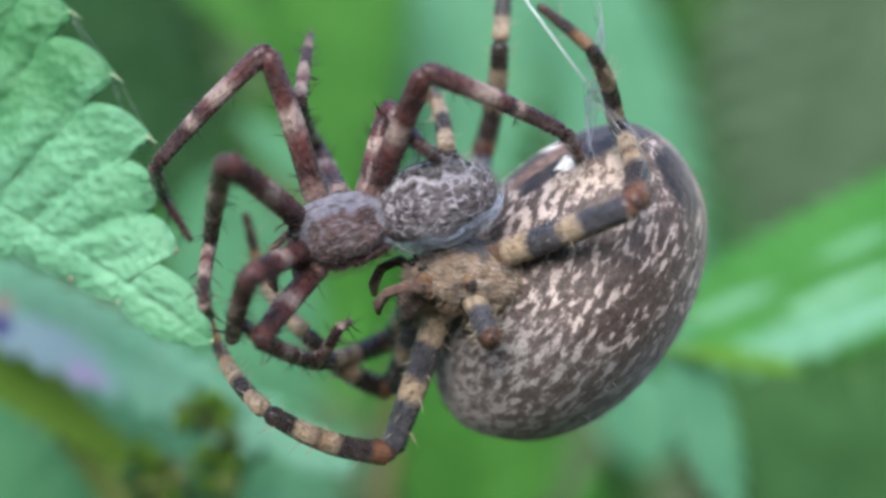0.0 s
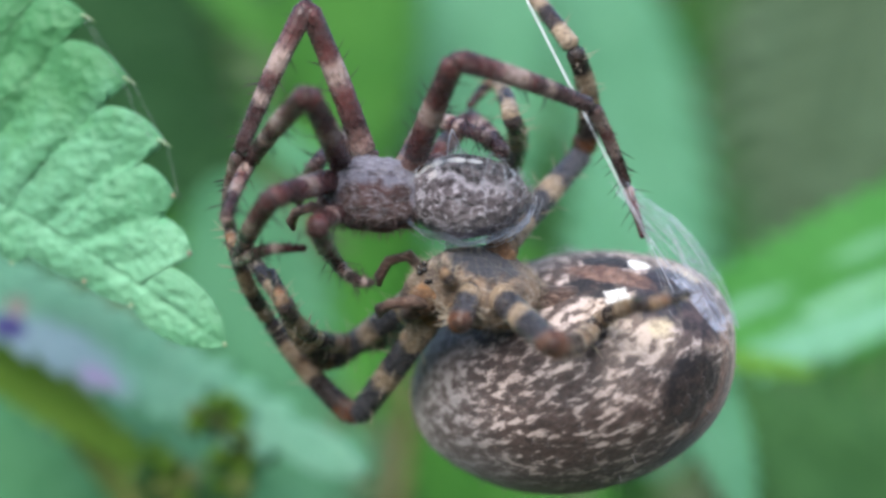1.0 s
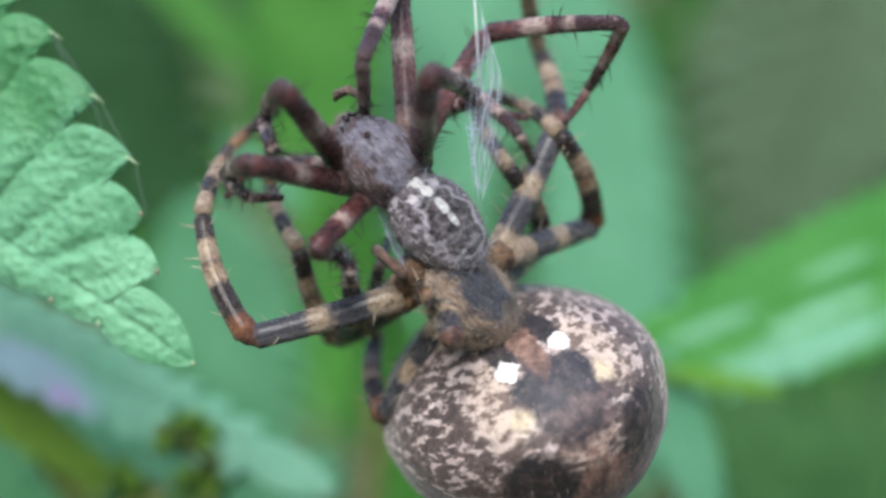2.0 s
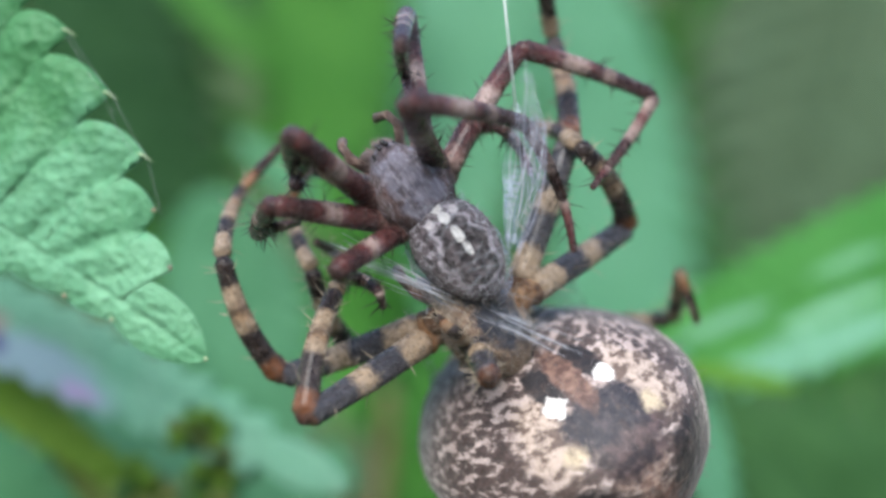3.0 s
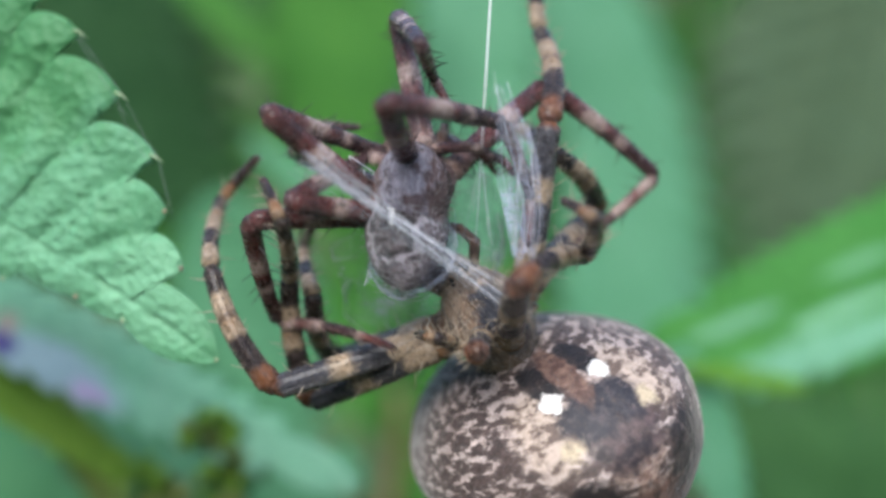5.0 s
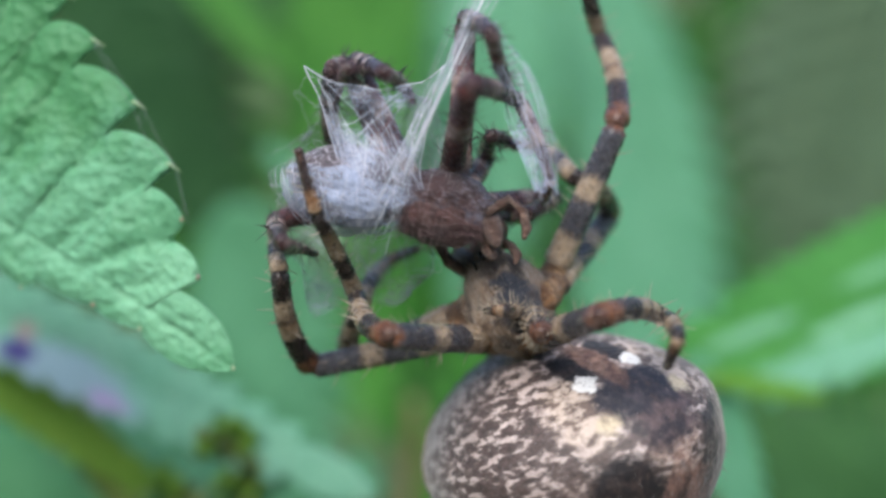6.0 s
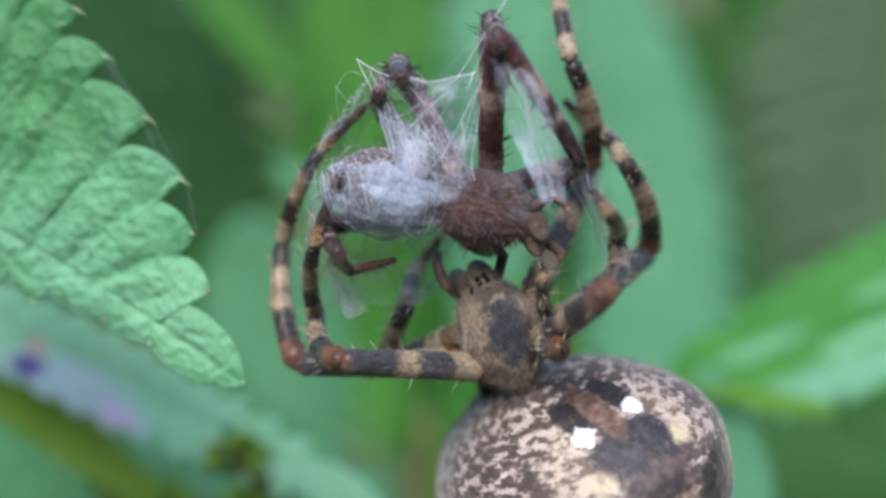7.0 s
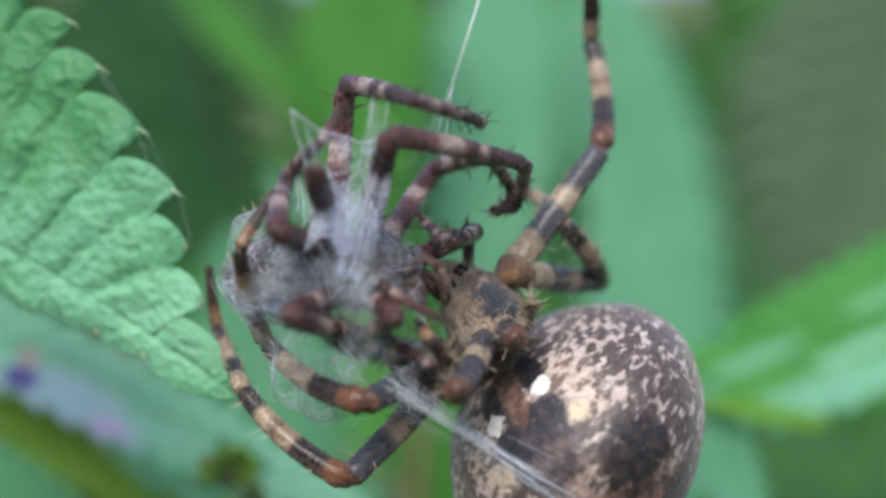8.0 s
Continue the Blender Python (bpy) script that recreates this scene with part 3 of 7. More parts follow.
def abdomen_shape(p):
    """Egg-shaped with broad shoulders, blunt in front, a little pointed behind."""
    x, y, z = p
    w = 1.0 + 0.05 * math.exp(-((y - 0.3) / 0.4) ** 2) - 0.10 * max(0, -y) ** 2
    dent = 0.012 * math.sin(9 * y + 2 * x) * math.sin(7 * x)
    crease = -0.03 * math.exp(-(x / 0.1) ** 2) * max(0, z) * max(0.0, y)
    return Vector((x * w + dent, y * (1 - 0.05 * abs(x)), z * (1.0 + 0.06 * math.exp(-((y - 0.35) / 0.4) ** 2)) + crease))


def make_female():
    owner = thing("cross_spider", "large garden cross spider with mottled brown abdomen and ringed legs", "spider")
    front = front_body(owner, (1.85, 2.5, 1.5), female_back, "tan hairy carapace with a dark central stripe", jaw_material, 3, hip_material, cream_hair, tan_hair)
    rear = part("abdomen", blob((5.75, 4.95, 7.15), abdomen_shape, 96, 64), abdomen_material(), owner, "swollen cream and brown abdomen with white cross spots")
    part("hair_coat", fuzz(rear.data, 1000, 0.5, 0.011, 7, (0, -0.7, 0)), grey_hair, rear, "short pale bristles")
    for x, y, s in ((-0.32, -5.75, 1.0), (0.32, -5.75, 1.0), (-0.25, -6.0, 0.8), (0.25, -6.0, 0.8)):
        part("spinneret", blob((0.26 * s, 0.26 * s, 0.6 * s), lambda p: Vector((p[0] * (1 - 0.35 * max(0, -p[2])), p[1] * (1 - 0.35 * max(0, -p[2])), p[2])), 12, 10), jaw_material, rear, "", at_mm(x, y * 0.62, -3.9, -30, 0, 0))
    bm = bmesh.new()
    rings(bm, [(0, -1.5, 0), (0, -2.4, -0.1), (0, -3.2, -0.2), (0, -4.0, -0.2)], [0.6, 0.5, 0.55, 0.7], 12)
    part("pedicel", bm, jaw_material, front, "narrow reddish waist")
    return owner, front, rear


def make_prey():
    owner = thing("prey_spider", "smaller reddish brown spider held and wrapped in silk", "spider")
    front = front_body(owner, (1.65, 2.15, 1.5), prey_back, "greyish mauve hairy carapace", jaw_material, 5, prey_hip, grey_hair, rust_hair)
    rear = part("abdomen", blob((1.6, 2.45, 1.6), abdomen_shape, 64, 44), prey_abdomen_material(), owner, "grey speckled abdomen with a white cross mark")
    part("hair_coat", fuzz(rear.data, 420, 0.4, 0.012, 9, (0, -0.5, 0.2)), grey_hair, rear, "fine pale hairs")
    return owner, front, rear


cross_spider, female_prosoma, female_abdomen = make_female()
prey_spider, prey_prosoma, prey_abdomen = make_prey()
female_legs = [spider_leg(cross_spider, "female", s, i) for i, s in enumerate((1, 1, 0.6, 0.95, 1, 1, 1, 0.9))]
prey_legs = [spider_leg(prey_spider, "prey", s, i) for i, s in enumerate((1, 1, 1, 0.6, 1, 0.9, 0.75, 0.9))]


# ---- silk ----
def line_mesh(bm, a, b, radius, sag=0.0, steps=6):
    a, b = Vector(a), Vector(b)
    pts = [a.lerp(b, i / steps) + Vector((0, 0, -sag * math.sin(math.pi * i / steps))) for i in range(steps + 1)]
    rings(bm, pts, [radius] * (steps + 1), 5)


def make_dragline():
    ob = thing("silk_dragline", "taut pale silk dragline running upwards", "silk thread")
    rnd = random.Random(21)
    for k in range(3):
        bm = bmesh.new()
        o = [(0, 0), (0.06, 0.03), (-0.05, 0.05)][k]
        line_mesh(bm, (o[0], o[1], 0), (o[0] * 0.2, 0, 26), 0.017 if k == 0 else 0.01)
        part("strand", bm, silk_line, ob)
    # loose ends that fan out below it
    for k in range(7):
        bm = bmesh.new()
        line_mesh(bm, (rnd.gauss(0, 0.05), 0, 0.2), (rnd.gauss(0.05, 0.35), rnd.uniform(-0.3, 0.5), -rnd.uniform(1.5, 4.0)), rnd.choice((0.008, 0.011)), 0)
        part("loose_strand", bm, silk_fine if k % 2 == 0 else silk_faint, ob)
    return ob


def make_strands():
    """A loose swathe of fresh strands that fans out."""
    ob = thing("silk_swathe", "loose swathe of fine fresh silk strands", "silk")
    rnd = random.Random(22)
    for k in range(24):
        bm = bmesh.new()
        a, b = rnd.gauss(0, 0.36), rnd.gauss(0, 0.5)
        line_mesh(bm, (a, rnd.uniform(-0.2, 0.2), rnd.uniform(-0.6, 0.2)), (b, rnd.uniform(-0.2, 0.6), rnd.uniform(7.6, 10.5)), rnd.choice((0.008, 0.010, 0.014)), 0)
        part("strand", bm, silk_fine if k % 3 == 0 else silk_faint, ob)
    return ob


def crumple(u, v, size, seed, rough):
    """A point of a crumpled skin round a body."""
    p = Vector((math.cos(u) * math.cos(v), math.sin(v), math.sin(u) * math.cos(v)))
    k = 1 + rough * 1.6 * noise.noise(p * 1.7 + Vector((seed, 0, 0))) + rough * 0.6 * noise.noise(p * 6.0)
    return Vector([c * s * k for c, s in zip(p, size)])


def wrap_shell(size, lo, hi, nu=56, nv=28, seed=4, rough=0.06):
    """An open, crumpled skin of silk with a ragged border."""
    bm = bmesh.new()
    rows = []
    for j in range(nv + 1):
        v = lo[1] + (hi[1] - lo[1]) * j / nv
        row = []
        for i in range(nu + 1):
            u = lo[0] + (hi[0] - lo[0]) * i / nu
            edge = 0.16 * noise.noise(Vector((3 * u, 3 * v, seed))) * (2 * i / nu - 1)
            row.append(bm.verts.new(crumple(u + edge, v * (1 + 0.1 * noise.noise(Vector((4 * u, 0, seed)))), size, seed, rough)))
        rows.append(row)
    for p, q in zip(rows, rows[1:]):
        for i in range(nu):
            bm.faces.new((p[i], p[i + 1], q[i + 1], q[i]))
    return bm


def wrap_threads(size, count, seed, lo, hi, radius=0.014):
    """Strands wound round a body."""
    rnd = random.Random(seed)
    bm = bmesh.new()
    for _ in range(count):
        tilt, v0 = rnd.uniform(-0.5, 0.5), rnd.uniform(-1.1, 1.1)
        a, b = sorted((rnd.uniform(lo, hi), rnd.uniform(lo, hi)))
        if b - a < 0.6:
            b = a + 0.6
        pts = []
        for i in range(13):
            u = a + (b - a) * i / 12
            v = max(-1.45, min(1.45, v0 + tilt * (u - lo)))
            p = Vector((math.cos(u) * math.cos(v), math.sin(v), math.sin(u) * math.cos(v)))
            pts.append([c * s * 1.05 for c, s in zip(p, size)])
        rings(bm, pts, [radius * rnd.uniform(0.6, 1.3)] * 13, 4)
    return bm


dragline, silk_strands = make_dragline(), make_strands()
part("silk_thread", wrap_threads((1.82, 2.5, 1.76), 46, 35, 0.15 * math.pi, 0.85 * math.pi, 0.009), silk_faint, prey_abdomen, "faint first threads over the back")
# the wrapping lies on the underside of the prey: it shows once the prey has been turned over
wrap = part("silk_wrap", wrap_shell((1.9, 2.7, 1.9), (math.pi * 1.12, -1.35), (math.pi * 1.88, 1.3), rough=0.1), silk_wrap_film, prey_abdomen, "white crumpled silk wrapping")
part("silk_thread", wrap_threads((1.88, 2.62, 1.88), 64, 31, math.pi * 1.1, math.pi * 1.9, 0.011), silk_fine, wrap)
part("loose_thread", wrap_threads((2.0, 2.85, 2.0), 40, 33, math.pi * 1.1, math.pi * 1.9, 0.009), silk_faint, wrap)


def make_tent():
    """A veil of silk between the raised legs: a sagging film with threads drawn over it."""
    ob = thing("silk_veil", "translucent veil of white silk spun between the legs", "silk")

    def skin(u, v):
        w = 1.95 + 0.75 * v - 0.5 * math.sin(math.pi * v) + 0.45 * noise.noise(Vector((2.5 * v, 4.0 if u > 0.5 else 9.0, 0.5)))
        top = 2.5 - 1.0 * (1 - (u * 2 - 1) ** 2) + 0.3 * noise.noise(Vector((4 * u, 2.0, 7.0)))
        x = (u * 2 - 1) * w
        y = 0.8 * (u * 2 - 1) ** 2 * (1 - 0.4 * v) + 0.3 * noise.noise(Vector((3 * u, 3 * v, 1.0)))
        low = -2.6 + 0.8 * noise.noise(Vector((3.5 * u, 8.0, 3.0)))
        return Vector((x, y, low + (top - low) * v))

    bm = bmesh.new()
    rows = [[bm.verts.new(skin(i / 28, j / 28)) for i in range(29)] for j in range(29)]
    for p, q in zip(rows, rows[1:]):
        for i in range(28):
            bm.faces.new((p[i], p[i + 1], q[i + 1], q[i]))
    tagged(part("film", bm, silk_thin_film, ob), "thin clouded silk film")
    rnd = random.Random(8)
    for _ in range(34):
        bm = bmesh.new()
        a, b = (rnd.random(), rnd.uniform(0, 0.5)), (rnd.random(), rnd.uniform(0.5, 1))
        pts = [skin(a[0] + (b[0] - a[0]) * i / 8, a[1] + (b[1] - a[1]) * i / 8) + Vector((0, -0.05, 0)) for i in range(9)]
        rings(bm, pts, [rnd.choice((0.008, 0.010, 0.015))] * 9, 4)
        part("thread", bm, silk_fine, ob)
    for side in (0.0, 1.0):
        bm = bmesh.new()
        rings(bm, [skin(side, i / 10) for i in range(11)], [0.02] * 11, 5)
        part("thread", bm, silk_fine, ob)
    bm = bmesh.new()
    rings(bm, [skin(i / 12, 1.0) for i in range(13)], [0.022] * 13, 5)
    part("thread", bm, silk_fine, ob)
    return ob


silk_veil = make_tent()


def make_ribbon():
    """A narrow bluish band of fresh silk, waved along its length, with its strands in it."""
    ob = thing("silk_ribbon", "narrow bluish band of fresh translucent silk", "silk")

    def skin(u, v):
        w = 0.26 + 0.5 * math.sin(math.pi * (0.12 + 0.8 * v)) + 0.2 * noise.noise(Vector((3 * v, 5.0 if u > 0.5 else 2.0, 0.0)))
        return Vector(((u * 2 - 1) * w + 0.3 * math.sin(3 * v), 0.35 * math.sin(2.5 * u + 4 * v) + 0.2 * noise.noise(Vector((4 * u, 4 * v, 3.0))), (v - 0.5) * (6.4 + 1.2 * noise.noise(Vector((4 * u, 1.0, 1.0))))))

    bm = bmesh.new()
    rows = [[bm.verts.new(skin(i / 12, j / 36)) for i in range(13)] for j in range(37)]
    for p, q in zip(rows, rows[1:]):
        for i in range(12):
            bm.faces.new((p[i], p[i + 1], q[i + 1], q[i]))
    tagged(part("film", bm, silk_band_film, ob), "thin clouded silk film")
    rnd = random.Random(18)
    for _ in range(14):
        bm = bmesh.new()
        a, b = rnd.random(), rnd.random()
        s, e = rnd.uniform(-0.1, 0.3), rnd.uniform(0.6, 1.1)
        rings(bm, [skin(a + (b - a) * i / 10, s + (e - s) * i / 10) + Vector((0, -0.04, 0)) for i in range(11)], [rnd.choice((0.007, 0.010))] * 11, 4)
        part("thread", bm, silk_fine, ob)
    return ob


silk_ribbon = make_ribbon()


def make_net():
    """A wide loose net of silk: a clouded shell with strands running over it in all directions."""
    ob = thing("silk_net", "wide loose net of greyish silk drawn round the prey", "silk")
    size = (3.4, 4.8, 2.6)
    tagged(part("film", wrap_shell(size, (math.pi * 1.08, -1.2), (math.pi * 1.92, 1.2), 44, 30, 9, 0.2), silk_net_film, ob), "thin clouded silk film")
    rnd = random.Random(77)
    for k in range(70):
        bm = bmesh.new()
        a = (rnd.uniform(1.1, 1.9), rnd.uniform(-1.15, 1.15))
        b = (a[0] + rnd.uniform(-0.3, 0.3), a[1] + rnd.uniform(-0.9, 0.9))
        pts = []
        for i in range(11):
            u, v = (a[0] + (b[0] - a[0]) * i / 10) * math.pi, a[1] + (b[1] - a[1]) * i / 10
            pts.append(crumple(u, v, size, 9, 0.2) * 1.01)
        rings(bm, pts, [rnd.choice((0.006, 0.008, 0.012))] * 11, 4)
        part("thread", bm, silk_fine, ob)
    return ob


silk_net = make_net()


# ---- plants ----
def leaf_half(bm, length, width, teeth, bite, side, fold, cup, seed, form=(0.72, 0.8), across=22, forward=1.2, relief=None):
    """One half of a toothed leaf blade: midrib on the Y axis with the tip at +length, teeth along the edge."""
    relief = relief or width
    bulge = 0.026
    tips = [length * (0.1 + 0.8 * (k + 0.5) / teeth) for k in range(teeth)]
    tips = sorted(tips)

    def envelope(y):
        s = y / length
        return width * (math.sin(math.pi * min(1, s ** form[0])) ** form[1] if 0 < s < 1 else 0)

    # notches lie between the teeth; each tooth leans forward over the notch before it
    cuts = [0.0] + [(a + b) / 2 for a, b in zip(tips, tips[1:])] + [length]
    peaks = [lo + 0.62 * (hi - lo) for lo, hi in zip(cuts, cuts[1:])]
    samples = sorted({length * i / 190 for i in range(191)} | set(peaks) | set(cuts))
    rows = []
    for y in samples:
        k = 0
        while k < len(tips) - 1 and y > cuts[k + 1]:
            k += 1
        lo, tip, hi = cuts[k], peaks[k], cuts[k + 1]
        cut = bite * (1.0 + 1.6 * (tip / length) ** 3)
        if y <= tip:
            lobe = (1 - cut) + cut * math.sin(max(0.0, (y - lo) / (tip - lo)) * math.pi / 2) ** 0.72
        elif k == len(tips) - 1:
            lobe = 1.0
        else:
            lobe = (1 - cut) + cut * (1 - (y - tip) / (hi - tip)) ** 1.05
        e, inner = envelope(y) * lobe * (1 - 0.3 * bite * abs(math.sin(36 * y / relief))), envelope(y) * (1 - cut)
        row = []
        for j in range(across + 1):
            v = j / across
            x = e * v
            vein = 1e9
            for q in peaks:
                out, root = envelope(q), q - 0.62 * envelope(q)
                along = max(0.0, min(1.0, (x * out + (y - root) * (q - root)) / (out * out + (q - root) ** 2 + 1e-9)))
                vein = min(vein, math.hypot(x - out * along, y - root - (q - root) * along))
            vein = min(vein, x * 2.5)
            puff = bulge * relief * (1 - math.exp(-(vein / (0.03 * relief)) ** 2)) * min(1, 3 * (1 - v) + 0.25)
            if width < 0.3 * relief:
                puff = bulge * relief * (1 - math.exp(-(0.6 / (0.03 * relief)) ** 2))
            z = cup * width * v * v + puff + 1.1 * bulge * relief * noise.noise(Vector((side * x * 2.6 / relief, y * 2.6 / relief, seed))) + 0.007 * relief * noise.noise(Vector((side * x * 14 / relief, y * 14 / relief, seed)))
            lean = 0.0 if k == len(tips) - 1 and y > tip else forward * max(0.0, x - inner)
            row.append(bm.verts.new((side * (x * math.cos(fold) - z * math.sin(fold)), y + lean, x * math.sin(fold) + z * math.cos(fold) - 0.05 * relief * (y / length) ** 2)))
        rows.append(row)
    for p, q in zip(rows, rows[1:]):
        for j in range(across):
            bm.faces.new((p[j], p[j + 1], q[j + 1], q[j]) if side > 0 else (p[j + 1], p[j], q[j], q[j + 1]))


def leaf_mesh(length, width, teeth, bite, fold, seed, material, form=(0.72, 0.8)):
    bm = bmesh.new()
    for side in (1, -1):
        leaf_half(bm, length, width, teeth, bite, side, fold, -0.06, seed, form, relief=width)
    bmesh.ops.remove_doubles(bm, verts=bm.verts, dist=0.002)
    bmesh.ops.dissolve_degenerate(bm, dist=0.0005, edges=bm.edges)
    return mesh_of("blade", bm, material)


def rib_mesh(length, radius, material, seed):
    bm = bmesh.new()
    pts = [(0, length * i / 16, -radius * 1.2 - 0.012 * length * (i / 16) ** 2) for i in range(17)]
    rings(bm, pts, [radius * (1 - 0.85 * i / 16) for i in range(17)], 8)
    return mesh_of("midrib", bm, material)


def leaf(name, label, length, width, material, place, teeth=12, bite=0.22, fold=0.12, seed=1, rib_size=0.006, **more):
    ob = thing(name, label, "leaf", "", place)
    made = leaf_mesh(length, width, teeth, bite, fold, seed, material, **more)
    blade = new("blade", made)
    blade.parent = ob
    solid = blade.modifiers.new("thickness", "SOLIDIFY")
    solid.thickness, solid.offset = 0.00012 * max(1.0, length / 40), 0
    if rib_size:
        rib = new("midrib", rib_mesh(length, rib_size * length, vein_pale, seed))
        rib.parent = ob
    return ob


def behind(x, z, y):
    """The place at depth y (mm) that lies behind the point (x, z) beside the spiders, as seen from the viewer's stand."""
    k = (y - EYE) / -EYE
    return Vector((x * k, y, z * k))


def aimed(base, tip, face):
    """The pose of a leaf from its base to its tip, with its upper face turned to face."""
    b, t, f = Vector(base), Vector(tip), Vector(face)
    fy = (t - b).normalized()
    fx = fy.cross(f).normalized()
    fz = fx.cross(fy)
    m = Matrix((fx, fy, fz)).transposed().to_4x4()
    m.translation = b * MM
    return m, (t - b).length


def hang_leaf(label, base, tip, y, wide, material, face=(0, -1, 0.3), y2=None, **more):
    m, length = aimed(behind(*base, y), behind(*tip, y if y2 is None else y2), face)
    return leaf("nettle_leaf", label, length, wide * (y - EYE) / -EYE, material, m, **more)


# the sharp leaf beside the spiders: each tooth runs from the notch behind it to its tip, mm from the leaf's own tip
UPPER_TEETH = [((-2.71, 3.42), (0.0, 0.0)), ((-2.86, 5.4), (-1.51, 3.8)), ((-4.27, 7.72), (-2.22, 6.19)), ((-5.76, 9.98), (-2.71, 8.5)), ((-7.49, 12.8), (-4.24, 11.12)),
               ((-8.5, 14.6), (-6.06, 13.78)), ((-9.8, 16.2), (-7.41, 15.79)), ((-11.2, 17.9), (-8.9, 17.7)), ((-13.2, 19.5), (-10.6, 19.7)), ((-24.5, 14.6), (-13.6, 20.6))]
LOWER_TEETH = [((-4.39, 1.95), (0.0, 0.0)), ((-6.64, 2.82), (-4.04, 1.67)), ((-8.75, 3.75), (-6.11, 2.66)), ((-10.56, 4.36), (-9.36, 3.41)), ((-12.5, 5.0), (-11.3, 4.0)),
               ((-14.6, 5.9), (-13.4, 4.9)), ((-24.5, 14.6), (-16.5, 6.4))]


def toothed_edge(teeth, swell, side, steps=14):
    """The edge of a blade from its tip to its base: a bowed flank up each tooth, a short straight cut below it."""
    def bow(a, b, k):
        a, b = Vector(a), Vector(b)
        d = b - a
        mid = (a + b) / 2 + Vector((-d.y, d.x)) * k
        return [(1 - u) ** 2 * a + 2 * u * (1 - u) * mid + u * u * b for u in (i / steps for i in range(steps))]

    edge = []
    for n, (notch, tip) in enumerate(teeth):
        k = (0.34 if n == 0 else swell) * side
        edge += bow(tip, notch, -k)
        if n + 1 < len(teeth):
            edge += bow(notch, teeth[n + 1][1], -0.07 * side)
    return edge + [Vector(teeth[-1][0])]


def near_leaf_blade():
    """A quilted blade between its two toothed edges, with sunken veins towards the teeth and creases towards the notches."""
    midrib = lambda w: Vector((-0.86 * w, 0.51 * w + 0.9 * math.sin(min(1.0, w / 14) * math.pi) * 0.35))
    creases = []
    for notch, tip in UPPER_TEETH[1:-1]:
        for end, back, depth in ((Vector(notch), 8.5, 1.0), (Vector(tip), 7.0, 0.4)):
            root = midrib(max(0.6, end.length * 0.62 + back * 0.45))
            mid = (end + root) / 2 + Vector((0.35, 0.55)) * (end - root).length * 0.16
            creases.append(([(1 - u) ** 2 * root + 2 * u * (1 - u) * mid + u * u * end for u in (i / 14 for i in range(15))], depth))
    for notch, tip in LOWER_TEETH[1:-1]:
        root = midrib(Vector(tip).length * 1.06)
        creases.append(([root.lerp(Vector(tip), i / 6) for i in range(7)], 0.5))
    bm = bmesh.new()
    for teeth, side, across in ((UPPER_TEETH, 1, 54), (LOWER_TEETH, -1, 18)):
        edge = toothed_edge(teeth, 0.33 if side > 0 else 0.14, side)
        far, roots, w = edge[-1].length, [], 0.0
        for n, e in enumerate(edge):
            along = -e.x * 0.86 + e.y * 0.51
            w = max(w + 0.004, along + (0.28 if side > 0 else 0.1) * abs(e.y * 0.86 + e.x * 0.51))
            roots.append(w)
        most = roots[-1]
        flat = np.array([[list(midrib(w * far / most).lerp(e, j / across)) for j in range(across + 1)] for e, w in zip(edge, roots)])
        z = np.zeros(flat.shape[:2])
        groove = np.full(flat.shape[:2], 0.0)
        for line, depth in creases:
            d = np.full(flat.shape[:2], 1e9)
            for a, b in zip(line, line[1:]):
                a, ab = np.array(a), np.array(b) - np.array(a)
                u = np.clip(((flat - a) @ ab) / (ab @ ab), 0, 1)
                d = np.minimum(d, np.linalg.norm(flat - a - u[..., None] * ab, axis=2))
            groove = np.maximum(groove, depth * np.exp(-(d / 0.34) ** 2))
        rib = np.array([[j / across for j in range(across + 1)]] * len(edge))
        reach = np.array([(e - midrib(w * far / most)).length for e, w in zip(edge, roots)])[:, None]
        groove = np.maximum(groove, 0.55 * np.exp(-(rib * reach / 0.22) ** 2))
        z = 0.22 * (1 - groove) - (0.0 if side > 0 else 0.12) * rib * reach
        z = z - 0.1 * np.exp(-((1 - rib) * reach / 0.3) ** 2)
        rows = []
        for row, heights in zip(flat, z):
            made = []
            for (x, y), h in zip(row, heights):
                rough = 0.28 * noise.noise(Vector((x * 0.45, y * 0.45, 2.0))) + 0.07 * noise.noise(Vector((x * 2.2, y * 2.2, 5.0))) + 0.03 * noise.noise(Vector((x * 5, y * 5, 8.0)))
                made.append(bm.verts.new((x, y, h + rough)))
            rows.append(made)
        for p, q in zip(rows, rows[1:]):
            for j in range(across):
                bm.faces.new((p[j], q[j], q[j + 1], p[j + 1]) if side > 0 else (p[j], p[j + 1], q[j + 1], q[j]))
    bmesh.ops.remove_doubles(bm, verts=bm.verts, dist=0.004)
    bmesh.ops.dissolve_degenerate(bm, dist=0.0005, edges=bm.edges)
    bmesh.ops.recalc_face_normals(bm, faces=bm.faces)
    return bm


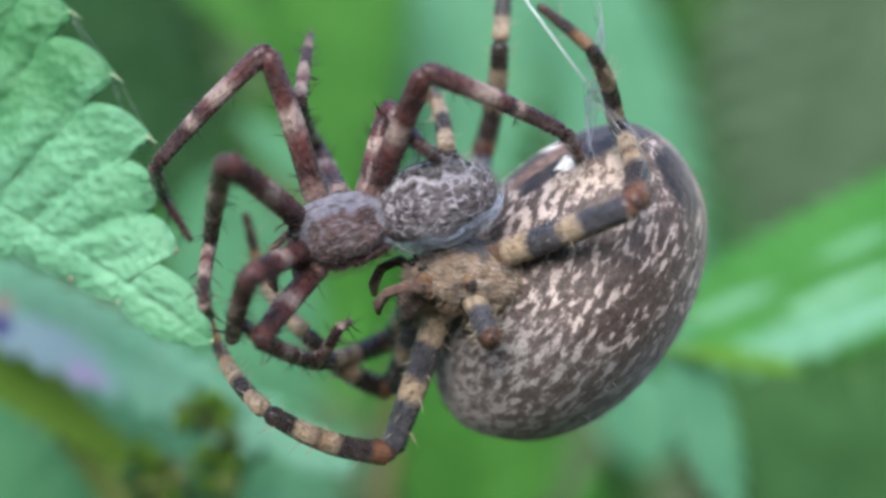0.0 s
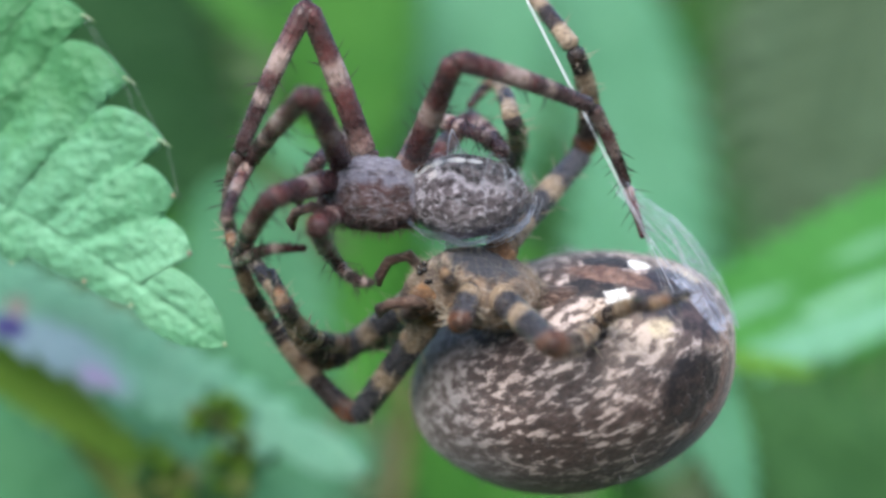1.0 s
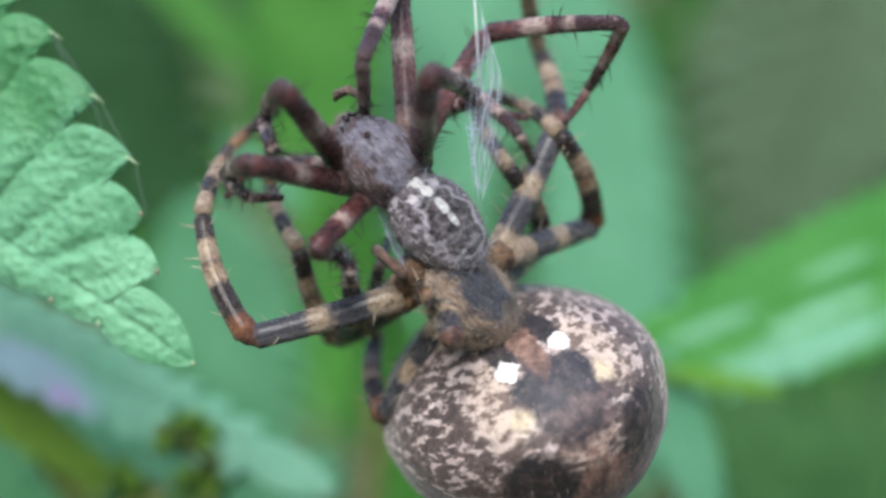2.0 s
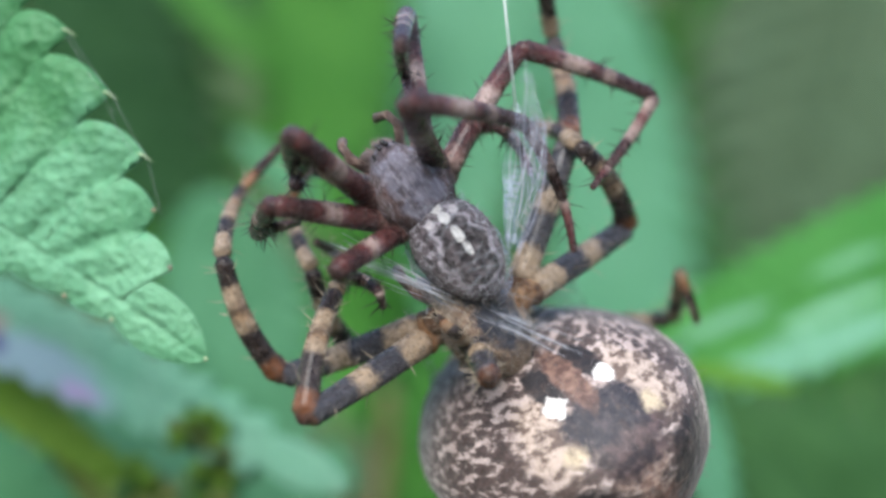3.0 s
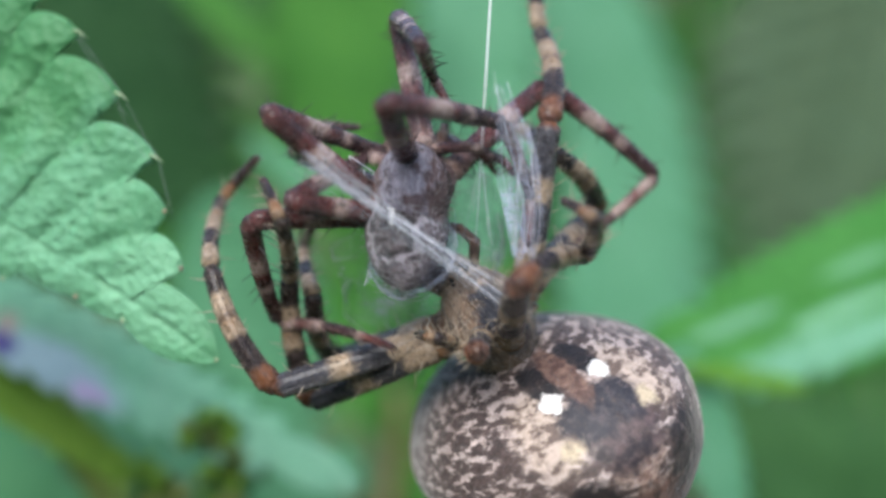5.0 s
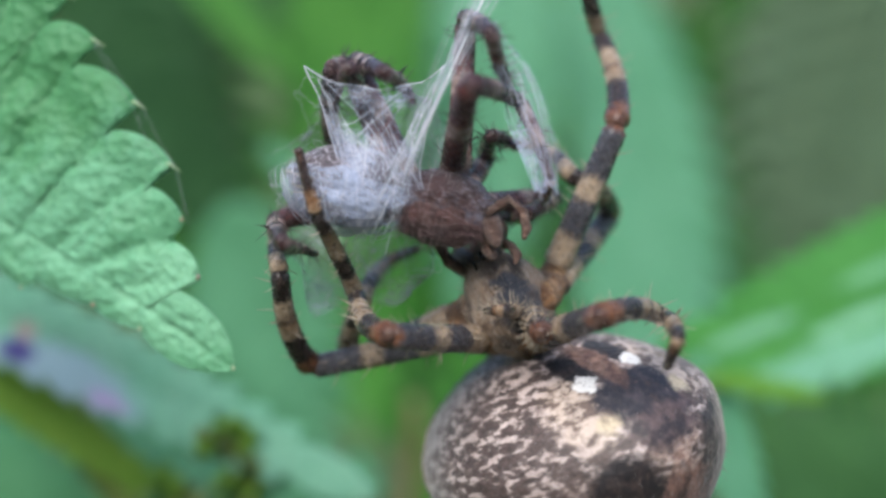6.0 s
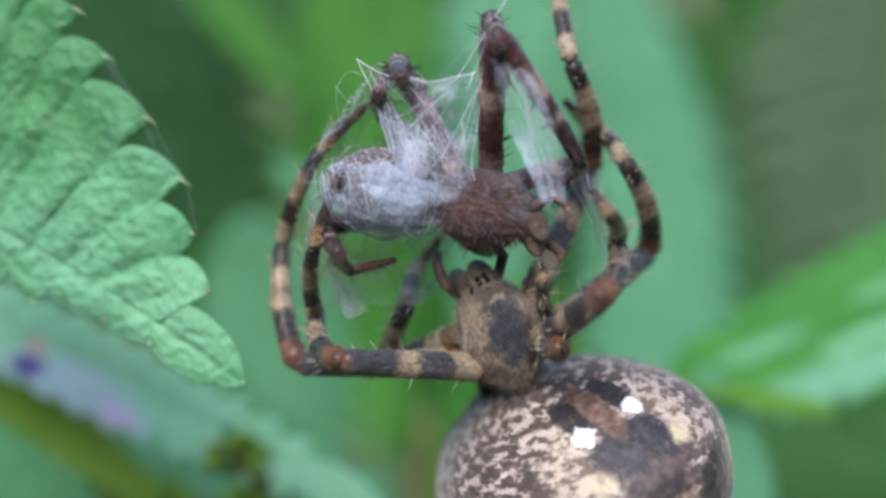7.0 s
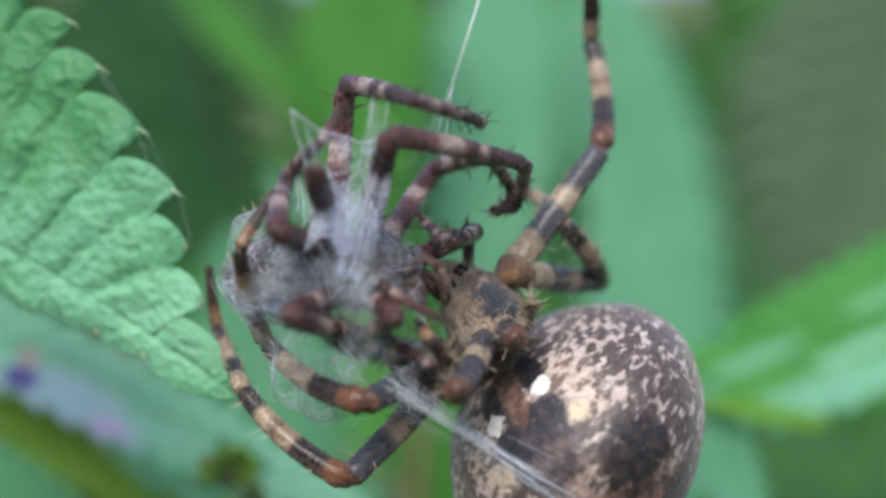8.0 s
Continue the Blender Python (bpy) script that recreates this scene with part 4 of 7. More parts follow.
near_leaf = thing("nettle_leaf", "sharp light green nettle leaf with toothed edge and pale tips", "leaf", "", at_mm(-9.458, 1.0, -3.915, 90, 0, -9))
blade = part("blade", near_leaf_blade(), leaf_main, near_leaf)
solid = blade.modifiers.new("thickness", "SOLIDIFY")
solid.thickness, solid.offset = 0.00014, 0
for n, (notch, tip) in enumerate(UPPER_TEETH[:-1] + LOWER_TEETH[1:-1]):
    lower = n >= len(UPPER_TEETH) - 1
    way = Vector((1.0, -0.55, 0.0)) if n else Vector((0.5, -1.0, 0.0))
    bm = bmesh.new()
    if lower or n in (0, 1, 2):
        b = blob((0.08, 0.11, 0.07), None, 10, 8)
        bmesh.ops.translate(b, vec=(tip[0] - 0.05 * way.x, tip[1] - 0.1 * way.y * (0.3 if lower else 1), 0.2), verts=b.verts)
        bm.free()
        bm = b
    else:
        rings(bm, [(tip[0] - 0.22, tip[1] + 0.1, 0.2), (tip[0], tip[1], 0.2), (tip[0] + 0.22, tip[1] - 0.13, 0.24), (tip[0] + 0.4, tip[1] - 0.26, 0.2)], [0.05, 0.05, 0.03, 0.008], 6)
    part("tooth_tip", bm, brown_tip if n in (1, 2, 10) else pale_tip, near_leaf, "pale dry tooth tip" if n not in (1, 2, 10) else "brown dry tooth tip")

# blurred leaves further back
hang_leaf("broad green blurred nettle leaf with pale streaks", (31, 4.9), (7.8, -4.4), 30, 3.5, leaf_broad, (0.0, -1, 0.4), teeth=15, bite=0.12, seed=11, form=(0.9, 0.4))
# separate sliver added for the lit edge under the broad leaf
hang_leaf("yellow-green sliver added as the lit lower edge of the broad leaf", (14.6, -4.9), (8.4, -3.9), 26, 0.45, leaf_lit_edge, (0.0, -1, 0.3), teeth=8, seed=31)
hang_leaf("pale blurred nettle leaf hanging down", (9.2, -3.2), (12.2, -11.5), 27, 1.5, leaf_pale, (0.1, -1, 0.4), teeth=8, seed=12)
hang_leaf("tall pale teal blurred nettle leaf", (5.0, 14), (10.2, -7.5), 105, 3.3, leaf_pale, (0.15, -1, 0.25), teeth=12, seed=13)
hang_leaf("dull grey-green blurred leaf far back", (18.5, 15), (13.5, -1.5), 128, 6.5, leaf_dull, (0.0, -1, 0.2), teeth=10, seed=32)
hang_leaf("upright teal blurred nettle leaf", (1.5, 15), (0.2, -3.0), 95, 3.3, leaf_pale, (-0.1, -1, 0.3), teeth=12, seed=14)
hang_leaf("bright green blurred nettle leaf", (-4.0, 15), (-5.0, 1.0), 85, 3.6, leaf_green, (-0.2, -1, 0.5), teeth=12, seed=15)
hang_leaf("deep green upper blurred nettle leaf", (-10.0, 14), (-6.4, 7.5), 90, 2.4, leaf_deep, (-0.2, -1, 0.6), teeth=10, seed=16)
hang_leaf("lilac-tinged blurred nettle leaf with dark spots", (-25.0, 1.31), (-3.63, -9.02), 20, 2.0, leaf_lilac, (-0.1, -1, 0.4), teeth=13, bite=0.2, seed=17, form=(0.8, 0.5))
hang_leaf("green blurred nettle leaf under the lilac one", (-17, -3.5), (-9.0, -8.6), 30, 2.6, leaf_teal, (0.0, -1, 0.6), teeth=14, bite=0.14, seed=18)
hang_leaf("yellow-green wilting blurred nettle leaf", (-23, -1.6), (-10.0, -10.4), 24, 1.15, leaf_yellow, (-0.1, -1, 0.5), teeth=11, bite=0.2, seed=28)
hang_leaf("dim green blurred nettle leaf in the corner", (-27, -5.5), (-11.0, -12.5), 38, 3.6, leaf_dim, (0.0, -1, 0.5), teeth=10, seed=29)
hang_leaf("bright teal blurred nettle leaf behind the abdomen", (8.5, -9.0), (5.6, 5.5), 78, 3.0, leaf_pale, (0.1, -1, 0.4), teeth=10, seed=30)
hang_leaf("green blurred nettle leaf low in the plants", (-10.5, -11.5), (-3.5, -7.8), 32, 3.2, leaf_teal, (0.0, -1, 0.5), teeth=9, seed=19)
hang_leaf("mid-green blurred nettle leaf behind the spiders", (-9.5, 3.0), (-6.0, -9.0), 58, 3.6, leaf_teal, (-0.3, -1, 0.3), teeth=10, seed=20)
hang_leaf("small pale blurred nettle leaf tip", (-4.8, 2.5), (-8.2, 5.4), 50, 0.9, leaf_teal, (0.0, -1, 0.5), teeth=6, seed=21)
hang_leaf("mid-green blurred nettle leaf behind the abdomen", (1.0, -13.0), (2.5, 0.5), 66, 4.2, leaf_green, (0.2, -1, 0.3), teeth=10, seed=22)
hang_leaf("small light green blurred leaf tip", (5.2, -12.5), (6.3, -8.8), 40, 0.8, leaf_green, (0.0, -1, 0.4), teeth=6, seed=23)
hang_leaf("deep green blurred leaf low at the right", (22, -14), (11, -5.0), 85, 5.5, leaf_deep, (0.2, -1, 0.2), teeth=10, seed=24)
# dark leaf added to stand for the shaded gap behind the near leaf
hang_leaf("added blurred leaf with the shade of the gap in its dark colour", (-15.5, 14.0), (-9.0, 0.0), 96, 4.4, leaf_painted_shade, (0.0, -1, -0.3), teeth=10, seed=25)
hang_leaf("slanting bright green blurred leaf", (-12.0, 13.6), (-6.6, 7.6), 80, 1.0, leaf_green, (0.0, -1, 0.4), teeth=9, seed=33)
# its dark colour stands for shade low in the plants
hang_leaf("blurred leaf low down with shade put into its dark colour", (20.0, -12.0), (9.0, -7.5), 100, 3.5, leaf_painted_shade, (0.0, -1, 0.1), teeth=10, seed=26)


def stem(label, a, b, y, r, material, y2=None, bow=1.0):
    ob = thing("plant_stem", label, "stem")
    bm = bmesh.new()
    p, q = behind(*a, y), behind(*b, y if y2 is None else y2)
    pts = [p.lerp(q, i / 14) + Vector((bow * math.sin(math.pi * i / 14), 0, 0)) for i in range(15)]
    rings(bm, pts, [r * (1.1 - 0.3 * i / 14) for i in range(15)], 10)
    part("stalk", bm, material, ob)
    return ob


stem("blurred reddish nettle stem", (-3.6, -14), (-2.0, -5.0), 56, 0.7, stem_red)
stem("blurred red-brown nettle stem", (0.6, -14), (0.9, -7.0), 80, 1.3, stem_red)
stem("blurred yellow-green nettle stem", (-11.5, -12), (-22, 0.5), 27, 1.5, stem_green)
stem("blurred brownish stem with wilted flowers", (-9.0, -12.5), (-10.2, -5.6), 21, 0.4, stem_green)


def flowers(x, z, y, seed):
    """A wilted greenish flower cluster: many small buds on a short stalk."""
    rnd = random.Random(seed)
    ob = thing("flower_cluster", "blurred wilted greenish nettle flower cluster", "flower")
    c = behind(x, z, y)
    for k in range(3):
        bm = bmesh.new()
        for _ in range(16):
            o = Vector([rnd.gauss(0, 0.9) for _ in range(3)])
            b = blob((rnd.uniform(0.3, 0.55),) * 3, None, 8, 6)
            bmesh.ops.translate(b, vec=c + o, verts=b.verts)
            me = bpy.data.meshes.new("bud")
            b.to_mesh(me)
            b.free()
            bm.from_mesh(me)
            bpy.data.meshes.remove(me)
        tagged(part("bud_mass", bm, (stem_green, leaf_yellow, leaf_deep)[k], ob), kind="stuff")
    return ob


flowers(-9.6, -6.8, 20, 41)
flowers(-9.0, -8.6, 21, 42)
flowers(-12.0, -9.4, 22, 43)

# threads of old web between the teeth of the near leaf
old_web = thing("web_threads", "thin slack web threads along the toothed leaf edge", "silk thread")
rnd = random.Random(51)
for a, b in (((-15.0, 9.5), (-13.2, 7.0)), ((-13.2, 7.0), (-11.75, 4.4)), ((-11.75, 4.4), (-11.2, 2.1)), ((-13.4, 6.5), (-12.1, 4.2)), ((-15.1, 9.4), (-13.1, 6.2))):
    bm = bmesh.new()
    line_mesh(bm, behind(*a, 1.2), behind(*b, 1.2), 0.006, rnd.uniform(0.05, 0.2))
    part("thread", bm, silk_faint, old_web)


# ---- the hedge and the ground ----
def hedge():
    """A loose bank of leaves far behind and all round, too many to count."""
    rnd = random.Random(61)
    for name, label, material, rows in (
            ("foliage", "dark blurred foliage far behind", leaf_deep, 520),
            ("foliage", "mid-green blurred foliage far behind", leaf_green, 260)):
        bm = bmesh.new()
        for _ in range(rows):
            a = rnd.uniform(0, math.tau) if rnd.random() < 0.45 else rnd.gauss(math.pi / 2, 0.35)
            far = rnd.uniform(220, 520)
            c = Vector((math.cos(a) * far, math.sin(a) * far, rnd.uniform(-230, 150)))
            if a > math.pi and abs(c.x) < 60 and far < 160:
                continue
            size, turn = rnd.uniform(16, 34), Euler((rnd.uniform(0.3, 1.9), rnd.uniform(-0.6, 0.6), a + math.pi / 2 + rnd.uniform(-1, 1)))
            m = Matrix.LocRotScale(c, turn, None)
            prev = None
            for i in range(9):
                s = i / 8
                w = size * 0.34 * math.sin(math.pi * s ** 0.75) * (1.12 if i % 2 else 0.92) + 0.2
                row = [bm.verts.new(m @ Vector((k * w, (s - 0.5) * size * 1.6, -0.12 * size * k * k + 2 * s * s))) for k in (-1, 0, 1)]
                if prev:
                    for k in range(2):
                        bm.faces.new((prev[k], prev[k + 1], row[k + 1], row[k]))
                prev = row
        tagged(new(name, mesh_of(name, bm, material)), label, "foliage", "", "stuff")


hedge()
backdrop_mat = plain("distance", (0.06, 0.11, 0.045), (0.10, 0.13, 0.075), 0.006, 0.9, 0.0)
bm = bmesh.new()
ring = []
for k in range(49):
    a = math.tau * k / 48
    ring.append([bm.verts.new((math.cos(a) * 1400, math.sin(a) * 1400, z)) for z in (-260, 60, 330)])
for p, q in zip(ring, ring[1:]):
    for j in range(2):
        bm.faces.new((p[j], q[j], q[j + 1], p[j + 1]))
tagged(new("backdrop", mesh_of("backdrop", bm, backdrop_mat)), "dim green distance of the undergrowth", "backdrop", "", "structure")
bm = bmesh.new()
bmesh.ops.create_grid(bm, x_segments=60, y_segments=60, size=400000)
for v in bm.verts:
    d = v.co.length
    v.co.z = -250 + (0 if d > 3000 else 8 * noise.noise(v.co * 0.01))
tagged(new("ground", mesh_of("ground", bm, soil)), "dark mossy soil under the plants", "ground", "", "structure")


# ---- what moves ----
def turn_to(way, before):
    """The least turn that brings +Z to way, going on from the turn before."""
    way = Vector(way).normalized()
    if before is None:
        return Vector((0, 0, 1)).rotation_difference(way)
    return (before @ Vector((0, 0, 1))).rotation_difference(way) @ before


def outward(ways, k):
    """The side to which joint k of a leg bows: away from the joints before and after it."""
    way = ways[k]
    inside = (-ways[k - 1] if k else Vector((0, 0, 0))) + (ways[k + 1] if k < 3 else Vector((0, 0, 0)))
    out = -(inside - way * inside.dot(way))
    return out.normalized() if out.length > 0.05 else None


def roll_to(turn, side, most):
    """Roll a joint about its own length, at most so many degrees, until its +X points to side."""
    if side is None:
        return turn
    x, y = turn @ Vector((1, 0, 0)), turn @ Vector((0, 1, 0))
    roll = max(-radians(most), min(radians(most), math.atan2(side.dot(y), side.dot(x))))
    return turn @ Euler((0, 0, roll)).to_quaternion()


def bend(leg, t, *joints):
    leg["rows"].append((t, [Vector(j) for j in joints]))


ROOTS = {}


def root_at(owner, t):
    """Where a spider's root stands at t, mm."""
    rows = ROOTS[owner.name]
    for (a, p), (b, q) in zip(rows, rows[1:]):
        if t <= b:
            return p.lerp(q, max(0.0, (t - a) / (b - a)))
    return rows[-1][1]


def ease(s):
    return s * s * (3 - 2 * s)


def glide_leg(leg):
    """Key the four joints of a leg: the hip is carried along, every joint swings on from the one before."""
    rows, lengths = leg["rows"], leg["lengths"]
    keys = [[], [], [], []]
    before = [None] * 4
    for n, (t, joints) in enumerate(rows):
        steps = 1 if n == 0 else (5 if t - rows[n - 1][0] < 1 else 8)
        for i in range(1, steps + 1):
            if n == 0:
                now, hip, ways = t, joints[0], [(b - a).normalized() for a, b in zip(joints, joints[1:])]
            else:
                t0, old = rows[n - 1]
                s = ease(i / steps)
                now, hip = t0 + (t - t0) * i / steps, old[0].lerp(joints[0], s)
                ways = []
                for k in range(4):
                    u, v = (old[k + 1] - old[k]).normalized(), (joints[k + 1] - joints[k]).normalized()
                    turn = u.rotation_difference(v)
                    ways.append(turn.slerp(type(turn)(), 1 - s) @ u)
            p = hip - root_at(leg["owner"], now)
            for k in range(4):
                before[k] = roll_to(turn_to(ways[k], before[k]), outward(ways, k), 180 if n == 0 else 30)
                keys[k].append((now, Matrix.LocRotScale(p * MM, before[k], None)))
                p = p + ways[k] * lengths[k]
    for ob, ks in zip(leg["joints"], keys):
        walk(ob, ks)


def face(place, head, back):
    """A pose at place (mm) with +Y towards head and +Z as near as can be towards back."""
    fy = Vector(head).normalized()
    fx = fy.cross(Vector(back)).normalized()
    m = Matrix((fx, fy, fx.cross(fy))).transposed().to_4x4()
    m.translation = Vector(place) * MM
    return m


def stand(place, way):
    m = Vector((0, 0, 1)).rotation_difference(Vector(way)).to_matrix().to_4x4()
    m.translation = Vector(place) * MM
    return m


def glide(ob, rows, owner=None):
    """Key a body: close rows, so that it turns evenly, in its spider's space where it has one."""
    keys = []
    for n, (t, m) in enumerate(rows):
        steps = 1 if n == 0 else (5 if t - rows[n - 1][0] < 1 else 8)
        for i in range(1, steps + 1):
            if n == 0:
                now, p, q = t, m.translation, m.to_quaternion()
            else:
                t0, old = rows[n - 1]
                s = ease(i / steps)
                now = t0 + (t - t0) * i / steps
                a, b = old.to_quaternion(), m.to_quaternion()
                b.make_compatible(a)
                p, q = old.translation.lerp(m.translation, s), a.slerp(b, s)
            if owner is not None:
                p = p - root_at(owner, now) * MM
            keys.append((now, Matrix.LocRotScale(p, q, None)))
    walk(ob, keys)


def carry(owner, rows):
    """Key a spider's root along the place of its carapace."""
    ROOTS[owner.name] = [(t, m.translation * 1000) for t, m in rows]
    dense = []
    for (a, p), (b, q) in zip(ROOTS[owner.name], ROOTS[owner.name][1:]):
        n = 5 if b - a < 1 else 8
        dense += [(a + (b - a) * i / n, p.lerp(q, ease(i / n))) for i in range(n)]
    dense.append(ROOTS[owner.name][-1])
    ROOTS[owner.name] = dense
    walk(owner, [(t, Matrix.Translation(p * MM)) for t, p in dense])


def motions():
    net_rows = []
    net_rows.append((0, at_mm(6.38, 5.00, -1.97, 90, 0, 0)))
    net_rows.append((0.5, at_mm(5.82, 5.00, -3.06, 90, 0, 0)))
    net_rows.append((1, at_mm(5.08, 5.00, -5.08, 90, 0, 0)))
    net_rows.append((1.5, at_mm(5.03, 5.00, -4.93, 90, 0, 0)))
    net_rows.append((2, at_mm(4.83, 5.00, -6.14, 90, 0, 0)))
    net_rows.append((3.5, at_mm(2.43, 4.00, -3.21, 90, 0, 0)))
    net_rows.append((4, at_mm(0.80, 3.00, -1.78, 90, 0, 0)))
    net_rows.append((4.5, at_mm(0.07, 2.00, -1.15, 90, 0, 0)))
    net_rows.append((6, at_mm(-4.16, 0.00, 3.40, 90, 0, 0)))
    net_rows.append((6.5, at_mm(-3.54, 0.00, 3.73, 90, 0, 0)))
    net_rows.append((7, at_mm(-3.16, -0.50, 3.97, 90, 0, 30)))
    net_rows.append((7.5, at_mm(-4.89, -2.00, 2.18, 90, 0, 120)))
    net_rows.append((8, at_mm(-5.30, -2.60, 0.15, 90, 15, 180)))
    ribbon_rows = []
    ribbon_rows.append((0, at_mm(5.80, -3.00, 6.56, 0, -36, 80)))
    ribbon_rows.append((0.5, at_mm(6.34, -3.50, 5.76, 0, -36, 75)))
    ribbon_rows.append((1, at_mm(8.19, -4.80, -0.29, 0, -38, 0)))
    ribbon_rows.append((1.5, at_mm(3.25, -4.00, 5.39, 0, -10, 60)))
    ribbon_rows.append((2, at_mm(2.12, -4.00, 6.19, 0, -5, 55)))
    ribbon_rows.append((3.5, at_mm(3.48, -4.50, 3.16, 0, 5, 25)))
    ribbon_rows.append((4, at_mm(2.50, -4.50, 3.31, 0, -10, 10)))
    ribbon_rows.append((4.5, at_mm(2.55, -4.50, 2.58, 0, -5, 10)))
    ribbon_rows.append((6, at_mm(2.00, -4.90, 6.20, 0, -20, 0)))
    ribbon_rows.append((6.5, at_mm(1.60, -5.60, 6.00, 0, -20, 0)))
    ribbon_rows.append((7, at_mm(1.75, -5.60, 6.30, 0, -22, 0)))
    ribbon_rows.append((7.5, at_mm(-0.42, -5.40, 4.70, 0, 0, 0)))
    ribbon_rows.append((8, at_mm(-3.89, -5.80, 4.05, 0, 10, 0)))
    veil_rows = []
    veil_rows.append((0, at_mm(-0.32, 0.00, 1.91, 0, 0, 88)))
    veil_rows.append((0.5, at_mm(1.70, 0.00, 1.95, 0, 0, 88)))
    veil_rows.append((1, at_mm(0.44, 0.00, 2.25, 0, 0, 88)))
    veil_rows.append((1.5, at_mm(-0.41, 0.00, 2.46, 0, 0, 88)))
    veil_rows.append((2, at_mm(0.55, 0.00, 1.85, 0, 0, 88)))
    veil_rows.append((3.5, at_mm(0.94, 0.00, 0.32, 0, 0, 70)))
    veil_rows.append((4, at_mm(-0.96, 0.00, 0.18, 0, 0, 60)))
    veil_rows.append((4.5, at_mm(-0.62, 0.00, 0.54, 0, 0, 50)))
    veil_rows.append((6, at_mm(-3.33, -4.30, 5.50, 0, 0, 0)))
    veil_rows.append((6.5, at_mm(-2.01, -4.20, 6.24, 0, 0, 0)))
    veil_rows.append((7, at_mm(-1.78, -4.20, 6.39, 0, 0, -5)))
    veil_rows.append((7.5, at_mm(-3.20, -5.20, 5.20, 0, 0, -5)))
    veil_rows.append((8, at_mm(-4.10, -5.60, 4.40, 0, 0, 48)))
    female_prosoma_rows = []
    female_prosoma_rows.append((0, face((1.14, -1.40, -1.10), (-0.99, -0.15, 0.00), (0.00, -0.37, 0.93))))
    female_prosoma_rows.append((0.5, face((1.87, -1.70, -1.52), (-0.99, -0.15, 0.05), (0.00, -0.45, 0.89))))
    female_prosoma_rows.append((1, face((0.87, -1.70, -1.43), (-0.98, -0.15, 0.10), (0.00, -0.66, 0.75))))
    female_prosoma_rows.append((1.5, face((0.65, -1.20, -0.85), (-0.90, -0.15, 0.40), (0.19, -0.86, 0.48))))
    female_prosoma_rows.append((2, face((1.65, -1.60, -1.04), (-0.70, -0.15, 0.70), (0.27, -0.89, 0.36))))
    female_prosoma_rows.append((3.5, face((1.90, -0.80, -2.63), (-0.65, -0.15, 0.75), (0.28, -0.94, 0.19))))
    female_prosoma_rows.append((4, face((1.76, -1.00, -2.57), (-0.59, -0.15, 0.79), (0.28, -0.94, 0.19))))
    female_prosoma_rows.append((4.5, face((1.53, -1.00, -2.33), (-0.59, -0.15, 0.79), (0.28, -0.94, 0.19))))
    female_prosoma_rows.append((6, face((1.82, 0.40, -1.09), (-0.50, -0.15, 0.85), (0.20, -0.98, 0.10))))
    female_prosoma_rows.append((6.5, face((1.52, 0.40, -0.99), (-0.50, -0.15, 0.85), (0.20, -0.98, 0.10))))
    female_prosoma_rows.append((7, face((1.07, 0.10, -1.63), (-0.40, -0.15, 0.90), (0.20, -0.98, 0.10))))
    female_prosoma_rows.append((7.5, face((1.14, 0.00, -1.99), (-0.55, -0.15, 0.82), (0.37, -0.92, 0.09))))
    female_prosoma_rows.append((8, face((0.74, 0.00, -0.69), (-0.59, -0.15, 0.79), (0.51, -0.85, 0.17))))
    female_abdomen_rows = []
    female_abdomen_rows.append((0, face((5.32, 2.60, -1.56), (-0.81, -0.34, 0.48), (0.55, -0.17, 0.82))))
    female_abdomen_rows.append((0.5, face((4.99, 2.60, -2.83), (-0.57, -0.43, 0.70), (0.79, -0.04, 0.62))))
    female_abdomen_rows.append((1, face((4.93, 2.60, -5.11), (-0.43, -0.32, 0.84), (0.79, -0.58, 0.19))))
    female_abdomen_rows.append((1.5, face((4.77, 2.60, -4.88), (-0.54, -0.12, 0.84), (0.48, -0.86, 0.19))))
    female_abdomen_rows.append((2, face((4.21, 2.60, -5.72), (-0.41, -0.32, 0.86), (0.34, -0.92, -0.18))))
    female_abdomen_rows.append((3.5, face((5.67, 2.60, -7.41), (-0.44, -0.40, 0.80), (0.44, -0.88, -0.20))))
    female_abdomen_rows.append((4, face((5.41, 2.60, -7.19), (-0.58, -0.28, 0.77), (0.04, -0.95, -0.31))))
    female_abdomen_rows.append((4.5, face((4.52, 2.60, -7.01), (-0.46, -0.40, 0.79), (0.42, -0.88, -0.20))))
    female_abdomen_rows.append((6, face((4.55, 2.60, -7.37), (-0.34, -0.17, 0.92), (0.53, -0.85, 0.04))))
    female_abdomen_rows.append((6.5, face((4.35, 2.60, -7.54), (-0.23, -0.24, 0.94), (0.57, -0.82, -0.07))))
    female_abdomen_rows.append((7, face((4.55, 2.60, -7.81), (-0.38, -0.31, 0.87), (0.46, -0.88, -0.11))))
    female_abdomen_rows.append((7.5, face((4.87, 2.60, -7.37), (-0.60, -0.27, 0.75), (0.11, -0.96, -0.26))))
    female_abdomen_rows.append((8, face((4.68, 2.60, -5.53), (-0.69, -0.16, 0.71), (-0.04, -0.97, -0.25))))
    prey_prosoma_rows = []
    prey_prosoma_rows.append((0, face((-3.85, -2.20, 0.69), (-0.95, 0.05, -0.31), (0.00, -0.38, 0.92))))
    prey_prosoma_rows.append((0.5, face((-2.23, -2.20, 1.04), (-0.98, 0.05, -0.21), (0.00, -0.42, 0.91))))
    prey_prosoma_rows.append((1, face((-3.12, -2.20, 2.23), (-1.00, 0.06, 0.02), (0.09, -0.58, 0.81))))
    prey_prosoma_rows.append((1.5, face((-3.05, -2.20, 3.69), (-0.89, 0.07, 0.45), (0.09, -0.80, 0.58))))
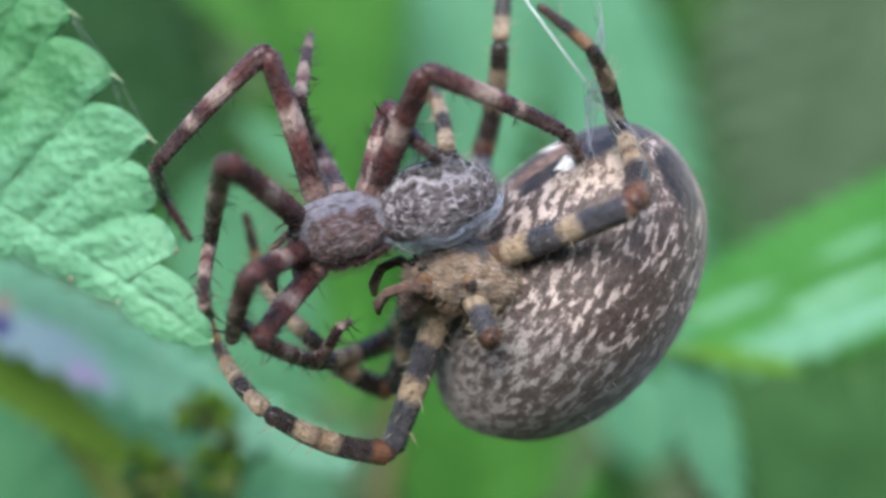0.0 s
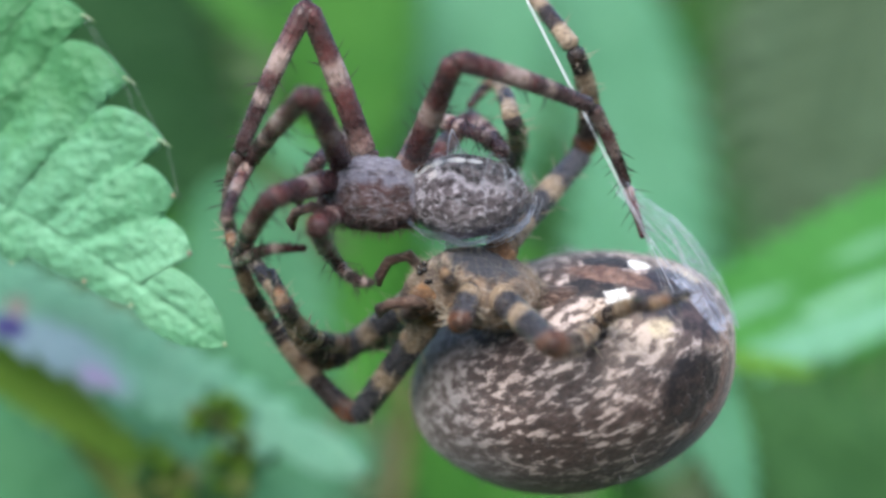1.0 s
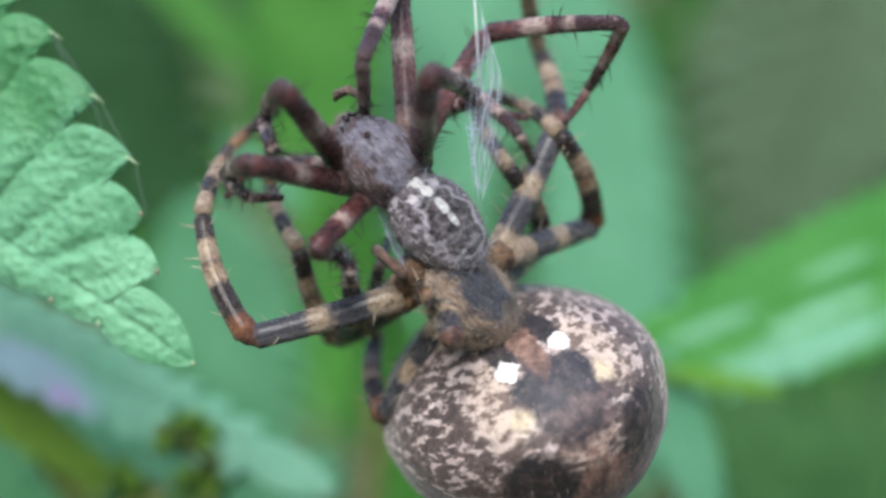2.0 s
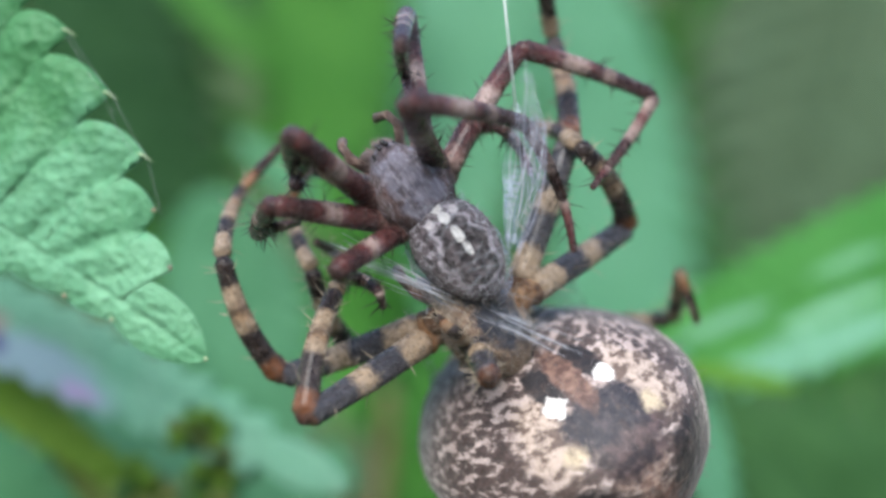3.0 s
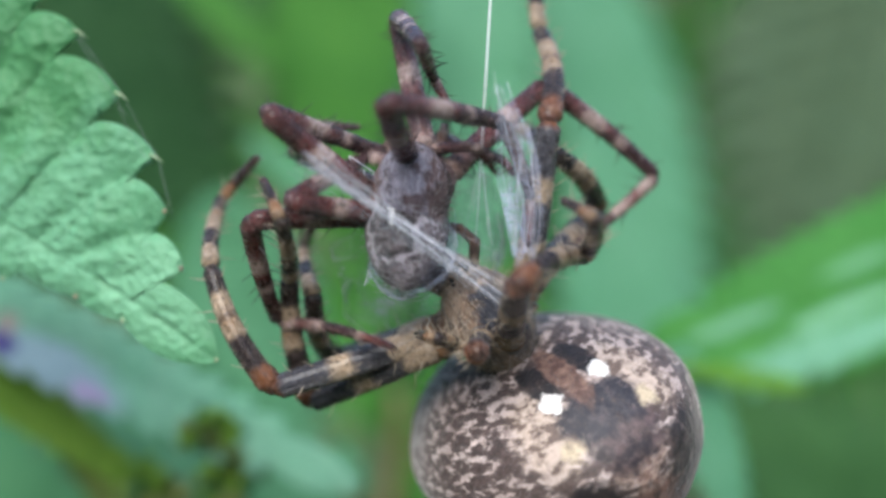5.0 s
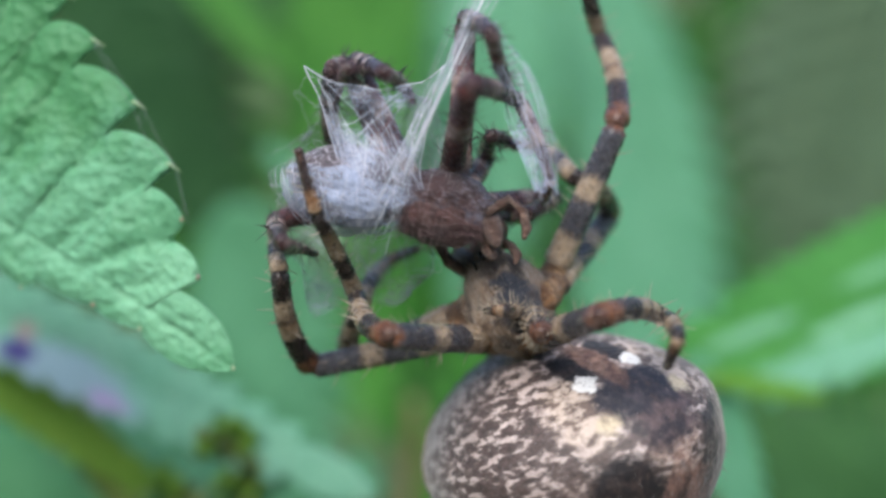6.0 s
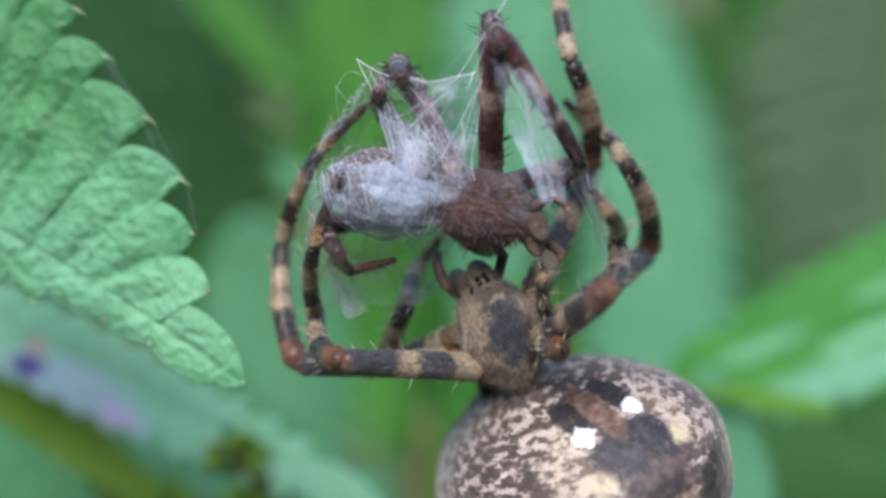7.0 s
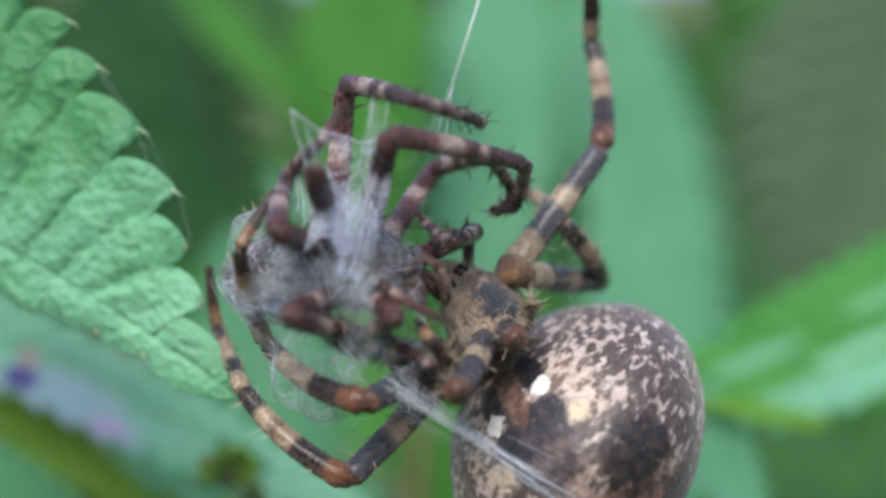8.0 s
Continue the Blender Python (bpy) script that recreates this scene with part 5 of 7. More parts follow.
    prey_prosoma_rows.append((2, face((-1.75, -2.20, 4.28), (-0.67, 0.06, 0.74), (0.19, -0.94, 0.28))))
    prey_prosoma_rows.append((3.5, face((-0.73, -2.20, 2.52), (-0.59, 0.07, 0.80), (0.00, -0.98, 0.20))))
    prey_prosoma_rows.append((4, face((-1.70, -2.20, 2.96), (-0.27, 0.07, 0.96), (0.00, -0.98, 0.20))))
    prey_prosoma_rows.append((4.5, face((-1.53, -2.20, 3.17), (-0.33, 0.07, 0.94), (0.00, -0.98, 0.20))))
    prey_prosoma_rows.append((6, face((-0.80, -2.20, 2.61), (0.97, 0.05, -0.23), (0.00, 0.60, 0.80))))
    prey_prosoma_rows.append((6.5, face((-0.09, -2.20, 3.36), (1.00, 0.05, -0.06), (0.00, 0.71, 0.71))))
    prey_prosoma_rows.append((7, face((0.48, -2.20, 3.18), (0.98, 0.05, -0.20), (0.00, 0.71, 0.71))))
    prey_prosoma_rows.append((7.5, face((-3.10, -2.20, 1.84), (0.98, 0.06, -0.18), (0.00, 0.51, 0.86))))
    prey_prosoma_rows.append((8, face((-4.15, -2.20, 1.22), (1.00, 0.07, 0.04), (0.00, 0.20, 0.98))))
    prey_abdomen_rows = []
    prey_abdomen_rows.append((0, face((-0.31, -2.40, 1.83), (-0.95, 0.05, -0.31), (0.00, -0.38, 0.92))))
    prey_abdomen_rows.append((0.5, face((1.63, -2.40, 1.87), (-0.98, 0.05, -0.21), (0.00, -0.42, 0.91))))
    prey_abdomen_rows.append((1, face((0.42, -2.40, 2.16), (-1.00, 0.06, 0.02), (0.09, -0.58, 0.81))))
    prey_abdomen_rows.append((1.5, face((-0.40, -2.40, 2.36), (-0.89, 0.07, 0.45), (0.09, -0.80, 0.58))))
    prey_abdomen_rows.append((2, face((0.53, -2.40, 1.77), (-0.67, 0.06, 0.74), (0.19, -0.94, 0.28))))
    prey_abdomen_rows.append((3.5, face((0.90, -2.40, 0.31), (-0.59, 0.07, 0.80), (0.00, -0.98, 0.20))))
    prey_abdomen_rows.append((4, face((-0.92, -2.40, 0.18), (-0.27, 0.07, 0.96), (0.00, -0.98, 0.20))))
    prey_abdomen_rows.append((4.5, face((-0.59, -2.40, 0.52), (-0.33, 0.07, 0.94), (0.00, -0.98, 0.20))))
    prey_abdomen_rows.append((6, face((-4.43, -2.40, 3.49), (0.97, 0.05, -0.23), (0.00, 0.60, 0.80))))
    prey_abdomen_rows.append((6.5, face((-3.73, -2.40, 3.58), (1.00, 0.05, -0.06), (0.00, 0.71, 0.71))))
    prey_abdomen_rows.append((7, face((-3.28, -2.40, 3.95), (0.98, 0.05, -0.20), (0.00, 0.71, 0.71))))
    prey_abdomen_rows.append((7.5, face((-6.62, -2.40, 2.49), (0.98, 0.06, -0.18), (0.00, 0.51, 0.86))))
    prey_abdomen_rows.append((8, face((-7.01, -2.40, 1.10), (1.00, 0.07, 0.04), (0.00, 0.20, 0.98))))
    dragline_rows = []
    dragline_rows.append((0, stand((6.18, -2.50, 5.63), (-0.59, 0.00, 0.81))))
    dragline_rows.append((0.5, stand((6.67, -2.50, 5.20), (-0.60, 0.00, 0.80))))
    dragline_rows.append((1, stand((7.55, -2.50, 0.35), (-0.45, 0.00, 0.89))))
    dragline_rows.append((1.5, stand((3.45, -2.50, 4.88), (-0.20, 0.00, 0.98))))
    dragline_rows.append((2, stand((2.18, -2.50, 6.80), (-0.06, 0.00, 1.00))))
    dragline_rows.append((3.5, stand((3.39, -2.50, 5.92), (-0.12, 0.00, 0.99))))
    dragline_rows.append((4, stand((1.50, -2.50, 7.18), (0.08, 0.00, 1.00))))
    dragline_rows.append((4.5, stand((2.60, -2.50, 3.77), (-0.07, 0.00, 1.00))))
    dragline_rows.append((6, stand((-2.44, -2.50, 3.70), (0.41, 0.00, 0.91))))
    dragline_rows.append((6.5, stand((0.25, -2.50, 9.31), (0.38, 0.00, 0.92))))
    dragline_rows.append((7, stand((0.70, -2.50, 10.46), (0.53, 0.00, 0.85))))
    dragline_rows.append((7.5, stand((-2.87, -2.50, 8.13), (0.58, 0.00, 0.81))))
    dragline_rows.append((8, stand((-0.71, -2.50, 8.17), (0.30, 0.00, 0.95))))
    silk_strands_rows = []
    silk_strands_rows.append((0, stand((2.60, 3.00, 1.60), (0.50, 0.10, -0.86))))
    silk_strands_rows.append((0.5, stand((2.60, 3.00, 0.40), (0.50, 0.10, -0.86))))
    silk_strands_rows.append((1, stand((2.60, 3.00, -0.90), (0.45, 0.05, -0.88))))
    silk_strands_rows.append((1.5, stand((2.60, 3.00, -0.60), (0.45, 0.05, -0.88))))
    silk_strands_rows.append((2, stand((2.10, 3.00, -1.50), (0.45, 0.05, -0.88))))
    silk_strands_rows.append((3.5, stand((-5.74, -4.60, 1.46), (0.99, 0.00, -0.15))))
    silk_strands_rows.append((4, stand((-7.13, -4.60, 2.14), (0.97, 0.00, -0.24))))
    silk_strands_rows.append((4.5, stand((-7.13, -4.60, 1.62), (0.99, 0.00, -0.11))))
    silk_strands_rows.append((6, stand((0.87, -4.60, 10.78), (-0.41, 0.00, -0.91))))
    silk_strands_rows.append((6.5, stand((4.57, -4.60, 3.64), (0.20, 0.89, -0.40))))
    silk_strands_rows.append((7, stand((4.27, -4.60, 4.10), (0.16, 0.94, -0.30))))
    silk_strands_rows.append((7.5, stand((-0.85, -4.60, 7.82), (0.04, 0.00, -1.00))))
    silk_strands_rows.append((8, stand((-2.70, -4.60, -3.06), (0.84, 0.00, -0.54))))
    carry(cross_spider, female_prosoma_rows)
    carry(prey_spider, prey_prosoma_rows)
    glide(female_prosoma, female_prosoma_rows, cross_spider)
    glide(female_abdomen, female_abdomen_rows, cross_spider)
    glide(prey_prosoma, prey_prosoma_rows, prey_spider)
    glide(prey_abdomen, prey_abdomen_rows, prey_spider)
    glide(dragline, dragline_rows)
    glide(silk_strands, silk_strands_rows)
    glide(silk_veil, veil_rows)
    glide(silk_net, net_rows)
    glide(silk_ribbon, ribbon_rows)
    # female, leg 1
    leg = female_legs[0]
    bend(leg, 0, (1.06, -0.02, 0.25), (1.70, 5.15, 4.02), (2.40, 2.12, 8.71), (2.53, 3.58, 13.42), (2.50, 1.54, 15.10))
    bend(leg, 0.5, (1.46, -0.23, -0.07), (2.16, 4.96, 3.66), (2.57, 1.65, 8.18), (2.40, 3.41, 12.79), (2.22, 1.71, 14.80))
    bend(leg, 1, (1.90, -0.26, 0.33), (5.54, 3.25, 4.31), (4.73, -0.76, 8.18), (2.59, 2.13, 11.56), (1.79, 3.03, 13.91))
    bend(leg, 1.5, (2.17, 0.07, 0.67), (7.22, 2.43, 3.87), (6.60, 4.48, 9.07), (3.45, 1.25, 11.08), (2.30, 1.97, 13.35))
    bend(leg, 2, (2.73, -0.16, 0.19), (5.49, 1.20, 5.84), (5.11, 5.23, 9.74), (4.22, 1.38, 12.70), (4.03, 2.08, 15.24))
    bend(leg, 3.5, (3.56, 0.19, -1.04), (5.48, 1.16, 5.01), (4.99, 3.72, 10.00), (4.50, 0.44, 13.66), (4.44, 1.19, 16.19))
    bend(leg, 4, (3.29, -0.03, -0.85), (5.56, -0.90, 5.11), (5.55, 2.03, 9.91), (5.12, 3.98, 14.42), (4.63, 2.38, 16.47))
    bend(leg, 4.5, (3.06, 0.09, -0.68), (3.36, -0.58, 5.70), (3.22, 3.09, 9.96), (3.05, 4.56, 14.67), (2.85, 2.89, 16.71))
    bend(leg, 6, (3.77, 1.17, 0.29), (6.26, 0.28, 6.15), (5.86, 3.84, 10.48), (4.82, 0.12, 13.56), (4.66, 0.88, 16.09))
    bend(leg, 6.5, (3.28, 1.09, 0.64), (5.74, 2.20, 6.48), (5.30, 5.38, 11.09), (4.21, 2.08, 14.60), (4.01, 2.67, 17.17))
    bend(leg, 7, (2.59, 0.81, 0.22), (5.06, 3.97, 5.24), (3.97, 0.27, 9.34), (3.52, 2.39, 13.77), (3.44, 2.98, 16.34))
    bend(leg, 7.5, (2.38, 0.50, 0.12), (5.00, 2.08, 5.78), (4.69, 4.06, 11.03), (3.99, 0.85, 14.71), (3.83, 1.88, 17.13))
    bend(leg, 8, (1.87, 0.65, 1.45), (5.64, 1.85, 6.52), (5.40, 4.41, 11.52), (4.78, 1.19, 15.20), (4.60, 1.80, 17.77))
    glide_leg(leg)
    # female, leg 2
    leg = female_legs[1]
    bend(leg, 0, (1.28, -0.32, -0.21), (0.77, 5.07, 3.27), (0.14, -0.49, 3.89), (-0.46, 3.44, 6.83), (-1.99, 1.87, 5.35))
    bend(leg, 0.5, (1.68, -0.53, -0.52), (0.84, 4.31, 3.62), (0.55, -0.49, 6.53), (1.57, 4.20, 7.67), (2.22, 1.64, 7.59))
    bend(leg, 1, (1.89, -0.55, 0.55), (2.34, 5.06, 3.64), (2.26, -0.28, 5.39), (1.70, 4.14, 7.52), (0.57, 2.22, 6.10))
    bend(leg, 1.5, (2.22, -0.18, 0.50), (4.01, 4.53, 4.50), (4.56, -1.01, 5.35), (3.83, 3.70, 6.64), (2.06, 1.81, 7.15))
    bend(leg, 2, (3.15, -0.48, 0.62), (7.37, 4.19, 1.93), (5.53, 0.38, 5.64), (3.70, 4.60, 7.41), (2.83, 2.11, 7.47))
    bend(leg, 3.5, (4.06, -0.13, -1.55), (8.47, 3.36, 1.55), (5.68, -0.41, 4.65), (4.16, 4.18, 5.64), (1.90, 2.83, 5.39))
    bend(leg, 4, (3.45, -0.33, -0.85), (6.27, 4.61, 2.13), (4.42, -0.26, 4.26), (2.51, 3.41, 6.96), (0.07, 3.25, 7.97))
    bend(leg, 4.5, (3.23, -0.18, -0.69), (6.60, 4.27, 2.50), (4.19, -0.24, 4.84), (2.54, 4.17, 6.31), (0.31, 2.75, 6.41))
    bend(leg, 6, (3.82, 0.94, -0.28), (6.54, 5.93, 2.73), (4.41, 0.92, 4.15), (3.24, 5.45, 5.72), (1.20, 3.78, 5.82))
    bend(leg, 6.5, (3.83, 0.93, -0.20), (7.39, 5.28, 2.92), (5.87, -0.07, 3.71), (5.61, 4.82, 4.27), (3.99, 2.77, 4.61))
    bend(leg, 7, (3.48, 0.67, -1.33), (7.68, 4.48, 1.70), (6.16, 0.43, 5.29), (5.01, 4.79, 7.30), (3.88, 2.51, 8.01))
    bend(leg, 7.5, (3.23, 0.49, -0.71), (5.28, 5.69, 2.46), (3.06, 1.42, 5.36), (1.26, 5.35, 7.73), (-0.86, 4.24, 8.84))
    bend(leg, 8, (2.32, 0.56, 1.17), (5.86, 5.92, 0.88), (4.04, 1.11, 3.16), (2.58, 5.49, 4.90), (1.04, 3.66, 3.78))
    glide_leg(leg)
    # female, leg 3
    leg = female_legs[2]
    bend(leg, 0, (0.70, -1.37, -0.65), (1.80, -3.82, -3.41), (1.50, -0.67, -2.25), (0.99, -3.42, -1.28), (0.80, -1.90, -0.87))
    bend(leg, 0.5, (2.55, -1.58, -1.41), (3.65, -5.01, -2.79), (2.98, -1.78, -2.07), (1.99, -4.47, -1.34), (1.61, -2.94, -1.16))
    bend(leg, 1, (0.76, -1.58, -0.76), (0.19, -4.92, -2.61), (-0.13, -1.70, -1.65), (-0.34, -4.56, -0.93), (-0.57, -3.05, -0.52))
    bend(leg, 1.5, (0.61, -1.23, 0.04), (0.60, -1.49, -3.80), (1.00, -4.48, -2.29), (0.82, -1.79, -1.07), (0.59, -3.20, -0.39))
    bend(leg, 2, (0.65, -1.51, -0.93), (1.03, -4.99, -2.55), (0.42, -1.75, -1.81), (0.19, -4.61, -1.09), (-0.24, -3.22, -0.47))
    bend(leg, 3.5, (1.56, -0.95, -3.41), (2.31, -4.51, -4.68), (1.55, -1.34, -3.83), (0.62, -3.95, -2.80), (-0.02, -2.55, -2.44))
    bend(leg, 4, (1.42, -1.09, -2.79), (0.70, -4.82, -3.45), (-0.16, -1.56, -3.66), (-1.00, -4.40, -3.48), (-1.68, -2.97, -3.35))
    bend(leg, 4.5, (0.97, -1.09, -2.89), (0.48, -4.86, -3.55), (-0.38, -1.60, -3.54), (-1.21, -4.41, -3.15), (-1.89, -2.99, -3.02))
    bend(leg, 6, (2.72, -0.11, -1.65), (2.97, -3.92, -2.18), (2.24, -0.67, -1.63), (1.49, -3.52, -1.34), (0.86, -2.07, -1.37))
    bend(leg, 6.5, (2.65, -0.11, -2.24), (3.33, -3.90, -2.09), (3.98, -0.69, -1.31), (4.01, -3.50, -0.39), (4.12, -1.98, 0.04))
    bend(leg, 7, (2.54, -0.32, -1.96), (3.22, -4.10, -2.26), (2.96, -0.97, -1.04), (2.61, -3.59, 0.30), (2.68, -2.15, 0.97))
    bend(leg, 7.5, (2.05, -0.39, -1.86), (2.34, -4.06, -3.02), (2.92, -1.04, -1.62), (2.58, -3.65, -0.26), (2.20, -2.39, 0.62))
    bend(leg, 8, (1.19, -0.39, -0.57), (1.76, -4.12, -1.38), (2.31, -0.89, -0.56), (2.41, -3.82, -0.11), (2.48, -2.25, 0.11))
    glide_leg(leg)
    # female, leg 4
    leg = female_legs[3]
    bend(leg, 0, (2.35, -2.12, -0.20), (7.10, -5.48, 1.64), (6.86, -1.38, 5.07), (5.47, -5.17, 7.46), (3.50, -5.32, 9.01))
    bend(leg, 0.5, (2.73, -2.33, -1.39), (7.35, -6.29, -1.90), (7.22, -1.70, 0.82), (6.01, -5.52, 3.26), (5.28, -3.33, 4.26))
    bend(leg, 1, (1.63, -2.33, -1.63), (3.35, -7.96, -3.25), (5.52, -3.11, -2.69), (6.88, -7.52, -1.88), (8.57, -5.70, -1.53))
    bend(leg, 1.5, (1.76, -0.33, 0.50), (3.93, 5.37, 0.30), (2.75, 1.31, 3.57), (2.35, 3.28, 7.81), (2.49, 0.85, 8.44))
    bend(leg, 2, (2.24, -0.91, -0.94), (5.13, 4.03, 1.19), (3.42, -0.12, 4.10), (2.43, 3.88, 6.34), (2.10, 1.50, 7.04))
    bend(leg, 3.5, (2.78, 1.00, -2.12), (5.79, 6.03, -3.82), (8.55, 9.94, -6.19), (9.24, 5.44, -7.29), (9.80, 7.53, -8.56))
    bend(leg, 4, (2.51, -1.84, -3.42), (2.08, -7.06, -0.28), (2.95, -2.09, 1.46), (2.33, -6.08, 3.83), (1.55, -4.53, 5.65))
    bend(leg, 4.5, (2.29, -1.84, -2.86), (1.67, -7.38, -0.37), (4.42, -3.05, 1.12), (4.29, -7.33, 3.05), (3.19, -5.53, 4.40))
    bend(leg, 6, (2.92, -0.80, -2.53), (4.87, -6.49, -1.47), (7.72, -1.97, -1.59), (7.70, -6.61, -2.28), (7.60, -4.38, -3.43))
    bend(leg, 6.5, (3.07, -0.80, -2.21), (4.79, -6.63, -1.58), (7.62, -2.16, -2.38), (8.00, -6.83, -2.38), (8.31, -4.75, -3.74))
    bend(leg, 7, (2.73, -1.07, -1.93), (4.49, -6.69, -0.32), (5.57, -1.94, 1.86), (4.93, -6.50, 2.73), (4.51, -4.22, 3.71))
    bend(leg, 7.5, (2.24, -1.14, -1.62), (3.63, -6.97, -0.44), (5.38, -2.51, 1.93), (3.65, -6.86, 2.19), (2.54, -4.62, 2.07))
    bend(leg, 8, (0.95, -1.14, -1.01), (-0.32, -6.71, -3.18), (-0.84, -1.45, -2.35), (-1.39, -6.00, -1.34), (-1.89, -3.61, -0.75))
    glide_leg(leg)
    # female, leg 5
    leg = female_legs[4]
    bend(leg, 0, (-0.09, -0.47, -2.25), (-2.16, 0.04, -8.32), (-6.94, -2.19, -6.35), (-9.38, 1.40, -3.97), (-10.38, 1.25, -1.54))
    bend(leg, 0.5, (-0.07, -0.71, -2.75), (-2.74, 1.73, -8.06), (-6.69, 0.01, -4.44), (-6.98, -2.65, -0.28), (-6.60, -2.72, 2.33))
    bend(leg, 1, (-1.04, -0.68, -2.59), (-4.23, 2.67, -7.06), (-7.89, 2.32, -2.81), (-8.75, -1.55, 0.13), (-9.43, 0.59, 1.53))
    bend(leg, 1.5, (-1.58, -0.44, -1.67), (-7.38, 1.57, -3.61), (-9.52, -0.45, 1.18), (-9.22, 2.83, 4.86), (-7.79, 2.74, 7.08))
    bend(leg, 2, (-0.74, -0.87, -0.97), (-6.88, -1.70, -2.69), (-9.00, -0.06, 2.26), (-8.32, 3.74, 5.33), (-6.32, 3.25, 6.99))
    bend(leg, 3.5, (-0.52, -0.25, -2.90), (-6.07, 2.04, -5.20), (-8.27, -0.10, -0.48), (-8.10, 3.89, 2.42), (-6.43, 3.91, 4.47))
    bend(leg, 4, (-0.62, -0.26, -2.81), (-6.35, 2.23, -4.33), (-8.96, 0.57, 0.37), (-9.07, 4.50, 3.36), (-7.85, 2.67, 4.82))
    bend(leg, 4.5, (-1.14, -0.20, -3.08), (-6.99, -1.87, -5.16), (-9.80, 0.70, -1.01), (-9.80, 4.41, 2.26), (-8.03, 3.10, 3.71))
    bend(leg, 6, (-0.25, 0.75, -2.44), (-6.42, 1.87, -3.84), (-7.24, -1.98, 0.18), (-7.70, 2.54, 2.11), (-6.44, 2.49, 4.43))
    bend(leg, 6.5, (-0.73, 0.78, -2.02), (-6.91, 2.40, -2.70), (-7.22, -0.07, 2.35), (-5.62, -0.48, 7.00), (-4.31, -0.76, 9.27))
    bend(leg, 7, (-0.89, 0.58, -2.92), (-7.31, 0.90, -3.05), (-8.21, 3.12, 2.04), (-6.34, 0.33, 5.66), (-4.46, 0.21, 7.51))
    bend(leg, 7.5, (-1.25, 0.40, -3.73), (-7.46, -1.20, -4.13), (-10.17, 1.90, -0.28), (-9.25, -2.29, 2.17), (-8.79, -0.11, 3.59))
    bend(leg, 8, (-1.04, 0.40, -2.39), (-3.81, -5.24, -3.73), (-7.92, -2.08, -1.55), (-8.43, -5.49, 1.98), (-7.20, -4.69, 4.18))
    glide_leg(leg)
    # female, leg 6
    leg = female_legs[5]
    bend(leg, 0, (-0.55, 0.13, -1.82), (-2.32, 4.53, -6.16), (-5.69, 0.91, -3.47), (-8.00, 4.47, -0.96), (-8.62, 4.31, 1.60))
    bend(leg, 0.5, (-2.17, 0.20, -0.02), (-8.44, -0.74, 1.06), (-11.49, 2.28, 4.71), (-13.43, 5.85, 7.51), (-12.46, 4.15, 9.28))
    bend(leg, 1, (-1.13, -0.20, -1.46), (-5.37, 3.38, -4.71), (-6.88, -1.24, -1.89), (-9.04, 2.70, 0.14), (-10.11, 4.90, 1.15))
    bend(leg, 1.5, (-1.36, -0.05, -1.78), (-3.31, 5.05, -5.18), (-5.19, 0.77, -2.05), (-7.83, 3.30, 1.26), (-8.35, 3.04, 3.84))
    bend(leg, 2, (-0.60, -0.51, -0.98), (-3.86, 4.65, -3.00), (-5.14, 0.80, 0.89), (-6.70, 4.57, 3.67), (-6.58, 3.40, 6.03))
    bend(leg, 3.5, (-0.40, 0.14, -2.91), (-3.30, 5.70, -4.30), (-5.25, 2.05, -0.50), (-6.33, 5.82, 2.50), (-5.25, 4.85, 4.70))
    bend(leg, 4, (-0.48, 0.11, -2.62), (-3.20, 5.80, -3.88), (-3.87, 0.65, -1.72), (-6.11, 4.63, 0.15), (-6.38, 2.43, 1.58))
    bend(leg, 4.5, (-0.66, 0.09, -2.82), (-4.88, 4.75, -4.18), (-5.91, 0.14, -1.12), (-7.32, 4.36, 1.02), (-7.03, 1.82, 1.69))
    bend(leg, 6, (-0.41, 1.35, -1.67), (-5.03, 5.29, -3.80), (-4.18, 0.37, -1.20), (-3.26, 4.83, 0.70), (-1.94, 2.59, 1.15))
    bend(leg, 6.5, (-0.75, 1.37, -1.35), (-3.45, 7.09, -2.52), (-3.43, 2.08, 0.05), (-2.41, 6.74, 1.33), (-1.33, 4.37, 1.78))
    bend(leg, 7, (-0.90, 1.18, -2.01), (-3.80, 6.79, -3.22), (-2.81, 1.90, -0.62), (-2.25, 6.39, 1.37), (-1.44, 4.06, 2.31))
    bend(leg, 7.5, (-0.93, 1.00, -2.97), (-4.81, 6.05, -3.84), (-5.41, 1.39, -0.75), (-7.34, 5.93, -0.81), (-7.39, 4.20, 1.18))
    bend(leg, 8, (-1.12, 0.89, -2.10), (-4.76, 6.19, -2.15), (-6.27, 1.17, -0.12), (-7.21, 5.32, 2.38), (-6.49, 3.19, 3.76))
    glide_leg(leg)
    # female, leg 7
    leg = female_legs[6]
    bend(leg, 0, (-0.77, -1.07, -1.78), (-2.33, 4.78, -3.95), (-5.14, -0.06, -4.56), (-6.87, -4.53, -3.37), (-8.03, -2.28, -2.63))
    bend(leg, 0.5, (0.54, -1.28, -1.86), (-0.63, 3.75, -5.69), (-1.93, -1.33, -3.66), (-2.58, 3.42, -2.50), (-3.65, 1.08, -1.94))
    bend(leg, 1, (-1.48, -1.28, -2.11), (-3.12, 4.70, -3.82), (-5.62, -0.34, -3.52), (-6.44, -4.95, -1.98), (-7.14, -2.73, -0.75))
    bend(leg, 1.5, (-0.97, -0.93, -0.63), (-3.54, 4.60, -2.67), (-2.80, -0.50, -0.41), (-3.41, -5.22, 0.88), (-4.65, -2.89, 0.92))
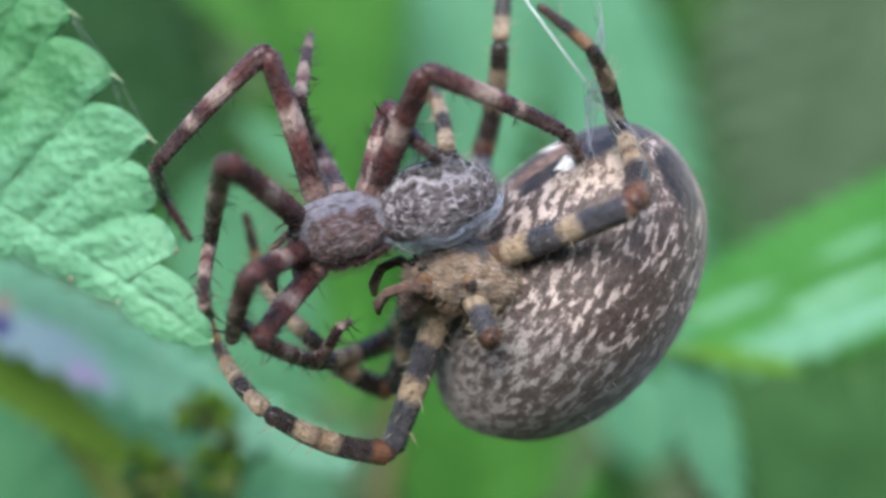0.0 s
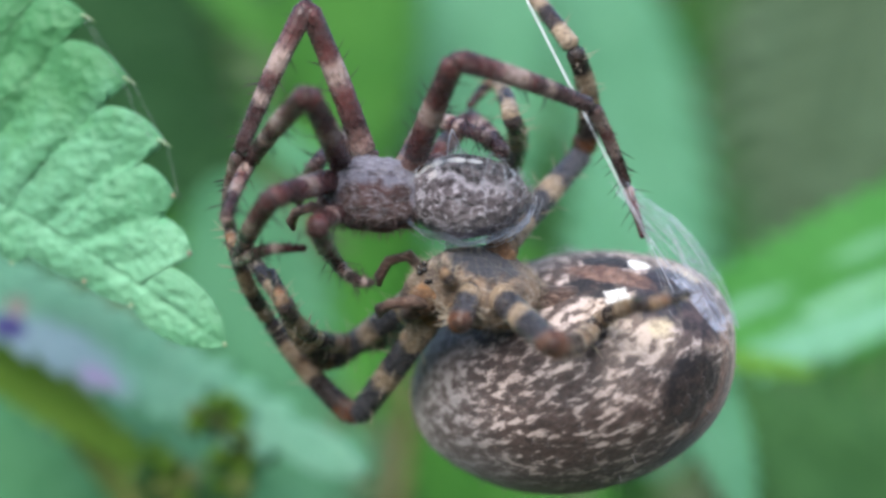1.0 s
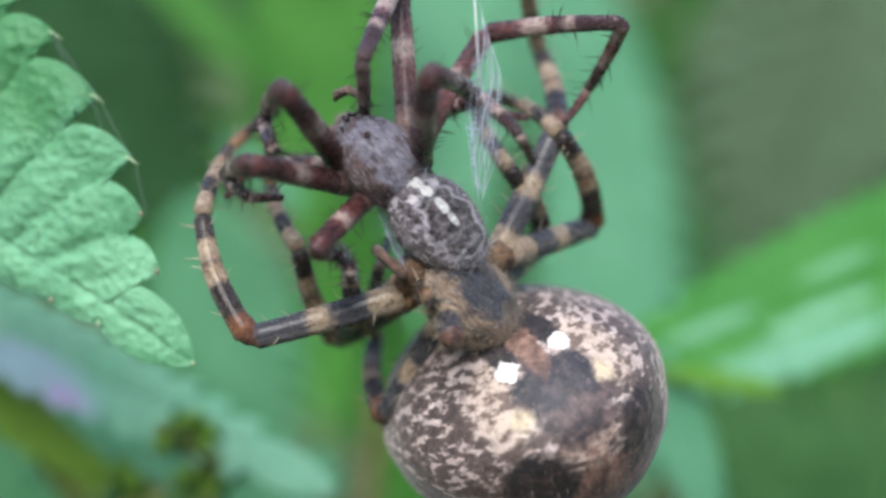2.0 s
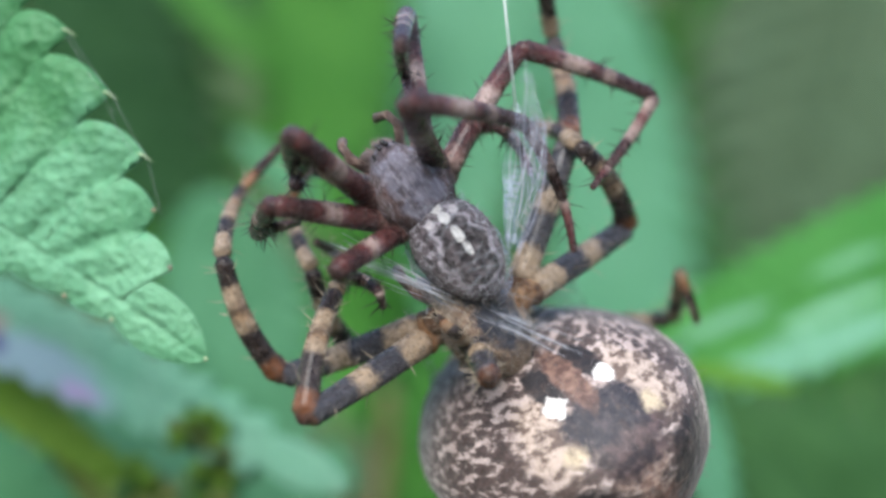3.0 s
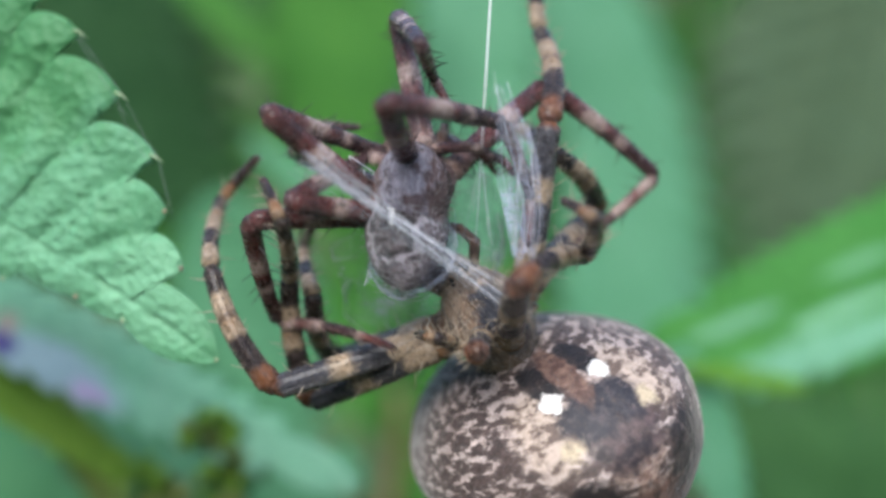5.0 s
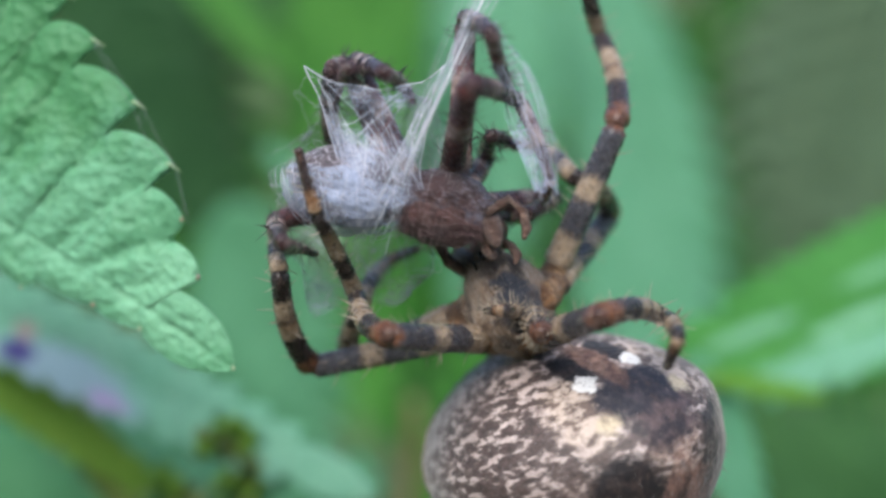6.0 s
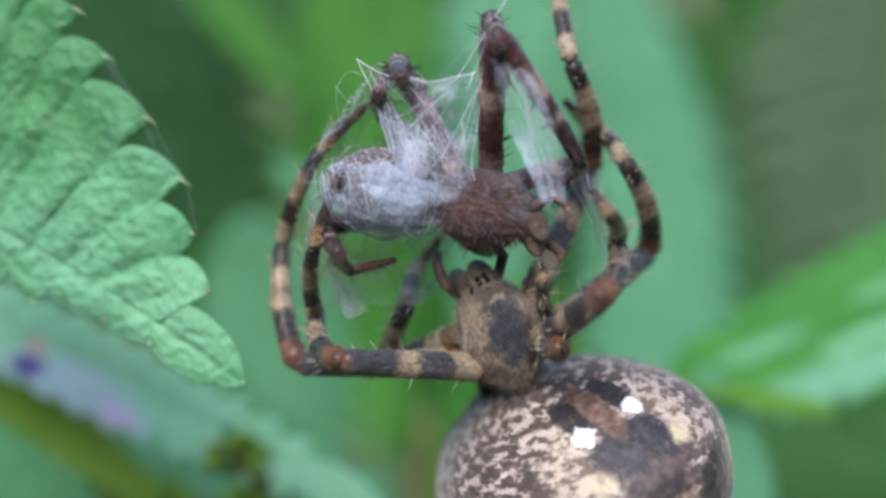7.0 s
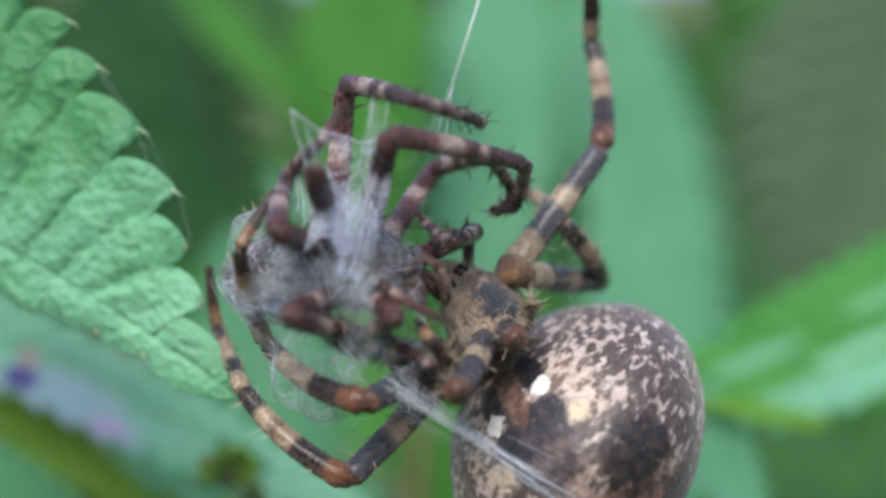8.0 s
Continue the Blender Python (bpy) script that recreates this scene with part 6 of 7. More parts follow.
    bend(leg, 2, (-0.70, -1.21, -0.48), (-3.69, 3.96, -2.85), (-2.94, -1.19, -0.71), (-3.66, 3.41, 0.93), (-4.45, 0.91, 0.66))
    bend(leg, 3.5, (-0.31, -0.66, -3.79), (-2.78, -6.47, -5.02), (-2.49, -1.35, -2.71), (-2.21, 3.43, -1.48), (-3.30, 1.24, -0.49))
    bend(leg, 4, (-0.49, -0.80, -3.65), (-4.33, 3.97, -5.60), (-4.24, -0.63, -2.36), (-3.40, -5.03, -0.29), (-3.22, -2.74, 1.01))
    bend(leg, 4.5, (-0.61, -0.79, -3.36), (-4.09, 4.01, -5.84), (-3.69, -0.47, -2.47), (-3.09, -5.00, -0.60), (-3.88, -2.63, 0.25))
    bend(leg, 6, (0.67, 0.19, -2.58), (-2.74, -5.25, -2.24), (-4.38, -0.09, -0.73), (-5.62, -3.76, 2.33), (-6.30, -4.10, 4.85))
    bend(leg, 6.5, (1.06, 0.19, -3.17), (-2.82, -4.90, -3.78), (-4.68, -1.48, 0.27), (-5.00, 2.33, 3.40), (-4.81, 2.03, 6.01))
    bend(leg, 7, (0.26, -0.02, -3.11), (-5.15, -3.46, -2.72), (-6.59, 1.73, -1.09), (-6.26, -2.38, 1.63), (-5.39, -2.50, 4.12))
    bend(leg, 7.5, (-0.68, -0.09, -3.70), (-4.60, -5.19, -3.59), (-5.28, -0.04, -1.42), (-4.89, -4.43, 0.81), (-5.97, -2.30, 1.94))
    bend(leg, 8, (-0.69, -0.07, -2.74), (-4.61, -3.12, -6.82), (-8.87, -1.65, -3.46), (-10.58, 2.33, -1.07), (-10.92, 2.18, 1.54))
    glide_leg(leg)
    # female, leg 8
    leg = female_legs[7]
    bend(leg, 0, (1.76, 0.40, -0.67), (4.41, 5.37, -1.98), (6.47, 1.20, 0.02), (8.29, 4.41, 2.49), (7.94, 5.55, 4.55))
    bend(leg, 0.5, (1.70, 0.10, -0.99), (3.86, 5.44, -1.58), (6.94, 1.71, -0.07), (9.22, 4.40, 2.64), (9.78, 6.54, 3.49))
    bend(leg, 1, (1.24, 0.10, -1.01), (3.80, 4.47, -3.80), (6.18, 8.93, -4.07), (7.81, 4.99, -2.84), (9.53, 6.57, -2.40))
    bend(leg, 1.5, (1.09, 0.60, -0.65), (0.68, 5.49, -3.71), (0.40, 1.15, -1.12), (0.40, 0.89, 3.31), (0.39, 0.65, 5.68))
    bend(leg, 2, (1.13, 0.20, -1.42), (-1.68, 1.89, -6.18), (-2.17, 5.85, -3.06), (-1.94, 2.61, -0.04), (-1.51, 4.41, 1.44))
    bend(leg, 3.5, (1.61, 1.00, -3.06), (2.75, 5.95, -5.83), (4.24, 1.95, -3.11), (6.22, 5.18, -0.77), (6.74, 3.08, 0.22))
    bend(leg, 4, (2.16, 0.80, -3.12), (2.86, 6.16, -5.17), (2.46, 2.43, -1.77), (2.37, 6.55, -0.10), (1.80, 4.30, 0.39))
    bend(leg, 4.5, (1.23, 0.80, -3.45), (1.35, 6.46, -2.25), (2.19, 1.59, -1.14), (2.85, 5.85, -2.23), (3.00, 3.65, -3.13))
    bend(leg, 6, (2.58, 1.99, -2.65), (2.04, 7.61, -3.93), (1.41, 2.59, -3.64), (1.00, 6.95, -2.87), (0.22, 4.73, -2.53))
    bend(leg, 6.5, (2.27, 1.98, -2.78), (2.99, 7.57, -4.08), (2.06, 2.66, -3.30), (1.69, 7.01, -2.51), (1.14, 4.73, -2.18))
    bend(leg, 7, (1.45, 1.78, -2.97), (1.06, 7.07, -5.28), (0.51, 2.22, -3.94), (0.29, 6.63, -3.46), (0.03, 4.30, -3.10))
    bend(leg, 7.5, (1.17, 1.71, -3.58), (0.25, 7.11, -5.43), (-0.72, 2.33, -4.09), (-1.28, 6.73, -3.88), (-1.73, 4.43, -3.50))
    bend(leg, 8, (0.22, 1.30, -2.76), (-1.72, 6.56, -4.20), (-3.02, 1.97, -2.49), (-4.74, 5.98, -1.64), (-5.58, 4.01, -0.61))
    glide_leg(leg)
    # prey, leg 1
    leg = prey_legs[0]
    bend(leg, 0, (-4.95, -1.79, 1.77), (-6.83, -2.85, 7.70), (-11.25, -2.22, 3.23), (-11.70, 1.86, 2.16), (-10.57, 2.07, 0.30))
    bend(leg, 0.5, (-2.94, -1.86, 2.43), (-3.49, -2.88, 8.64), (-9.69, -4.07, 8.89), (-10.16, -2.42, 5.00), (-9.06, -2.15, 3.14))
    bend(leg, 1, (-3.53, -1.82, 3.73), (-5.72, -3.05, 9.52), (-8.34, -3.13, 3.78), (-9.36, 0.16, 1.29), (-8.46, -1.27, -0.09))
    bend(leg, 1.5, (-2.48, -1.71, 5.11), (-4.56, -1.30, 11.06), (-4.98, -6.30, 7.22), (-5.57, -2.44, 5.55), (-6.82, -1.14, 4.32))
    bend(leg, 2, (-0.66, -1.66, 5.32), (-1.05, -0.75, 11.55), (-2.31, -5.56, 7.67), (-2.37, -1.71, 5.88), (-2.17, -3.75, 5.13))
    bend(leg, 3.5, (-0.47, -1.96, 4.08), (-1.30, 0.77, 9.71), (-0.96, -5.39, 8.34), (-0.81, -1.15, 8.09), (-0.68, -3.01, 6.96))
    bend(leg, 4, (-0.98, -1.90, 4.36), (-2.15, 0.98, 9.85), (-0.99, -4.77, 7.53), (0.29, -0.73, 7.41), (1.39, -2.49, 6.74))
    bend(leg, 4.5, (-1.10, -1.91, 4.69), (-2.74, 1.10, 9.99), (-1.63, -4.74, 7.85), (-1.30, -0.54, 7.32), (-0.82, -2.35, 6.21))
    bend(leg, 6, (-0.19, -1.77, 4.03), (0.09, -0.89, 10.27), (1.00, -6.93, 8.69), (1.62, -2.87, 7.61), (1.91, -0.72, 7.45))
    bend(leg, 6.5, (0.32, -1.70, 4.82), (0.36, -2.39, 11.10), (1.38, 3.82, 10.59), (1.75, -0.10, 9.01), (1.91, -2.05, 8.04))
    bend(leg, 7, (0.69, -1.68, 4.68), (0.68, -0.67, 10.92), (0.85, -6.65, 8.87), (1.14, -2.41, 8.70), (1.41, -0.28, 8.34))
    bend(leg, 7.5, (-2.94, -1.76, 3.37), (-1.80, 2.72, 7.66), (-2.40, -2.96, 4.98), (-2.82, 1.26, 5.12), (-2.95, -0.82, 4.49))
    bend(leg, 8, (-5.26, -1.87, 2.31), (-4.82, -1.84, 8.61), (-1.77, -7.18, 7.19), (0.49, -3.59, 6.92), (0.51, -1.41, 6.97))
    glide_leg(leg)
    # prey, leg 2
    leg = prey_legs[1]
    bend(leg, 0, (-5.41, -2.05, 0.96), (-7.69, -7.52, 3.12), (-9.12, -2.09, 0.24), (-8.80, -5.65, -2.05), (-8.83, -3.53, -2.57))
    bend(leg, 0.5, (-3.12, -2.03, -0.28), (-3.48, -5.75, 4.81), (-6.28, -0.61, 2.43), (-7.47, -3.56, -0.39), (-7.31, -1.41, -0.74))
    bend(leg, 1, (-4.38, -2.03, 3.20), (-5.20, -7.82, 5.60), (-8.04, -2.61, 3.43), (-8.34, -6.25, 1.25), (-8.47, -4.09, 0.98))
    bend(leg, 1.5, (-4.63, -1.96, 3.81), (-6.23, -7.57, 6.25), (-7.66, -1.61, 4.74), (-7.96, -5.62, 3.37), (-8.66, -3.79, 2.41))
    bend(leg, 2, (-3.33, -1.95, 4.19), (-5.02, -7.62, 6.41), (-6.29, -1.44, 6.01), (-5.65, -5.38, 4.56), (-5.67, -3.20, 4.52))
    bend(leg, 3.5, (-2.16, -2.01, 1.84), (-5.17, -7.11, 4.02), (-5.34, -0.90, 2.92), (-4.44, -4.96, 3.77), (-4.39, -2.86, 4.35))
    bend(leg, 4, (-2.82, -1.95, 2.13), (-6.70, -6.37, 4.42), (-5.19, -0.24, 4.48), (-3.16, -3.85, 3.56), (-3.06, -1.68, 3.48))
    bend(leg, 4.5, (-2.55, -1.96, 1.97), (-6.58, -6.50, 3.71), (-5.88, -0.25, 4.15), (-4.83, -4.36, 4.29), (-4.80, -2.20, 4.57))
    bend(leg, 6, (-2.04, -1.90, 3.57), (-4.45, 0.67, 8.81), (-2.95, -5.32, 7.50), (-2.28, -1.13, 7.40), (-1.98, -3.17, 6.71))
    bend(leg, 6.5, (-1.34, -1.71, 4.23), (-3.37, 1.02, 9.55), (-2.19, -5.09, 8.46), (-1.90, -0.85, 8.45), (-1.62, -2.88, 7.71))
    bend(leg, 7, (-0.54, -1.80, 4.35), (-3.12, 0.87, 9.46), (-2.70, -5.22, 7.86), (-2.45, -1.00, 8.25), (-1.93, -3.09, 7.95))
    bend(leg, 7.5, (-4.34, -1.73, 2.73), (-6.72, 1.29, 7.73), (-5.73, -4.67, 5.90), (-5.94, -0.48, 5.21), (-5.74, -2.48, 4.37))
    bend(leg, 8, (-5.02, -2.43, 1.87), (-5.42, -8.07, 4.67), (-5.03, -2.32, 2.10), (-2.86, -5.57, 0.42), (-0.95, -5.55, -0.63))
    glide_leg(leg)
    # prey, leg 3
    leg = prey_legs[2]
    bend(leg, 0, (-2.70, -2.09, 1.79), (-0.66, -5.71, 6.55), (4.70, -3.10, 4.48), (5.83, 0.74, 3.05), (5.93, -1.25, 2.16))
    bend(leg, 0.5, (-0.97, -2.09, 2.02), (1.76, -5.09, 6.86), (6.68, -1.55, 5.07), (7.22, -5.01, 2.66), (8.02, -3.09, 2.00))
    bend(leg, 1, (-1.76, -2.08, 3.08), (-0.02, -6.77, 6.93), (5.26, -3.60, 5.51), (6.86, -0.94, 2.62), (7.49, -1.02, 0.53))
    bend(leg, 1.5, (-1.67, -2.06, 4.49), (-1.16, -7.62, 7.44), (1.93, -2.14, 8.01), (2.21, -5.99, 6.23), (2.26, -4.69, 4.48))
    bend(leg, 2, (-0.16, -2.04, 4.36), (0.18, -7.79, 6.95), (2.10, -1.77, 6.88), (3.54, -5.29, 4.99), (4.20, -3.43, 4.08))
    bend(leg, 3.5, (0.12, -1.97, 3.86), (-1.51, -7.88, 5.35), (3.70, -4.36, 4.87), (4.10, -0.25, 3.87), (4.24, -1.36, 2.00))
    bend(leg, 4, (-1.71, -1.95, 4.13), (-2.72, -8.06, 5.38), (1.79, -3.71, 4.54), (2.62, 0.45, 4.54), (2.98, -1.43, 3.50))
    bend(leg, 4.5, (-1.71, -1.95, 4.03), (-3.02, -7.97, 5.39), (1.99, -4.15, 4.95), (2.59, -0.07, 3.94), (2.62, -2.00, 2.92))
    bend(leg, 6, (-0.47, -1.95, 4.16), (0.18, -7.67, 6.76), (2.21, -1.69, 6.88), (3.29, -4.15, 3.58), (3.08, -2.11, 2.83))
    bend(leg, 6.5, (0.36, -1.95, 4.71), (0.23, -7.11, 8.34), (3.28, -3.26, 4.38), (2.23, 0.71, 3.30), (1.04, -0.99, 2.64))
    bend(leg, 7, (0.70, -1.95, 4.75), (0.86, -6.27, 9.35), (4.15, -3.30, 4.85), (2.82, 0.59, 3.80), (1.84, -1.14, 2.90))
    bend(leg, 7.5, (-1.77, -1.98, 2.70), (-0.80, -7.88, 4.74), (1.11, -2.50, 7.45), (0.21, -6.18, 5.52), (-0.21, -4.14, 4.88))
    bend(leg, 8, (-3.81, -2.10, 2.78), (-2.76, -7.47, 5.94), (2.21, -3.64, 5.28), (1.91, 0.33, 3.81), (0.95, -1.63, 3.69))
    glide_leg(leg)
    # prey, leg 4
    leg = prey_legs[3]
    bend(leg, 0, (-3.07, -1.78, 2.02), (-2.23, -1.12, 5.65), (-0.83, -4.15, 3.86), (0.35, -2.02, 3.13), (0.81, -0.96, 2.51))
    bend(leg, 0.5, (-1.32, -1.69, 2.25), (-0.55, -2.09, 5.94), (0.21, 1.47, 4.87), (-0.14, -1.01, 5.35), (-0.37, 0.15, 5.91))
    bend(leg, 1, (-2.04, -1.68, 3.29), (-1.08, 1.22, 5.53), (0.98, -1.81, 4.58), (1.94, 0.49, 4.07), (1.09, 0.40, 5.06))
    bend(leg, 1.5, (-1.62, -1.81, 4.29), (0.26, -2.25, 7.55), (1.57, 1.27, 7.09), (2.32, -0.58, 5.50), (2.61, -1.60, 4.74))
    bend(leg, 2, (-0.23, -1.71, 4.25), (0.44, 1.24, 6.54), (2.19, -2.12, 6.62), (2.98, 0.30, 6.44), (4.27, 0.22, 6.22))
    bend(leg, 3.5, (0.60, -1.70, 3.26), (1.39, 1.34, 5.38), (2.63, -2.23, 5.06), (3.64, -0.22, 3.87), (3.35, -1.25, 3.13))
    bend(leg, 4, (-0.83, -1.52, 4.11), (-0.41, 2.10, 5.14), (1.88, -0.88, 4.66), (2.46, -3.02, 3.40), (2.96, -1.86, 3.03))
    bend(leg, 4.5, (-0.89, -1.42, 4.41), (-0.64, 2.20, 5.52), (0.52, -1.20, 4.31), (2.39, 0.50, 3.97), (2.80, -0.49, 3.22))
    bend(leg, 6, (0.20, -1.36, 3.54), (0.93, 2.08, 4.95), (1.10, -1.66, 5.54), (1.84, 0.78, 5.54), (2.03, -0.47, 5.20))
    bend(leg, 6.5, (0.59, -1.35, 4.09), (1.58, 2.27, 4.58), (1.59, -1.45, 3.85), (1.55, 1.07, 4.26), (1.28, -0.20, 4.40))
    bend(leg, 7, (0.26, -1.35, 2.56), (0.63, 2.34, 1.77), (-0.19, -1.36, 1.88), (-0.90, 0.96, 2.66), (-1.11, -0.32, 2.83))
    bend(leg, 7.5, (-3.37, -1.35, 1.75), (-3.10, 2.33, 0.91), (-3.82, -1.32, 0.18), (-4.90, 0.94, 0.65), (-5.27, -0.23, 1.10))
    bend(leg, 8, (-2.72, -1.50, 1.42), (0.29, 0.27, 2.88), (-0.59, -3.37, 2.27), (-1.52, -1.12, 3.04), (-2.01, -0.02, 3.56))
    glide_leg(leg)
    # prey, leg 5
    leg = prey_legs[4]
    bend(leg, 0, (-2.47, -1.39, 0.54), (-0.59, 4.22, 2.73), (0.35, -2.01, 3.13), (-0.33, 2.08, 4.06), (-1.01, 0.01, 4.16))
    bend(leg, 0.5, (-1.09, -1.10, 0.84), (0.59, 3.89, 4.33), (0.97, -2.27, 5.67), (0.57, 1.66, 7.24), (-0.14, 0.57, 5.49))
    bend(leg, 1, (-1.72, -1.51, 2.60), (0.58, 3.46, 5.74), (1.85, -2.43, 3.87), (1.51, 1.77, 4.40), (1.00, -0.33, 4.70))
    bend(leg, 1.5, (-1.63, -1.80, 4.30), (3.35, -0.39, 7.92), (7.37, 2.67, 4.13), (5.64, -0.31, 1.64), (4.74, 1.33, 0.52))
    bend(leg, 2, (-0.31, -1.70, 4.76), (2.54, 0.87, 9.78), (7.79, -2.64, 9.65), (6.75, 0.83, 7.44), (5.65, -0.34, 5.96))
    bend(leg, 3.5, (0.57, -1.73, 3.32), (3.65, -0.09, 8.59), (8.49, 3.41, 6.54), (6.87, 0.01, 4.57), (6.20, -1.97, 3.98))
    bend(leg, 4, (-0.43, -1.84, 3.86), (3.61, -0.38, 8.49), (8.51, 2.78, 6.05), (6.47, -0.35, 4.02), (5.86, 1.63, 3.33))
    bend(leg, 4.5, (-0.19, -1.80, 3.96), (3.74, -0.19, 8.63), (7.30, 4.88, 7.38), (5.28, 1.74, 5.36), (4.64, -0.28, 4.84))
    bend(leg, 6, (0.60, -1.44, 2.79), (3.89, 3.91, 3.38), (2.41, -2.14, 2.39), (1.88, 2.07, 2.45), (1.13, 0.03, 2.25))
    bend(leg, 6.5, (0.98, -1.11, 3.85), (2.64, 4.87, 5.02), (3.50, -1.32, 4.08), (2.31, 2.70, 3.41), (1.08, 1.03, 2.73))
    bend(leg, 7, (1.14, -1.09, 4.12), (4.69, 3.95, 5.49), (3.36, -2.06, 4.08), (2.17, 1.97, 3.42), (1.41, -0.02, 2.96))
    bend(leg, 7.5, (-1.81, -1.35, 2.28), (0.00, 3.72, 5.57), (1.11, -2.28, 3.93), (2.13, 1.79, 3.26), (2.98, -0.14, 2.70))
    bend(leg, 8, (-3.20, -1.70, 2.41), (-1.40, 3.36, 5.72), (0.94, -2.50, 5.62), (1.95, 1.50, 4.59), (1.20, -0.26, 3.54))
    glide_leg(leg)
    # prey, leg 6
    leg = prey_legs[5]
    bend(leg, 0, (-5.30, -2.02, 0.05), (-6.91, -7.37, -0.98), (-8.23, -2.45, -3.50), (-7.32, -5.87, -2.05), (-7.32, -4.33, -0.83))
    bend(leg, 0.5, (-3.46, -1.95, 0.16), (-4.32, -7.57, 0.14), (-5.75, -2.43, -1.83), (-4.28, -5.69, -0.48), (-4.00, -3.79, -0.06))
    bend(leg, 1, (-4.58, -2.04, 2.86), (-6.57, -7.29, 1.93), (-8.51, -2.44, -0.31), (-6.75, -5.81, 0.12), (-5.68, -4.17, 0.13))
    bend(leg, 1.5, (-4.51, -1.95, 3.15), (-6.51, -7.22, 3.87), (-7.87, -1.72, 3.39), (-8.08, -4.78, 1.10), (-6.15, -4.60, 1.38))
    bend(leg, 2, (-3.04, -1.97, 3.36), (-6.34, -6.57, 3.84), (-7.90, -1.10, 3.79), (-6.58, -4.53, 2.72), (-5.47, -2.91, 2.80))
    bend(leg, 3.5, (-1.35, -1.95, 1.09), (-5.87, -5.36, 1.65), (-7.03, 0.07, 0.44), (-5.85, -3.51, 1.06), (-5.38, -1.63, 1.32))
    bend(leg, 4, (-2.50, -2.02, 1.58), (-7.02, -5.43, 2.00), (-7.53, 0.22, 1.75), (-6.42, -3.42, 1.43), (-6.20, -1.48, 1.25))
    bend(leg, 4.5, (-2.00, -2.01, 1.65), (-7.16, -4.38, 1.63), (-7.67, 1.26, 1.21), (-6.54, -2.39, 1.13), (-5.90, -4.24, 0.99))
    bend(leg, 6, (-2.32, -1.88, 2.99), (-7.62, 0.02, 2.26), (-6.70, -5.48, 1.21), (-6.50, -1.67, 1.07), (-6.02, 0.23, 0.88))
    bend(leg, 6.5, (-1.65, -1.90, 3.55), (-6.42, 1.05, 2.62), (-5.39, -4.52, 2.17), (-4.86, -0.75, 1.86), (-4.05, -2.53, 2.02))
    bend(leg, 7, (-1.10, -1.92, 3.20), (-6.13, 0.66, 2.65), (-5.04, -4.77, 1.35), (-4.94, -0.99, 0.77), (-3.10, -1.52, 1.21))
    bend(leg, 7.5, (-4.62, -1.80, 2.14), (-8.81, 2.03, 2.33), (-7.58, -3.45, 1.47), (-7.16, 0.26, 0.65), (-6.80, -0.82, -0.95))
    bend(leg, 8, (-5.01, -2.43, 0.33), (-6.32, -7.90, -0.50), (-3.88, -2.81, -1.20), (-1.61, -5.73, -2.17), (-0.80, -4.04, -2.77))
    glide_leg(leg)
    # prey, leg 7
    leg = prey_legs[6]
    bend(leg, 0, (-4.78, -1.99, -0.60), (-6.77, -5.32, -3.32), (-5.05, -1.06, -4.49), (-3.96, -3.66, -2.99), (-3.63, -2.06, -2.86))
    bend(leg, 0.5, (-2.59, -2.04, -0.51), (-3.19, -6.46, -2.11), (-5.01, -2.10, -1.84), (-5.57, -5.19, -1.32), (-6.76, -4.08, -1.13))
    bend(leg, 1, (-4.52, -1.96, 1.50), (-5.02, -6.64, 0.94), (-4.56, -2.16, -0.53), (-3.48, -5.09, -1.13), (-3.15, -3.49, -1.17))
    bend(leg, 1.5, (-3.13, -2.04, 2.10), (-4.36, -6.44, 0.86), (-3.63, -1.78, 0.49), (-2.81, -4.66, -0.59), (-3.10, -3.31, -1.47))
    bend(leg, 2, (-2.33, -2.08, 2.79), (-3.93, -6.06, 0.79), (-3.38, -1.36, 0.64), (-2.78, -4.41, -0.03), (-2.86, -2.84, -0.47))
    bend(leg, 3.5, (-0.96, -2.06, 0.94), (-3.54, -5.78, -0.43), (-2.95, -1.11, -0.92), (-1.94, -4.11, -1.30), (-1.78, -2.63, -1.99))
    bend(leg, 4, (-2.25, -2.08, 1.46), (-5.25, -5.45, 0.02), (-4.69, -0.78, -0.54), (-3.59, -3.76, -0.73), (-2.56, -2.68, -1.40))
    bend(leg, 4.5, (-2.13, -2.08, 1.70), (-4.92, -5.57, 0.14), (-4.68, -0.88, -0.42), (-3.58, -3.87, -0.40), (-3.02, -2.35, -0.63))
    bend(leg, 6, (-2.26, -1.66, 2.94), (-4.15, -0.27, 7.06), (-4.24, -4.95, 7.76), (-4.93, -1.85, 7.54), (-5.27, -0.58, 6.57))
    bend(leg, 6.5, (-1.63, -1.81, 3.50), (-4.74, -0.93, 6.96), (-3.84, -5.46, 5.89), (-4.51, -2.39, 5.35), (-4.84, -0.99, 4.57))
    bend(leg, 7, (-1.01, -1.82, 3.63), (-4.63, 0.78, 5.23), (-5.14, -3.81, 4.18), (-5.87, -0.78, 3.50), (-5.96, -2.10, 2.53))
    bend(leg, 7.5, (-4.46, -1.53, 2.33), (-6.45, 2.19, 4.49), (-6.40, -2.52, 5.03), (-6.95, 0.28, 6.44), (-6.80, -1.00, 7.44))
    bend(leg, 8, (-4.13, -2.37, 0.33), (-2.59, -6.77, -0.51), (-4.34, -2.52, -1.65), (-5.38, -5.31, -0.52), (-6.34, -4.29, 0.32))
    glide_leg(leg)
    # prey, leg 8
    leg = prey_legs[7]
